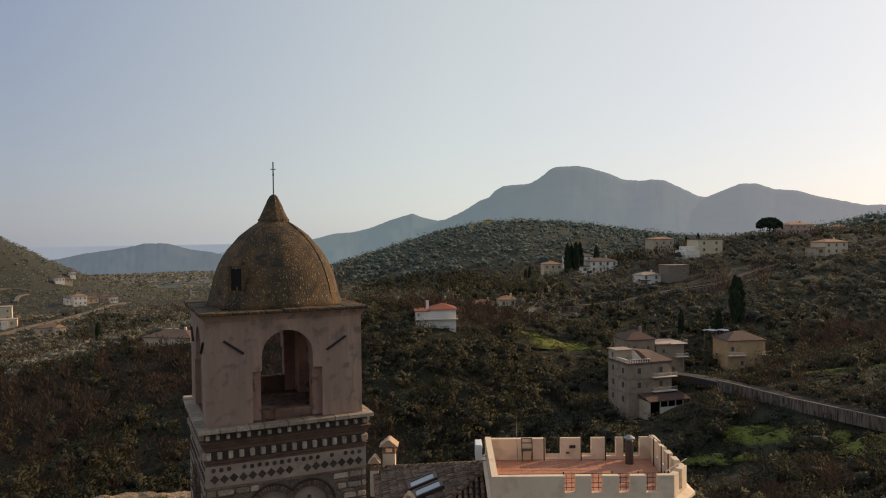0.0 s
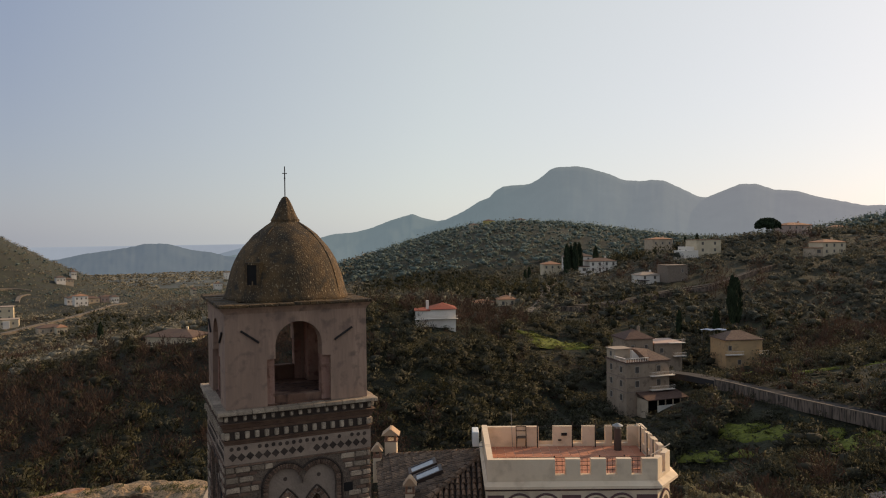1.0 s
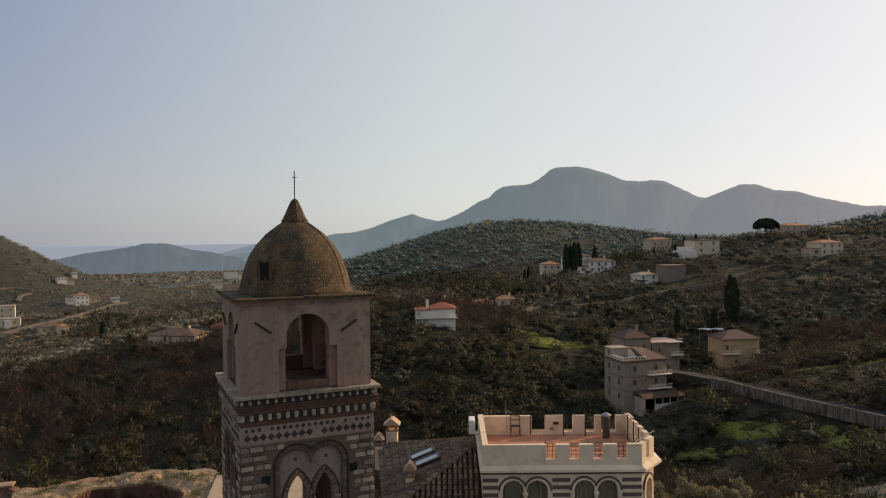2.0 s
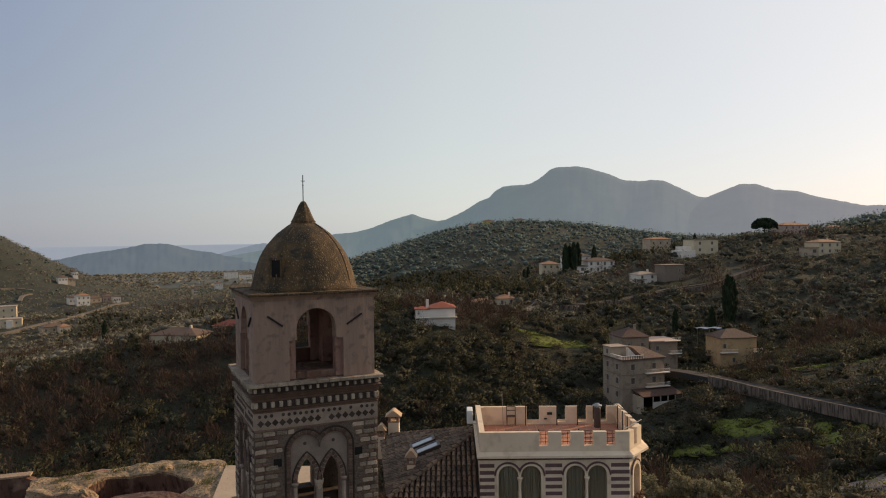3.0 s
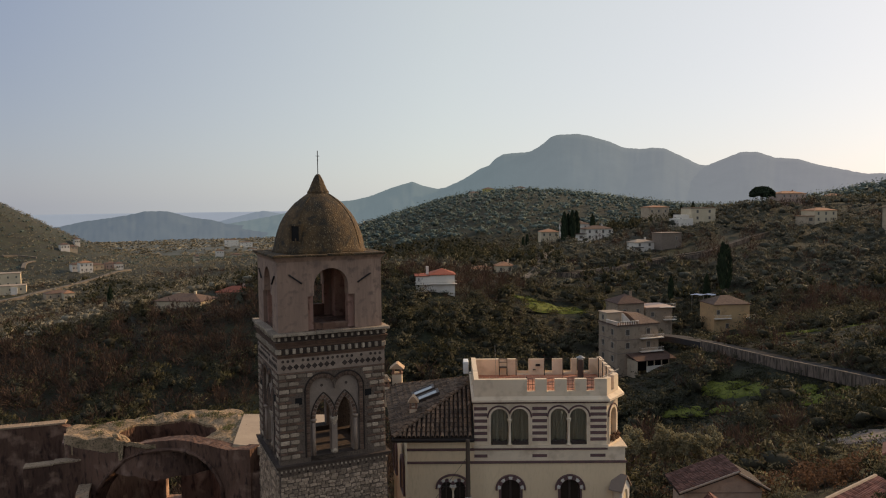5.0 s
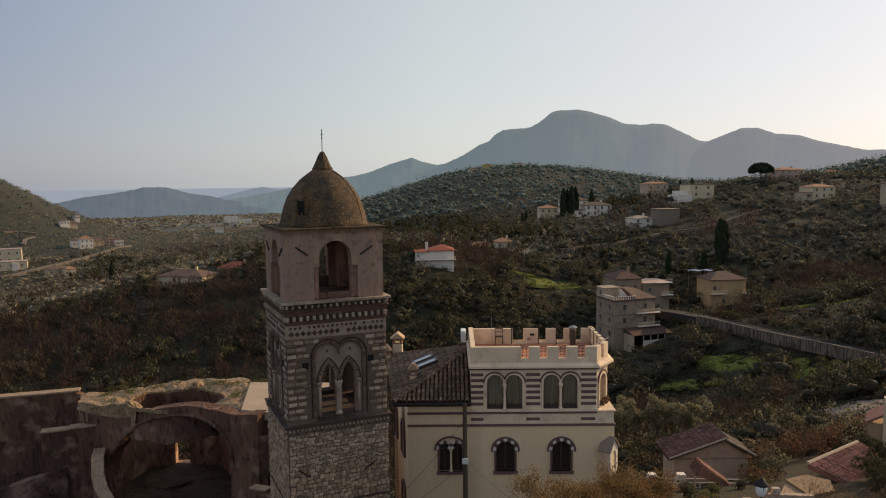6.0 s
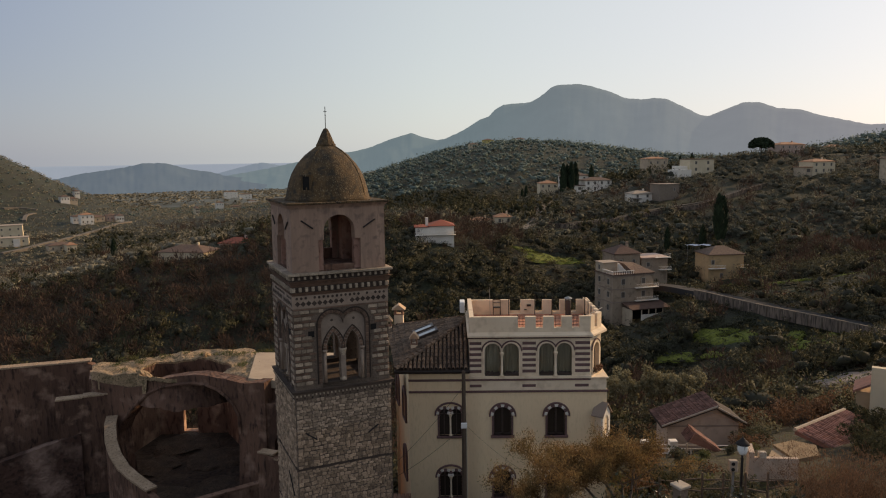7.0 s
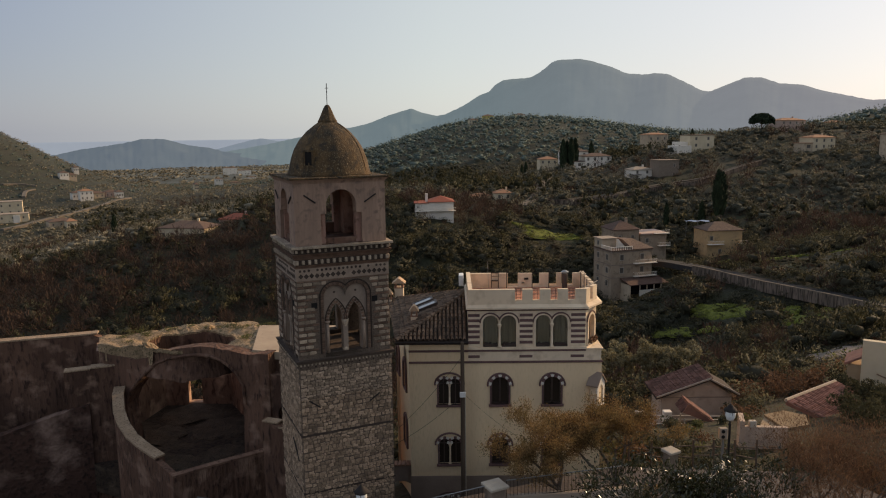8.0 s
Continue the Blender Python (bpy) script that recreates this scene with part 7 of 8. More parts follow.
# ---- woods ----
def tree_cards(kind, n, size, seed):
    """Leaf clumps of a tree one metre tall, as quads (n, 4, 3)."""
    rg = np.random.RandomState(seed)
    if kind == "bare":
        base = rg.normal(0, 1, (n, 3))
        base /= np.linalg.norm(base, axis=1)[:, None]
        c = base * (rg.rand(n, 1) ** 0.4) * (0.30, 0.30, 0.40) + (0, 0, 0.55)
        c += rg.normal(0, 0.03, (n, 3))
        up = base * 0.7 + (0, 0, 0.9) + rg.normal(0, 0.3, (n, 3))
        up /= np.linalg.norm(up, axis=1)[:, None]
        side = np.cross(up, rg.normal(0, 1, (n, 3)))
        wid = 0.12
    else:
        k = 10
        lobes = rg.normal(0, 1, (k, 3)) * (0.20, 0.20, 0.15) + (0, 0, 0.52)
        rad = 0.12 + 0.13 * rg.rand(k)
        which = rg.randint(0, k, n)
        d = rg.normal(0, 1, (n, 3))
        d /= np.linalg.norm(d, axis=1)[:, None]
        d[:, 2] = np.where(d[:, 2] < -0.3, -d[:, 2], d[:, 2])
        c = lobes[which] + d * rad[which][:, None] * (0.55 + 0.5 * rg.rand(n, 1))
        up = d * 0.8 + (0, 0, 0.55) + rg.normal(0, 0.45, (n, 3))
        up /= np.linalg.norm(up, axis=1)[:, None]
        side = np.cross(up, rg.normal(0, 1, (n, 3)))
        wid = 0.42
    side /= np.linalg.norm(side, axis=1)[:, None] + 1e-6
    s = size * (0.5 + 0.9 * rg.rand(n, 1))
    a, b = up * s, side * s * wid
    q = np.stack([c - a * 0.6 - b, c - a + b * 0.3, c + a * 0.7 + b, c + a - b * 0.4], 1)
    if kind == "bare":
        return q, None
    # leaves face outwards and shade as the rounded mass of their bough
    out = c - (0, 0, 0.40)
    out = 0.55 * d + 0.75 * out / (np.linalg.norm(out, axis=1)[:, None] + 1e-6) + rg.normal(0, 0.12, (n, 3))
    out /= np.linalg.norm(out, axis=1)[:, None]
    face = np.cross(q[:, 1] - q[:, 0], q[:, 2] - q[:, 0])
    q = np.where(((face * out).sum(1) < 0)[:, None, None], q[:, ::-1], q)
    return q, np.repeat(out, 4, 0)


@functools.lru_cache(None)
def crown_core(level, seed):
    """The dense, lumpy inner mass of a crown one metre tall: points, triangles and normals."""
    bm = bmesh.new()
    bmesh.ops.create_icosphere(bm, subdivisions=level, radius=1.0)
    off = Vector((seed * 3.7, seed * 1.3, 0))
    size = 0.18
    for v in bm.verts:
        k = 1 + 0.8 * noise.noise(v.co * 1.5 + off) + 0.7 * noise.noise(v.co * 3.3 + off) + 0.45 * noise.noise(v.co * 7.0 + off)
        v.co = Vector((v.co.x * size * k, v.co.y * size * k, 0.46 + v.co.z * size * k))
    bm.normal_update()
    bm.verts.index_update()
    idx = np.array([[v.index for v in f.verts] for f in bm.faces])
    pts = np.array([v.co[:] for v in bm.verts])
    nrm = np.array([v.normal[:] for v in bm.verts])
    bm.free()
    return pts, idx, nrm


def plant(name, kind, pos, height, n, size, material, label, variants=6, squash=(1.0, 0.75), core=0, width=None, inner=None):
    """One mesh of many trees: pos (k, 3), height (k,), width (k,) where it differs; core: fineness of the dense inner crown, none at 0, of the material inner."""
    rg = np.random.RandomState(len(pos))
    out, cv, cf, on, cn, base = [], [], [], [], [], 0
    for v in range(variants):
        p, h = pos[v::variants], height[v::variants]
        if not len(p):
            continue
        a = rg.rand(len(p)) * 6.283
        wdt = (h if width is None else width[v::variants]) * rg.uniform(squash[1], squash[0] * 1.15, len(p))
        c, s = np.cos(a) * wdt, np.sin(a) * wdt

        def placed(q):
            x, y, z = q[:, 0], q[:, 1], q[:, 2]
            return np.stack([c[:, None] * x - s[:, None] * y + p[:, :1], s[:, None] * x + c[:, None] * y + p[:, 1:2], h[:, None] * z + p[:, 2:]], -1).reshape(-1, 3)

        if n:
            q, nq = tree_cards(kind, n, size, 11 * v + len(name))
            out.append(placed(q.reshape(-1, 3)))
            if nq is not None:
                ca, sa = np.cos(a)[:, None], np.sin(a)[:, None]
                x, y, z = nq[:, 0], nq[:, 1], nq[:, 2]
                on.append(np.stack([ca * x - sa * y, sa * x + ca * y, np.broadcast_to(z, (len(p), len(z)))], -1).reshape(-1, 3))
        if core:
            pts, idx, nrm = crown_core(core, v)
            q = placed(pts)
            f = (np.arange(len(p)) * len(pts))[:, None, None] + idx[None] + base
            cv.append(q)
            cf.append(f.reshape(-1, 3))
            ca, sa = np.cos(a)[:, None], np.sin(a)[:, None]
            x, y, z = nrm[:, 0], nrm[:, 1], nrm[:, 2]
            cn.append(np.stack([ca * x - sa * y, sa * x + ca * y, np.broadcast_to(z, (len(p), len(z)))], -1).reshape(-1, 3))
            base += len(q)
    nr = np.concatenate(on + cn) if on else None
    return card_mesh(name, np.concatenate(out), material, label, core=(np.concatenate(cv), np.concatenate(cf)) if cv else None, normals=nr, inner=inner)


def card_mesh(name, v, material, label="", kind="stuff", core=None, normals=None, inner=None):
    """Leaf quads, and the triangles of the crown cores, in one mesh."""
    nq = len(v) // 4
    loops, start = np.arange(len(v), dtype=np.int32), np.arange(0, len(v), 4, dtype=np.int32)
    if core:
        loops = np.concatenate([loops, (core[1] + len(v)).ravel().astype(np.int32)])
        start = np.concatenate([start, len(v) + np.arange(0, core[1].size, 3, dtype=np.int32)])
        v = np.concatenate([v, core[0]])
    v = v.astype(np.float32)
    me = bpy.data.meshes.new(name)
    me.vertices.add(len(v))
    me.vertices.foreach_set("co", v.ravel())
    me.loops.add(len(loops))
    me.loops.foreach_set("vertex_index", loops)
    me.polygons.add(len(start))
    me.polygons.foreach_set("loop_start", start)
    me.update(calc_edges=True)
    me.materials.append(material)
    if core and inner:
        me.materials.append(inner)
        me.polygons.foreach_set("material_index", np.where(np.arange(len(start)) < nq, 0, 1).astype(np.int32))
    if normals is not None:
        me.polygons.foreach_set("use_smooth", np.ones(len(start), bool))
        me.normals_split_custom_set_from_vertices(normals / (np.linalg.norm(normals, axis=1)[:, None] + 1e-6))
    ob = new(name, me)
    return tagged(ob, label, "trees", kind=kind) if kind else ob


def scatter(n, r0, r1, a0, a1, seed):
    rg = np.random.RandomState(seed)
    r = np.sqrt(rg.uniform(r0 ** 2, r1 ** 2, n))
    a = np.radians(rg.uniform(a0, a1, n))
    return r * np.sin(a), r * np.cos(a)


def keep_clear(x, y):
    ok = np.ones(len(x), bool)
    low = np.ones(len(x))
    for cx, cy, rad, lane in CLEAR:
        d = math.hypot(cx, cy + 5)
        ux, uy = -cx / d, -(cy + 5) / d
        s = np.clip((x - cx) * ux + (y - cy) * uy, 0, lane)
        gap = np.hypot(x - cx - ux * s, y - cy - uy * s)
        ok &= (np.hypot(x - cx, y - cy) > rad * 0.95)
        low = np.where(gap < rad * 1.0, np.minimum(low, 0.45), low)
    for cx, cy, rx, ry, turn in MEADOWS:
        c, q = math.cos(radians(turn)), math.sin(radians(turn))
        u, v = (x - cx) * c + (y - cy) * q, -(x - cx) * q + (y - cy) * c
        ok &= np.hypot(u / rx, v / ry) > 0.8
        dd = math.hypot(cx, cy)
        s = np.clip(-((x - cx) * cx + (y - cy) * cy) / dd, 0, 13)
        gap = np.hypot(x - cx + cx / dd * s, y - cy + cy / dd * s)
        low = np.where(gap < rx * 0.9, np.minimum(low, 0.38), low)
    lane = [site(*p[:2]) for p in ROAD]
    for a, b in zip(lane, lane[1:]):
        for q in np.linspace(0, 1, 8):
            ok &= np.hypot(x - (a[0] + (b[0] - a[0]) * q) + 3, y - (a[1] + (b[1] - a[1]) * q) + 2) > 5.0
    return ok, low


def patch(x, y, f=0.02, p=0.0):
    return np.sin(x * f + p) * np.cos(y * f * 1.3 + p * 2) + 0.6 * np.sin(x * f * 2.3 + y * f * 1.7 + p) + 0.3 * np.sin(x * f * 5.1 - y * f * 4.3)


def build_woods():
    rg = np.random.RandomState(5)
    x, y = scatter(3700, 55, 260, -35, 35, 1)
    ok, low = keep_clear(x, y)
    ok &= ~((y < 62) & (x > 5)) & ~((y < 58) & (x > -28))
    x, y, low = x[ok], y[ok], low[ok]
    z = land(x, y) - 0.4
    r = np.hypot(x, y)
    g = patch(x, y, 0.03, 1.0) + rg.normal(0, 0.45, len(x))
    brown = ((x < 15) & (g > np.where((r < 150) & (x < -10), -0.9, 0.1))) | ((x >= 15) & (g > 0.75))
    olive = ~brown & ((x > 20) & (rg.rand(len(x)) < 0.7) | (rg.rand(len(x)) < 0.4) | (r > 190) & (rg.rand(len(x)) < 0.6))
    dark = ~brown & ~olive
    h = rg.uniform(3.6, 8.0, len(x)) * np.where(x > 40, 0.9, 1.0) * low
    P = np.stack([x, y, z], 1)
    near = r < 125
    wd = 1.25 * h / np.sqrt(low)
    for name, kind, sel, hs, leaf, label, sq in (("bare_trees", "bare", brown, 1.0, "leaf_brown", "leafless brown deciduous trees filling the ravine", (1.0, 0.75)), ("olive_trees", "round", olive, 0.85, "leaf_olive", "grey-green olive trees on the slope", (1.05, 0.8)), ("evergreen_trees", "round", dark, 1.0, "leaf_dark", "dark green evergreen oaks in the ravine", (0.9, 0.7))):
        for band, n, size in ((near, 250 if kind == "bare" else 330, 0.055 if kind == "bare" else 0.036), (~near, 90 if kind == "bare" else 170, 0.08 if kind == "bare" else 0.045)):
            plant(name, kind, P[sel & band], h[sel & band] * hs, n, size, M[leaf], label, squash=sq, core=0 if kind == "bare" else 1, width=wd[sel & band] * hs, inner=M["shaded_boughs"])
    x, y = scatter(8400, 50, 330, -35, 35, 21)
    ok, low = keep_clear(x, y)
    ok &= ~((y < 62) & (x > 5)) & ~((y < 58) & (x > -28))
    x, y, low = x[ok], y[ok], low[ok]
    P = np.stack([x, y, land(x, y) - 0.35], 1)
    h = rg.uniform(0.8, 2.4, len(x)) * np.maximum(low, 0.8)
    tone = patch(x, y, 0.04, 3.0) + rg.normal(0, 0.6, len(x))
    for sel, leaf, label in ((tone < -0.3, "leaf_olive", "low grey-green bushes over the hillside"), ((tone >= -0.3) & (tone < 0.45), "leaf_dark", "low dark green undergrowth on the slopes"), (tone >= 0.45, "leaf_brown", "dry brown brambles on the slopes")):
        plant("undergrowth", "round", P[sel], h[sel], 24, 0.12, M[leaf], label, squash=(1.7, 1.2))
    x, y = rg.uniform(34, 76, 900), rg.uniform(66, 172, 900)
    ok, low = keep_clear(x, y)
    ok &= (y > 62) & (x < 0.2 * y + 48)
    x, y, low = x[ok], y[ok], low[ok]
    P = np.stack([x, y, land(x, y) - 0.3], 1)
    h = rg.uniform(1.4, 3.4, len(x)) * np.maximum(low, 0.55)
    dk = patch(x, y, 0.06, 1.5) + rg.normal(0, 0.5, len(x)) > -0.2
    plant("bushes", "round", P[dk], h[dk], 60, 0.065, M["leaf_dark"], "dark evergreen bushes between the meadows", squash=(1.2, 0.8))
    plant("bushes", "round", P[~dk], h[~dk], 60, 0.065, M["leaf_olive"], "grey-green bushes between the meadows", squash=(1.2, 0.8))
    spots = []
    for p in line:
        spots += [(p.x - rg.uniform(0.9, 6.0), p.y + rg.uniform(-2.5, 1.5)) for k in range(6)]
    x, y = np.array(spots).T
    P = np.stack([x, y, land(x, y) - 0.2], 1)
    plant("undergrowth", "round", P, rg.uniform(1.2, 2.6, len(x)), 70, 0.07, M["leaf_dark"], "bushes along the foot of the lane wall", squash=(1.3, 0.9))
    spots = []
    for cx, cy, rx, ry, turn in MEADOWS:
        for k in range(int(rx * ry * 1.6) + 3):
            u, v = rx * rg.uniform(-1, 1), ry * rg.uniform(-1, 1)
            c, q = math.cos(radians(turn)), math.sin(radians(turn))
            spots.append((cx + u * c - v * q, cy + u * q + v * c))
    x, y = np.array(spots).T
    P = np.stack([x, y, land(x, y) + 0.35], 1)
    plant("undergrowth", "round", P[::3], rg.uniform(0.4, 1.2, len(P[::3])), 14, 0.14, M["leaf_olive"], "small bushes and weeds dotted over the meadows", squash=(1.9, 1.3))
    plant("grass_tufts", "round", P + (0.4, -0.3, 0.15), rg.uniform(0.4, 0.8, len(x)), 20, 0.16, M["meadow"], "uneven tufts of fresh green grass", squash=(2.4, 1.5))
    x, y = scatter(7900, 260, 600, -34.5, 34.5, 2)
    ok, low = keep_clear(x, y)
    x, y, low = x[ok], y[ok], low[ok]
    z = land(x, y) - 0.4
    h = rg.uniform(3.0, 6.8, len(x)) * low * np.where(x < -150, 0.75, 1.0)
    P = np.stack([x, y, z], 1)
    tone = patch(x, y, 0.02, 2.0) + rg.normal(0, 0.3, len(x))
    d, b = tone > 0.6, tone < -0.9
    wd = h / np.sqrt(low)
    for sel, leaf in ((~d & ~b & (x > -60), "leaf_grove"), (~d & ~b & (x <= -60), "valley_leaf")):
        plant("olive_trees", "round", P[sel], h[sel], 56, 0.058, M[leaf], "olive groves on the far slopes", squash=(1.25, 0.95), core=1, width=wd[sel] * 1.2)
    plant("evergreen_trees", "round", P[d], h[d] * 1.25, 44, 0.08, M["leaf_dark"], "dark evergreen woods on the far slopes", core=1)
    plant("bare_trees", "bare", P[b], h[b] * 1.2, 50, 0.1, M["leaf_brown"], "leafless trees among the far groves", squash=(1.2, 0.9))
    x, y = scatter(12500, 600, 1250, -34.5, 34.5, 3)
    ok, low = keep_clear(x, y)
    ok &= (x > -150) | (rg.rand(len(x)) < 0.7)
    x, y, low = x[ok], y[ok], low[ok]
    z = land(x, y) - 0.5
    h = rg.uniform(4, 9, len(x)) * np.where(x < -150, 0.5, 1.0) * np.maximum(low, 0.4)
    P = np.stack([x, y, z], 1)
    d = patch(x, y, 0.008, 0.5) + rg.normal(0, 0.35, len(x)) > 0.35
    lf = (x < -90) & ~d
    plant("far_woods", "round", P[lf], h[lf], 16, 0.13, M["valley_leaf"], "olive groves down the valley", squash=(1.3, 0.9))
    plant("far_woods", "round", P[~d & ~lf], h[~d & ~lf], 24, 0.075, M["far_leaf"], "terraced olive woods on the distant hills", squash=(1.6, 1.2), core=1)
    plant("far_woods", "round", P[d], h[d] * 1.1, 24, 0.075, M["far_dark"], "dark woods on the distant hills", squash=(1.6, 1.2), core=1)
    x, y = scatter(7500, 300, 1300, -34.5, -8, 6)
    ok, low = keep_clear(x, y)
    x, y = x[ok], y[ok]
    P = np.stack([x, y, land(x, y) - 0.3], 1)
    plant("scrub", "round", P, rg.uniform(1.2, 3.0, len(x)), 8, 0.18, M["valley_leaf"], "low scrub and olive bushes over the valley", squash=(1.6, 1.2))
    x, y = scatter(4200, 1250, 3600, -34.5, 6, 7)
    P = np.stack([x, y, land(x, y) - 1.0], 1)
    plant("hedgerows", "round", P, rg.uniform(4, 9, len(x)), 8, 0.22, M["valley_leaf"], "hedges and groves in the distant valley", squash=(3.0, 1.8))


build_woods()


# ---- single trees ----
def cypress(x, y, height, z=None):
    """A slim dark cypress: trunk and a dense column of upswept sprays."""
    x, y = site(x, y)
    z = float(land(x, y)) if z is None else z
    t = thing("cypress", pose(x, y, z), "tall slim dark green cypress tree", "tree", "cypresses")
    part("trunk", rod(bmesh.new(), (0, 0, -1), (0, 0, height * 0.8), 0.22, 0.06, n=7), M["bark"], t)
    rg = np.random.RandomState(int(abs(x * 7 + y)) % 9999)
    n = 900
    q = rg.rand(n) ** 0.8
    w = height * 0.105 * np.sin(np.pi * np.clip(q * 0.93 + 0.09, 0, 1)) ** 0.6 * rg.uniform(0.75, 1.1, n)
    a = rg.rand(n) * 6.283
    c = np.stack([np.cos(a) * w, np.sin(a) * w, 0.06 * height + q * height * 0.93], 1)
    out = np.stack([np.cos(a), np.sin(a), np.zeros(n)], 1)
    up = out * 0.25 + (0, 0, 1) + rg.normal(0, 0.15, (n, 3))
    up /= np.linalg.norm(up, axis=1)[:, None]
    side = np.cross(up, out + rg.normal(0, 0.4, (n, 3)))
    side /= np.linalg.norm(side, axis=1)[:, None]
    s = height * 0.055 * (0.5 + rg.rand(n, 1))
    A, B = up * s, side * s * 0.4
    cr = card_mesh("crown", np.stack([c - A - B, c - A + B, c + A + B * 0.3, c + A * 1.1 - B * 0.3], 1).reshape(-1, 3), M["leaf_cypress"], kind="")
    cr.parent = t


for x, y, h, z in ((67.7, 378.9, 17, None), (70.2, 381.5, 16, None), (72.0, 379.2, 17, None), (74.8, 382.8, 16.5, None), (86, 395, 13, None), (45.5, 377, 8, None), (48, 380, 9, None), (96.4, 236, 15.5, -8), (98.6, 238, 14.5, -8), (94, 244, 10, None), (82.7, 248, 9, None), (-126, 272, 9.5, None), (150, 440, 9, None), (158, 442, 10, None)):
    cypress(x, y, h, z)


def umbrella_pine():
    x, y = site(180.4, 396)
    z = float(land(x, y))
    t = thing("umbrella_pine", pose(x, y, z), "dark umbrella pine with a broad flat crown", "tree")
    bm = rod(bmesh.new(), (0, 0, -1), (0, 0, 6.6), 0.4, 0.3, n=8)
    for k in range(7):
        a = k * 0.9
        rod(bm, (0, 0, 5.6), (3.6 * math.cos(a), 3.6 * math.sin(a), 8.8), 0.22, 0.08, n=6)
    part("trunk", bm, M["bark"], t)
    rg = np.random.RandomState(4)
    n = 4200
    a, q = rg.rand(n) * 6.283, np.sqrt(rg.rand(n))
    top = 11.8 - 3.4 * q ** 2.4 - rg.rand(n) * 3.6 * (1 - 0.35 * q)
    c = np.stack([np.cos(a) * q * 6.6, np.sin(a) * q * 6.6, top + 0.4 * np.sin(a * 5) * q], 1)
    up = rg.normal(0, 1, (n, 3))
    up /= np.linalg.norm(up, axis=1)[:, None]
    side = np.cross(up, rg.normal(0, 1, (n, 3)))
    side /= np.linalg.norm(side, axis=1)[:, None]
    s = 0.42 * (0.5 + rg.rand(n, 1))
    A, B = up * s, side * s * 0.7
    cr = card_mesh("crown", np.stack([c - A - B, c - A + B, c + A + B, c + A - B], 1).reshape(-1, 3), M["leaf_cypress"], kind="")
    cr.parent = t


umbrella_pine()


def leafy_tree(x, y, z, height, spread, crown_z, leaf, leaf_size, n_leaf, label, seed, upright=0.5, levels=4, narrow=0.45, wide=1.0, name="tree"):
    """A branching tree: tapered trunk, limbs and twigs, and single leaves about the twigs."""
    rg = random.Random(seed)
    t = thing(name, pose(x, y, z), label, "tree")
    bm = bmesh.new()
    tips = []

    def grow(p, d, length, r, lv):
        segs = 3
        for k in range(segs):
            d = (d + Vector((rg.gauss(0, 0.16), rg.gauss(0, 0.16), rg.gauss(0.03, 0.08)))).normalized()
            q = p + d * length / segs
            rod(bm, p, q, r, r * 0.82, n=6 if lv < 2 else 4)
            p, r = q, r * 0.82
            if lv >= 2:
                tips.append((p.copy(), d.copy()))
        if lv >= levels:
            return
        for k in range(rg.choice((2, 3, 3)) if lv else 4):
            a = rg.uniform(0, 6.283)
            e = (d * upright + Vector((math.cos(a) * spread, math.sin(a) * spread, rg.uniform(0.1, 0.6)))).normalized()
            grow(p, e, length * rg.uniform(0.62, 0.85), r * 0.7, lv + 1)

    grow(Vector((0, 0, -0.5)), Vector((0.05, 0, 1)), crown_z + 0.5, height * 0.028, 0)
    top = max(p.z for p, d in tips)
    k = height / top
    bmesh.ops.scale(bm, vec=(k * wide, k * wide, k), verts=bm.verts)
    part("trunk", bm, M["bark"], t, "branching grey-brown trunk and limbs")
    g = np.random.RandomState(seed)
    idx = g.randint(0, len(tips), n_leaf)
    c = np.array([tips[i][0] for i in idx]) * (k * wide, k * wide, k) + g.normal(0, height * 0.035, (n_leaf, 3))
    up = np.array([tips[i][1] for i in idx]) + g.normal(0, 0.6, (n_leaf, 3)) + (0, 0, upright)
    up /= np.linalg.norm(up, axis=1)[:, None]
    side = np.cross(up, g.normal(0, 1, (n_leaf, 3)))
    side /= np.linalg.norm(side, axis=1)[:, None]
    s = leaf_size * g.uniform(0.6, 1.3, (n_leaf, 1))
    A, B = up * s, side * s * narrow
    cr = card_mesh("crown", np.stack([c - A, c + B, c + A, c - B], 1).reshape(-1, 3), leaf, kind="")
    cr.parent = t
    return t


leafy_tree(6.0, 17.6, 4.6, 4.9, 0.95, 1.0, M["leaf_rust"], 0.052, 29000, "young oak with rust-brown winter leaves and bare limbs", 12, upright=0.45, narrow=0.34, wide=1.1)
leafy_tree(8.1, 18.2, 4.4, 4.9, 0.95, 1.0, M["leaf_rust"], 0.052, 24000, "small oak with sparse rust-brown leaves", 14, upright=0.45, narrow=0.34, wide=1.1)
leafy_tree(13.6, 11.8, 5.4, 6.3, 0.95, 1.0, M["leaf_twig"], 0.075, 17000, "leafless brown tree full of fine twigs", 23, upright=0.7, narrow=0.12, levels=5, wide=1.2)
leafy_tree(15.6, 12.4, 5.4, 5.6, 0.95, 1.0, M["leaf_twig"], 0.075, 14000, "leafless brown tree with spreading limbs", 27, upright=0.7, narrow=0.12, levels=5, wide=1.3)
leafy_tree(9.0, 10.3, 5.2, 5.9, 0.9, 1.3, M["leaf_gloss"], 0.085, 8000, "evergreen magnolia with glossy dark leaves", 31, upright=0.4, narrow=0.34, wide=1.15)
leafy_tree(10.9, 9.8, 5.2, 5.6, 0.9, 1.2, M["leaf_gloss"], 0.085, 6500, "evergreen tree with shiny dark leaves", 33, upright=0.4, narrow=0.34, wide=1.15)


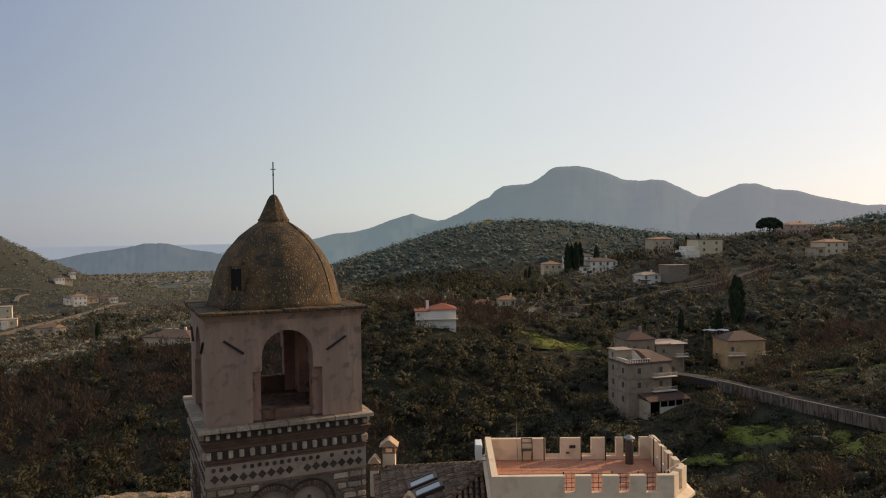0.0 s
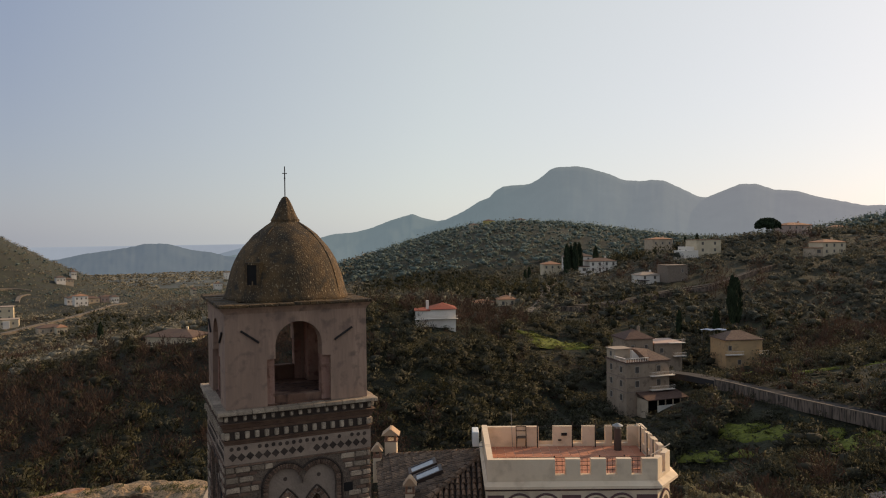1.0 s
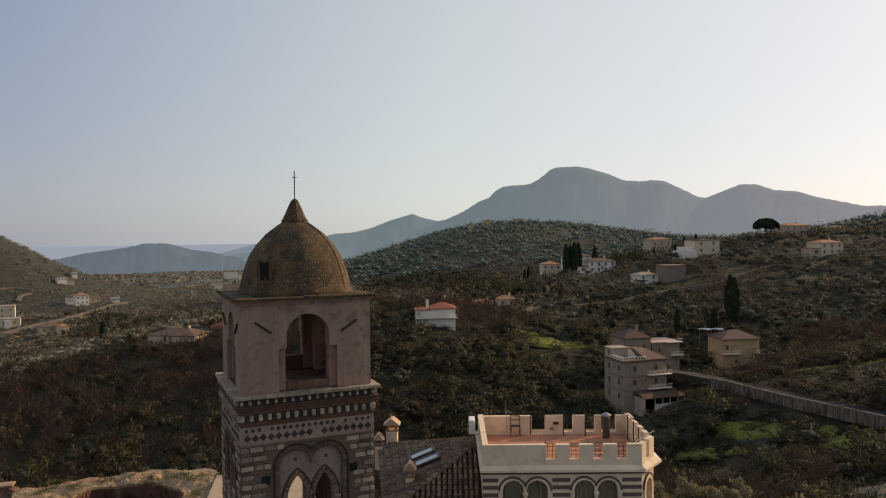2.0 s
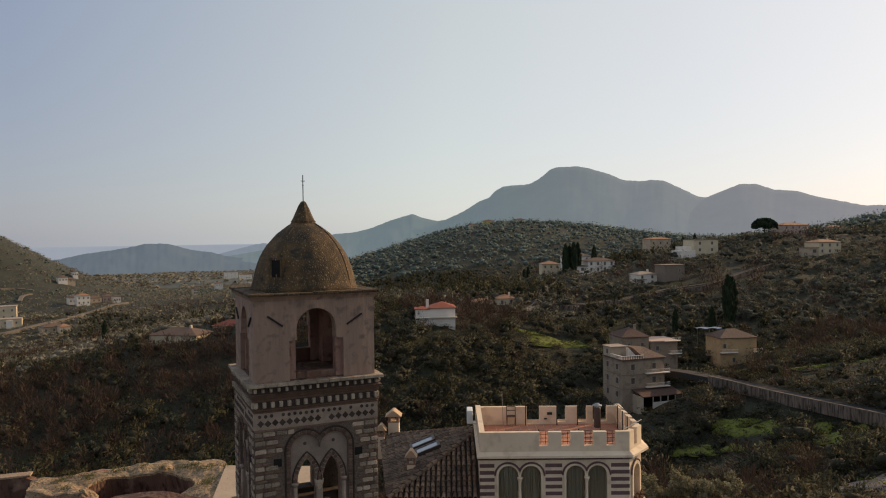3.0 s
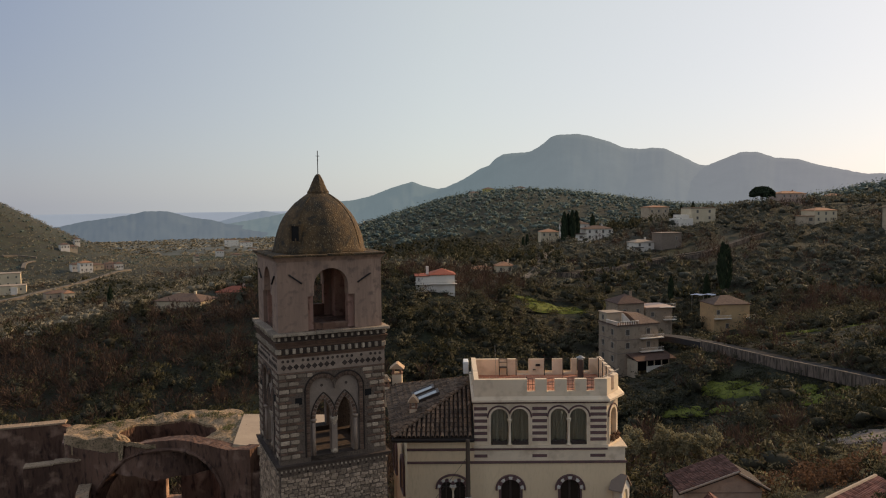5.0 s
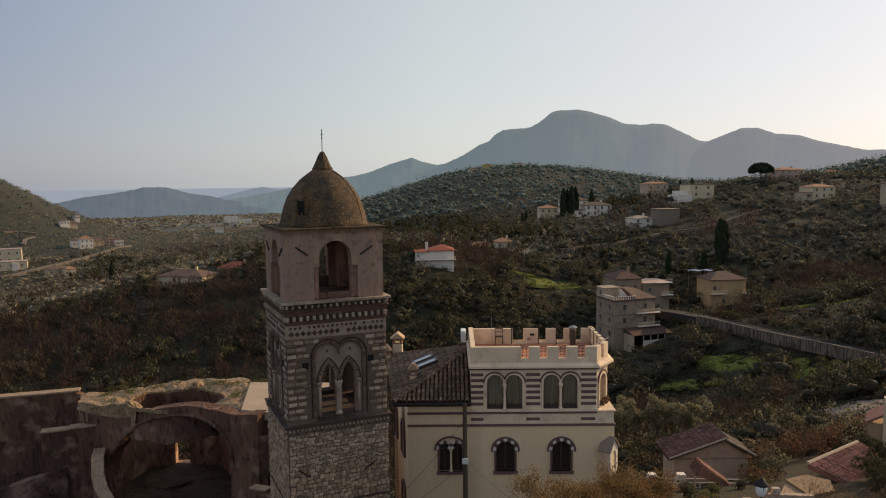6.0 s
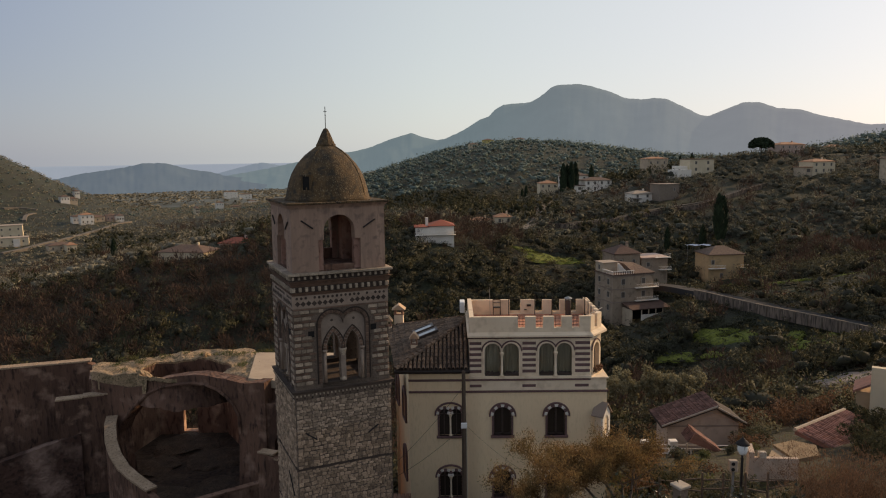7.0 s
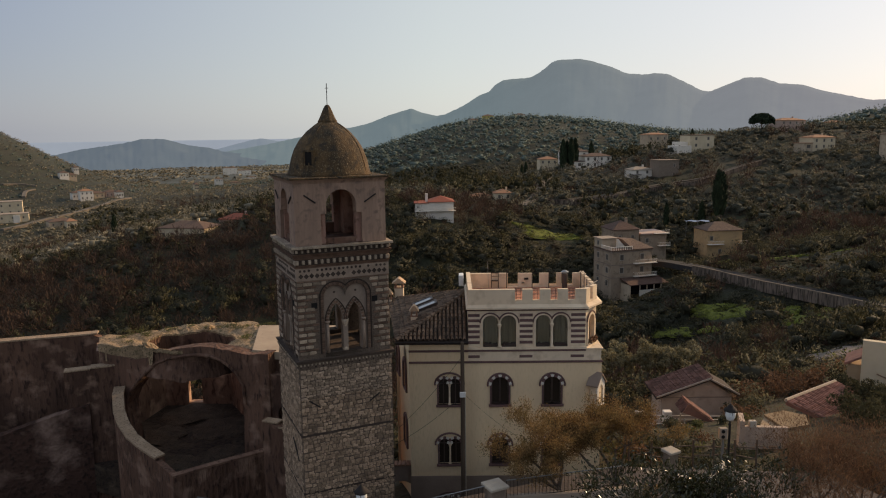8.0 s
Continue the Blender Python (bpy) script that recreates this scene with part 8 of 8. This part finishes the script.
# ---- village foreground ----
def terrace_ground():
    """The village shelf that carries the street and gardens."""
    b = prism(bmesh.new(), [(-12, -30), (24, -30), (26, 10), (20, 22), (9, 23), (3, 20.5), (-4, 18), (-12, 20)], 0.0, 4.7)
    return tagged(part("pavement", b, M["paving"]), "stone-paved street terrace of the village", "pavement", kind="structure")


terrace_ground()


def street_lamp(x, y, z0, top):
    t = thing("street_lamp", pose(x, y, z0), "black cast-iron street lamp with a white glass lantern", "street lamp", "street lamps")
    h = top - z0
    bm = lathe(bmesh.new(), [(0.16, 0), (0.16, 0.25), (0.09, 0.35), (0.06, 0.6), (0.05, h - 0.95), (0.07, h - 0.9), (0.04, h - 0.85), (0.05, h - 0.72)], 12)
    part("post", bm, M["metal_dark"], t, smooth=True)
    part("lantern", lathe(bmesh.new(), [(0.06, h - 0.74), (0.14, h - 0.69), (0.19, h - 0.57), (0.21, h - 0.42), (0.20, h - 0.30)], 16), M["lamp_glass"], t, "milky glass lantern", smooth=True)
    part("cap", lathe(bmesh.new(), [(0.20, h - 0.32), (0.27, h - 0.30), (0.27, h - 0.27), (0.18, h - 0.17), (0.11, h - 0.12), (0.10, h - 0.08), (0.04, h - 0.05), (0.03, h)], 12), M["metal_dark"], t, smooth=True)
    bm = bmesh.new()
    for k in range(4):
        a = k * math.pi / 2
        rod(bm, (0.17 * math.cos(a), 0.17 * math.sin(a), h - 0.60), (0.225 * math.cos(a), 0.225 * math.sin(a), h - 0.32), 0.01, n=4)
    part("cage", bm, M["metal_dark"], t)


street_lamp(12.0, 15.2, 4.7, 11.15)
street_lamp(-2.75, 11.4, 4.7, 9.65)


def utility_pole():
    t = thing("utility_pole", pose(1.15, 24.9, -3.0), "tall brown wooden utility pole with a cable conduit", "pole")
    part("shaft", lathe(bmesh.new(), [(0.15, 0), (0.12, 10), (0.10, 13.95), (0.08, 14.0)], 12), M["wood"], t)
    part("conduit", rod(bmesh.new(), (0.16, -0.05, 0), (0.14, -0.05, 11.3), 0.025, n=6), M["pale_plain"], t)
    boxed("bracket", (-0.16, 0.16, -0.2, -0.08, 10.9, 11.2), M["white_metal"], t, bevel=0.02)


utility_pole()


def cable(a, b, sag, name="cable", r=0.012):
    a, b = Vector(a), Vector(b)
    bm = bmesh.new()
    pts = [a.lerp(b, k / 12) - Vector((0, 0, sag * 4 * (k / 12) * (1 - k / 12))) for k in range(13)]
    for p, q in zip(pts, pts[1:]):
        rod(bm, p, q, r, n=4)
    return tagged(part(name, bm, M["metal_dark"]), "thin black overhead cable from the pole", "cable")


cable((1.15, 24.85, 10.2), (-3.2, 20.6, 6.9), 0.3)
cable((1.15, 24.85, 8.0), (-3.2, 20.6, 6.6), 0.3)
cable((1.3, 24.8, 8.0), (5.2, 18.0, 7.6), 0.3, r=0.008)


def railing_fence(pts, z, h, label, pitch=0.16):
    t = thing("fence", pose(0, 0, z), label, "fence")
    for (ax, ay, az), (bx, by, bz) in zip(pts, pts[1:]):
        a, b = Vector((ax, ay, az)), Vector((bx, by, bz))
        n = max(2, int((b - a).length / pitch))
        part("rail", rod(bmesh.new(), a + Vector((0, 0, h)), b + Vector((0, 0, h)), 0.025, n=5), M["metal_grey"], t)
        part("rail", rod(bmesh.new(), a + Vector((0, 0, 0.12)), b + Vector((0, 0, 0.12)), 0.02, n=5), M["metal_dark"], t)
        for k in range(n + 1):
            p = a.lerp(b, k / n)
            part("bar", rod(bmesh.new(), p, p + Vector((0, 0, h)), 0.011, n=4), M["metal_dark"], t)
        boxed("kerb", (-(b - a).length / 2, (b - a).length / 2, -0.15, 0.15, -0.35, 0.06), M["concrete_pale"], t, m=Matrix.Translation((a + b) / 2) @ Matrix.Rotation(math.atan2(b.y - a.y, b.x - a.x), 4, "Z"))


railing_fence([(-1.2, 15.6, -0.55), (2.0, 16.0, 0.0)], 6.25, 0.95, "iron railing with slim bars on a pale kerb")
railing_fence([(2.9, 16.2, 0.15), (8.5, 16.9, 0.5)], 6.25, 0.95, "iron railing with slim bars on a pale kerb")


def gate_pier(x, y, z0, z1, w):
    t = thing("gate_pier", pose(x, y, z0, 0, 0, 28), "stone gate pier with a flat pale capstone", "gate pier")
    boxed("shaft", (-w, w, -w, w, 0, z1 - z0 - 0.14), M["stone_plain"], t, bevel=0.02)
    boxed("cap", (-w * 1.35, w * 1.35, -w * 1.35, w * 1.35, z1 - z0 - 0.14, z1 - z0), M["pale_plain"], t, bevel=0.03)


gate_pier(2.4, 16.1, 4.7, 7.25, 0.34)
gate_pier(10.5, 18.0, 4.7, 7.9, 0.24)
gate_pier(13.2, 18.8, 4.7, 6.7, 0.2)


def garden_walls():
    t = thing("garden_wall", pose(0, 0, 0), "low white garden wall with a balustrade", "wall")
    boxed("wall", (11.2, 13.4, 19.8, 20.1, 3.5, 5.2), M["concrete_pale"], t, bevel=0.02)
    for k in range(13):
        part("baluster", lathe(bmesh.new(), [(0.05, 5.2), (0.07, 5.35), (0.04, 5.5), (0.05, 5.55)], 6, pose(11.3 + k * 0.165, 19.95, 0)), WW, t)
    boxed("handrail", (11.2, 13.4, 19.82, 20.08, 5.55, 5.63), WW, t, bevel=0.02)
    t = thing("fence", pose(0, 0, 0), "rustic fence of crooked wooden rails", "fence")
    rg = random.Random(8)
    for k in range(7):
        x = 10.2 + k * 1.15
        part("post", rod(bmesh.new(), (x, 24.2, 2.5), (x + rg.uniform(-0.1, 0.1), 24.2, 5.6), 0.06, n=6), M["wood"], t)
        for q in range(2):
            part("rail", rod(bmesh.new(), (x, 24.2, 4.7 + q * 0.5), (x + 1.15, 24.2, 4.7 + q * 0.5 + rg.uniform(-0.25, 0.25)), 0.04, n=6), M["wood"], t)
    t = thing("notice_box", pose(15.14, 24.0, 0), "white cabinet with two dark round vents on a post", "cabinet")
    boxed("case", (-0.22, 0.22, -0.15, 0.15, 5.75, 6.36), M["concrete_pale"], t, bevel=0.03)
    for z in (5.9, 6.2):
        part("vent", lathe(bmesh.new(), [(0.10, 0), (0.09, 0.03)], 12, pose(-0.04, -0.15, z, 90, 0, 0)), M["black"], t)
    boxed("post", (-0.06, 0.06, -0.06, 0.06, 2.5, 5.75), M["metal_grey"], t)


garden_walls()


def garden_slope():
    """Grassy bank behind the gardens."""
    verts, faces = [], []
    n, k = 26, 18
    for j in range(k + 1):
        for i in range(n + 1):
            x, y = 8.5 + 34 * i / n, 20.5 + 36 * j / k
            z = float(land(x, y)) + 0.25 + 0.25 * noise.noise(Vector((x * 0.4, y * 0.4, 0)))
            verts.append((x, y, z))
    for j in range(k):
        for i in range(n):
            a = j * (n + 1) + i
            faces.append((a, a + 1, a + n + 2, a + n + 1))
    tagged(mesh_ob("garden_ground", verts, faces, M["grass_dry"], smooth=True), "dry grass bank with earth below the gardens", "grass", kind="structure")


garden_slope()


def gabled_shed():
    t = thing("shed", pose(21.5, 46, -3.2), "plain cream gabled outbuilding with a brown tiled roof", "outbuilding")
    ax, zl, zr, za = 0.8, 3.05, 3.15, 4.35
    out = [(-3.2, -2.0), (2.7, -2.0), (2.7, zr), (ax, za), (-3.2, zl)]
    part("wall", pierced(bmesh.new(), out, [], 0.0, 3.0), M["wall_shed"], t)
    for nm, p in (("roof_left", ((-3.75, zl - 0.15), (ax, za + 0.2))), ("roof_right", ((ax, za + 0.08), (3.2, zr - 0.05)))):
        (xa, z_a), (xb, z_b) = p
        bm = pierced(bmesh.new(), [(xa, z_a), (xb, z_b), (xb, z_b + 0.14), (xa, z_a + 0.14)], [], -0.4, 3.4)
        rf = part("roof", bm, M["roof_under"], t)
        eave = ((xa, -0.4, z_a + 0.15), (xa, 3.4, z_a + 0.15), (xb, 3.4, z_b + 0.15), (xb, -0.4, z_b + 0.15))
        if nm == "roof_right":
            eave = ((xb, 3.4, z_b + 0.15), (xb, -0.4, z_b + 0.15), (xa, -0.4, z_a + 0.15), (xa, 3.4, z_a + 0.15))
        tiled(rf, [eave[1], eave[0], eave[3], eave[2]] if nm == "roof_left" else list(eave), TILE, M["roof_mauve"] if nm == "roof_left" else M["roof_pinkish"], False, pitch=0.26, course=0.38, seed=5)
        bm = rod(bmesh.new(), (xa, -0.42, z_a + 0.2), (xb, -0.42, z_b + 0.2), 0.09, n=6)
        part("verge", bm, M["concrete_pale"], rf)
    part("ridge", rod(bmesh.new(), (ax, -0.4, za + 0.3), (ax, 3.4, za + 0.3), 0.09, n=8), M["concrete_pale"], t)
    boxed("gable_band", (-3.2, 2.7, -0.04, 0.05, 2.9, 3.0), M["plinth"], t)


TILE = tile_mesh(M["roof_mauve"], 4)
gabled_shed()


def well_canopy():
    t = thing("oven_canopy", pose(19.6, 42, -2.45), "small canopy with a faded red tile roof on posts", "canopy")
    for x in (-0.75, 0.75):
        for y in (-0.5, 0.6):
            part("post", rod(bmesh.new(), (x, y, -1.5), (x, y, 2.1), 0.07, n=6), M["pale_plain"], t)
    roof = part("roof", pierced(bmesh.new(), [(-1.0, 2.75), (1.3, 1.85), (1.3, 2.0), (-0.5, 3.35), (-0.65, 3.35)], [], -0.8, 0.9), M["roof_pinkish"], t, "faded red tile roof")
    tiled(roof, [(1.35, -0.85, 1.98), (1.35, 0.95, 1.98), (-0.55, 0.95, 3.42), (-0.55, -0.85, 3.42)], TILE, M["roof_pinkish"], False, pitch=0.24)
    tiled(roof, [(-1.05, 0.95, 2.72), (-1.05, -0.85, 2.72), (-0.55, -0.85, 3.42), (-0.55, 0.95, 3.42)], TILE, M["roof_mauve"], False, pitch=0.24)


well_canopy()


def white_fence():
    t = thing("fence", pose(0, 0, 0), "white gate piers with a thin white railing", "fence")
    for x in (15.7, 17.9):
        boxed("pier", (x - 0.32, x + 0.32, 42.7, 43.3, -4.5, -0.25), WW, t, bevel=0.03)
    for z in (-1.3, -0.9, -0.6):
        part("rail", rod(bmesh.new(), (16.0, 43, z), (22.4, 43, z - 0.15), 0.035, n=5), WW, t)


white_fence()


def right_cluster():
    t = thing("outbuilding", pose(21.0, 31, 0), "beige walled outbuilding with a flat tan roof", "outbuilding")
    part("wall", prism(bmesh.new(), [(-2.2, -1.0), (0.4, -1.2), (2.2, 2.8), (4.0, 3.4), (4.5, 5.1), (3.3, 5.9), (1.7, 5.2)], -5.0, 1.95), M["wall_tan"], t)
    part("parapet", wall_strip(bmesh.new(), (-2.2, -1.0), (0.4, -1.2), 1.8, 3.85, 0.3), M["wall_shed"], t)
    part("parapet", wall_strip(bmesh.new(), (-2.2, -1.0), (-1.8, 0.4), 1.8, 4.2, 0.3), M["wall_shed"], t)
    boxed("vent_block", (-1.95, -1.5, -1.1, -0.8, 3.85, 4.25), M["pale_plain"], t, bevel=0.03)
    part("roof", prism(bmesh.new(), [(1.7, 5.26), (2.1, 2.75), (4.0, 3.4), (4.6, 5.1), (3.4, 6.0)], 1.95, 2.12), M["roof_tan"], t, "flat tan-coloured roof sheet")
    t = thing("house", pose(28.0, 39, 0), "old house with a red-brown pantile roof", "house")
    A, B, C, D = Vector((-3.0, -1.0, 2.4)), Vector((3.75, 5.0, 1.7)), Vector((6.05, 3.4, 0.85)), Vector((-0.7, -2.6, 1.55))
    bm = bmesh.new()
    v = [bm.verts.new(p) for p in (A, B, C, D)] + [bm.verts.new(p - Vector((0, 0, 0.25))) for p in (A, B, C, D)]
    for f in ((0, 1, 2, 3), (7, 6, 5, 4), (0, 4, 5, 1), (1, 5, 6, 2), (2, 6, 7, 3), (3, 7, 4, 0)):
        bm.faces.new([v[i] for i in f])
    rf = part("roof", bm, M["roof_maroon"], t)
    up = Vector((0, 0, 0.03))
    tiled(rf, [D + up, C + up, B + up, A + up], TILE, M["roof_maroon"], False, pitch=0.34, course=0.46, seed=9)
    part("verge", rod(bmesh.new(), A + Vector((0, 0, 0.1)), B + Vector((0, 0, 0.1)), 0.13, n=6), M["concrete_pale"], rf)
    part("wall", prism(bmesh.new(), [(-0.7, -2.2), (5.6, 3.3), (3.6, 4.7), (-2.7, -0.9)], -5, 0.75), M["wall_tan"], t)
    part("gable_wall", prism(bmesh.new(), [(3.2, 0.4), (4.0, 1.0), (5.0, -1.2), (4.3, -1.8)], -5, 0.2), M["wall_tan"], t)
    t = thing("house", pose(36.05, 48, 0, 0, 0, -31), "cream house wall with a small lean-to roof", "house")
    boxed("wall", (0.0, 8, 0, 0.6, -6, 4.0), WC, t)
    boxed("rear_wall", (0.3, 8, 0.6, 7, -6, 1.9), M["wall_tan"], t)
    boxed("lean_to", (-1.05, 0.0, 0.3, 3, -6, 1.7), M["wall_tan"], t)
    bm = pierced(bmesh.new(), [(-1.3, 1.6), (0.0, 2.35), (0.0, 2.55), (-1.3, 1.8)], [], 0.0, 3.2)
    part("lean_to_roof", bm, M["roof_maroon"], t)
    part("drain_pipe", rod(bmesh.new(), (1.2, -0.06, 1.2), (3.4, -0.06, 0.4), 0.05, n=6), M["terracotta_dull"], t)


right_cluster()


def shrub(x, y, z, r, hgt, material, label, n=1500, seed=1, size=0.11):
    t = thing("shrub", pose(x, y, z), label, "shrub")
    g = np.random.RandomState(seed)
    k = 8
    lob = g.normal(0, 1, (k, 3)) * (r * 0.45, r * 0.45, hgt * 0.16) + (0, 0, hgt * 0.5)
    d = g.normal(0, 1, (n, 3))
    d /= np.linalg.norm(d, axis=1)[:, None]
    w = g.randint(0, k, n)
    c = lob[w] + d * (r * 0.4) * (0.7 + 0.4 * g.rand(n, 1))
    up = g.normal(0, 1, (n, 3)) + d
    up /= np.linalg.norm(up, axis=1)[:, None]
    side = np.cross(up, g.normal(0, 1, (n, 3)))
    side /= np.linalg.norm(side, axis=1)[:, None]
    s = size * g.uniform(0.6, 1.3, (n, 1))
    A, B = up * s, side * s * 0.5
    cr = card_mesh("crown", np.stack([c - A, c + B, c + A, c - B], 1).reshape(-1, 3), material, kind="")
    cr.parent = t
    bm = bmesh.new()
    for i in range(6):
        rod(bm, (0, 0, -0.6), Vector(lob[i]), 0.04, 0.015, n=5)
    part("branching_stem", bm, M["bark"], t)


rgs = random.Random(77)
for i in range(34):
    x, y = rgs.uniform(8.5, 26), rgs.uniform(20.5, 31)
    if 14.3 < x < 16.3 and y < 25 or 18.2 < x and 28 < y:
        continue
    shrub(x, y, float(land(x, y)) + 0.1, rgs.uniform(0.7, 1.3), rgs.uniform(0.9, 1.9), M[rgs.choice(("leaf_twig", "leaf_dark", "leaf_olive"))], "garden bush among dry grass", n=700, seed=500 + i, size=0.08)
for i in range(34):
    x, y = rgs.uniform(3.2, 15.5), rgs.uniform(10.5, 17.5)
    if abs(x - 12.0) < 0.9 and y > 14 or y > 15.2 and x < 9:
        continue
    mt, lb = rgs.choice((("leaf_twig", "brown leafless bush beside the street"), ("leaf_rust", "low bush with rust-brown leaves"), ("leaf_dark", "dark evergreen bush beside the street")))
    shrub(x, y, 4.7, rgs.uniform(0.7, 1.2), rgs.uniform(1.0, 2.0), M[mt], lb, n=900, seed=2500 + i, size=0.07)
for x, y in ((33.0, 44.6), (28.9, 36.4), (28.5, 33.9), (27.9, 31.3), (32.6, 41.9), (32.6, 39.8), (30.5, 35.0), (38.3, 50.1), (37.9, 55.0)):
    shrub(x, y, float(land(x, y)) - 0.2, rgs.uniform(1.1, 1.6), rgs.uniform(2.0, 3.0), M["leaf_dark"], "dense dark green clipped evergreen shrub", seed=int(x * 10), n=1800, size=0.09)
for i in range(46):
    x, y = rgs.uniform(10, 24), rgs.uniform(22, 40)
    if 14.6 < x < 15.7 and y < 25 or 17.8 < x and 29 < y < 38:
        continue
    shrub(x, y, float(land(x, y)) + 0.05, rgs.uniform(0.5, 1.0), rgs.uniform(0.5, 1.1), M[rgs.choice(("weed", "leaf_twig", "leaf_olive", "weed"))], "low weeds and grass tussocks in the garden", n=320, seed=1500 + i, size=0.09)
for i in range(11):
    x = 16.5 + i * 0.95
    shrub(x, 61.5 + rgs.uniform(-1.5, 1.5), -3.4 + rgs.uniform(-0.4, 0.3), 1.2, 3.2, M["leaf_silver"], "silvery feathery broom bush", n=1300, seed=900 + i, size=0.13)
for i in range(110):
    x, y = rgs.uniform(9, 42), rgs.uniform(50, 76)
    if 17 < x < 26 and y < 56 or 15 < x < 28 and 56 < y < 62:
        continue
    mt, lb = rgs.choice((("leaf_twig", "bare brown bramble bush"), ("leaf_olive", "grey-green bush on the bank"), ("leaf_twig", "tangle of bare brown scrub"), ("leaf_silver", "silvery feathery broom bush")))
    shrub(x, y, float(land(x, y)) - 0.2, rgs.uniform(1.4, 2.4), rgs.uniform(2.0, 3.8), M[mt], lb, n=560, seed=100 + i, size=0.14)
for i in range(16):
    x, y = rgs.uniform(22.5, 28.0), rgs.uniform(40.5, 49)
    if x > 25.2 and y < 44 or x < 24.4 and y > 44.5:
        continue
    shrub(x, y, float(land(x, y)), rgs.uniform(0.8, 1.3), rgs.uniform(1.0, 1.9), M[rgs.choice(("leaf_twig", "leaf_dark", "leaf_olive"))], "rough bush behind the outbuildings", n=500, seed=1700 + i, size=0.1)
for i in range(16):
    x, y = rgs.uniform(9.5, 20), rgs.uniform(34, 44)
    if x > 15.5 and y > 40:
        continue
    shrub(x, y, float(land(x, y)), rgs.uniform(0.8, 1.4), rgs.uniform(1.2, 2.0), M[rgs.choice(("leaf_twig", "leaf_olive"))], "low scrub bush below the house", n=600, seed=300 + i)
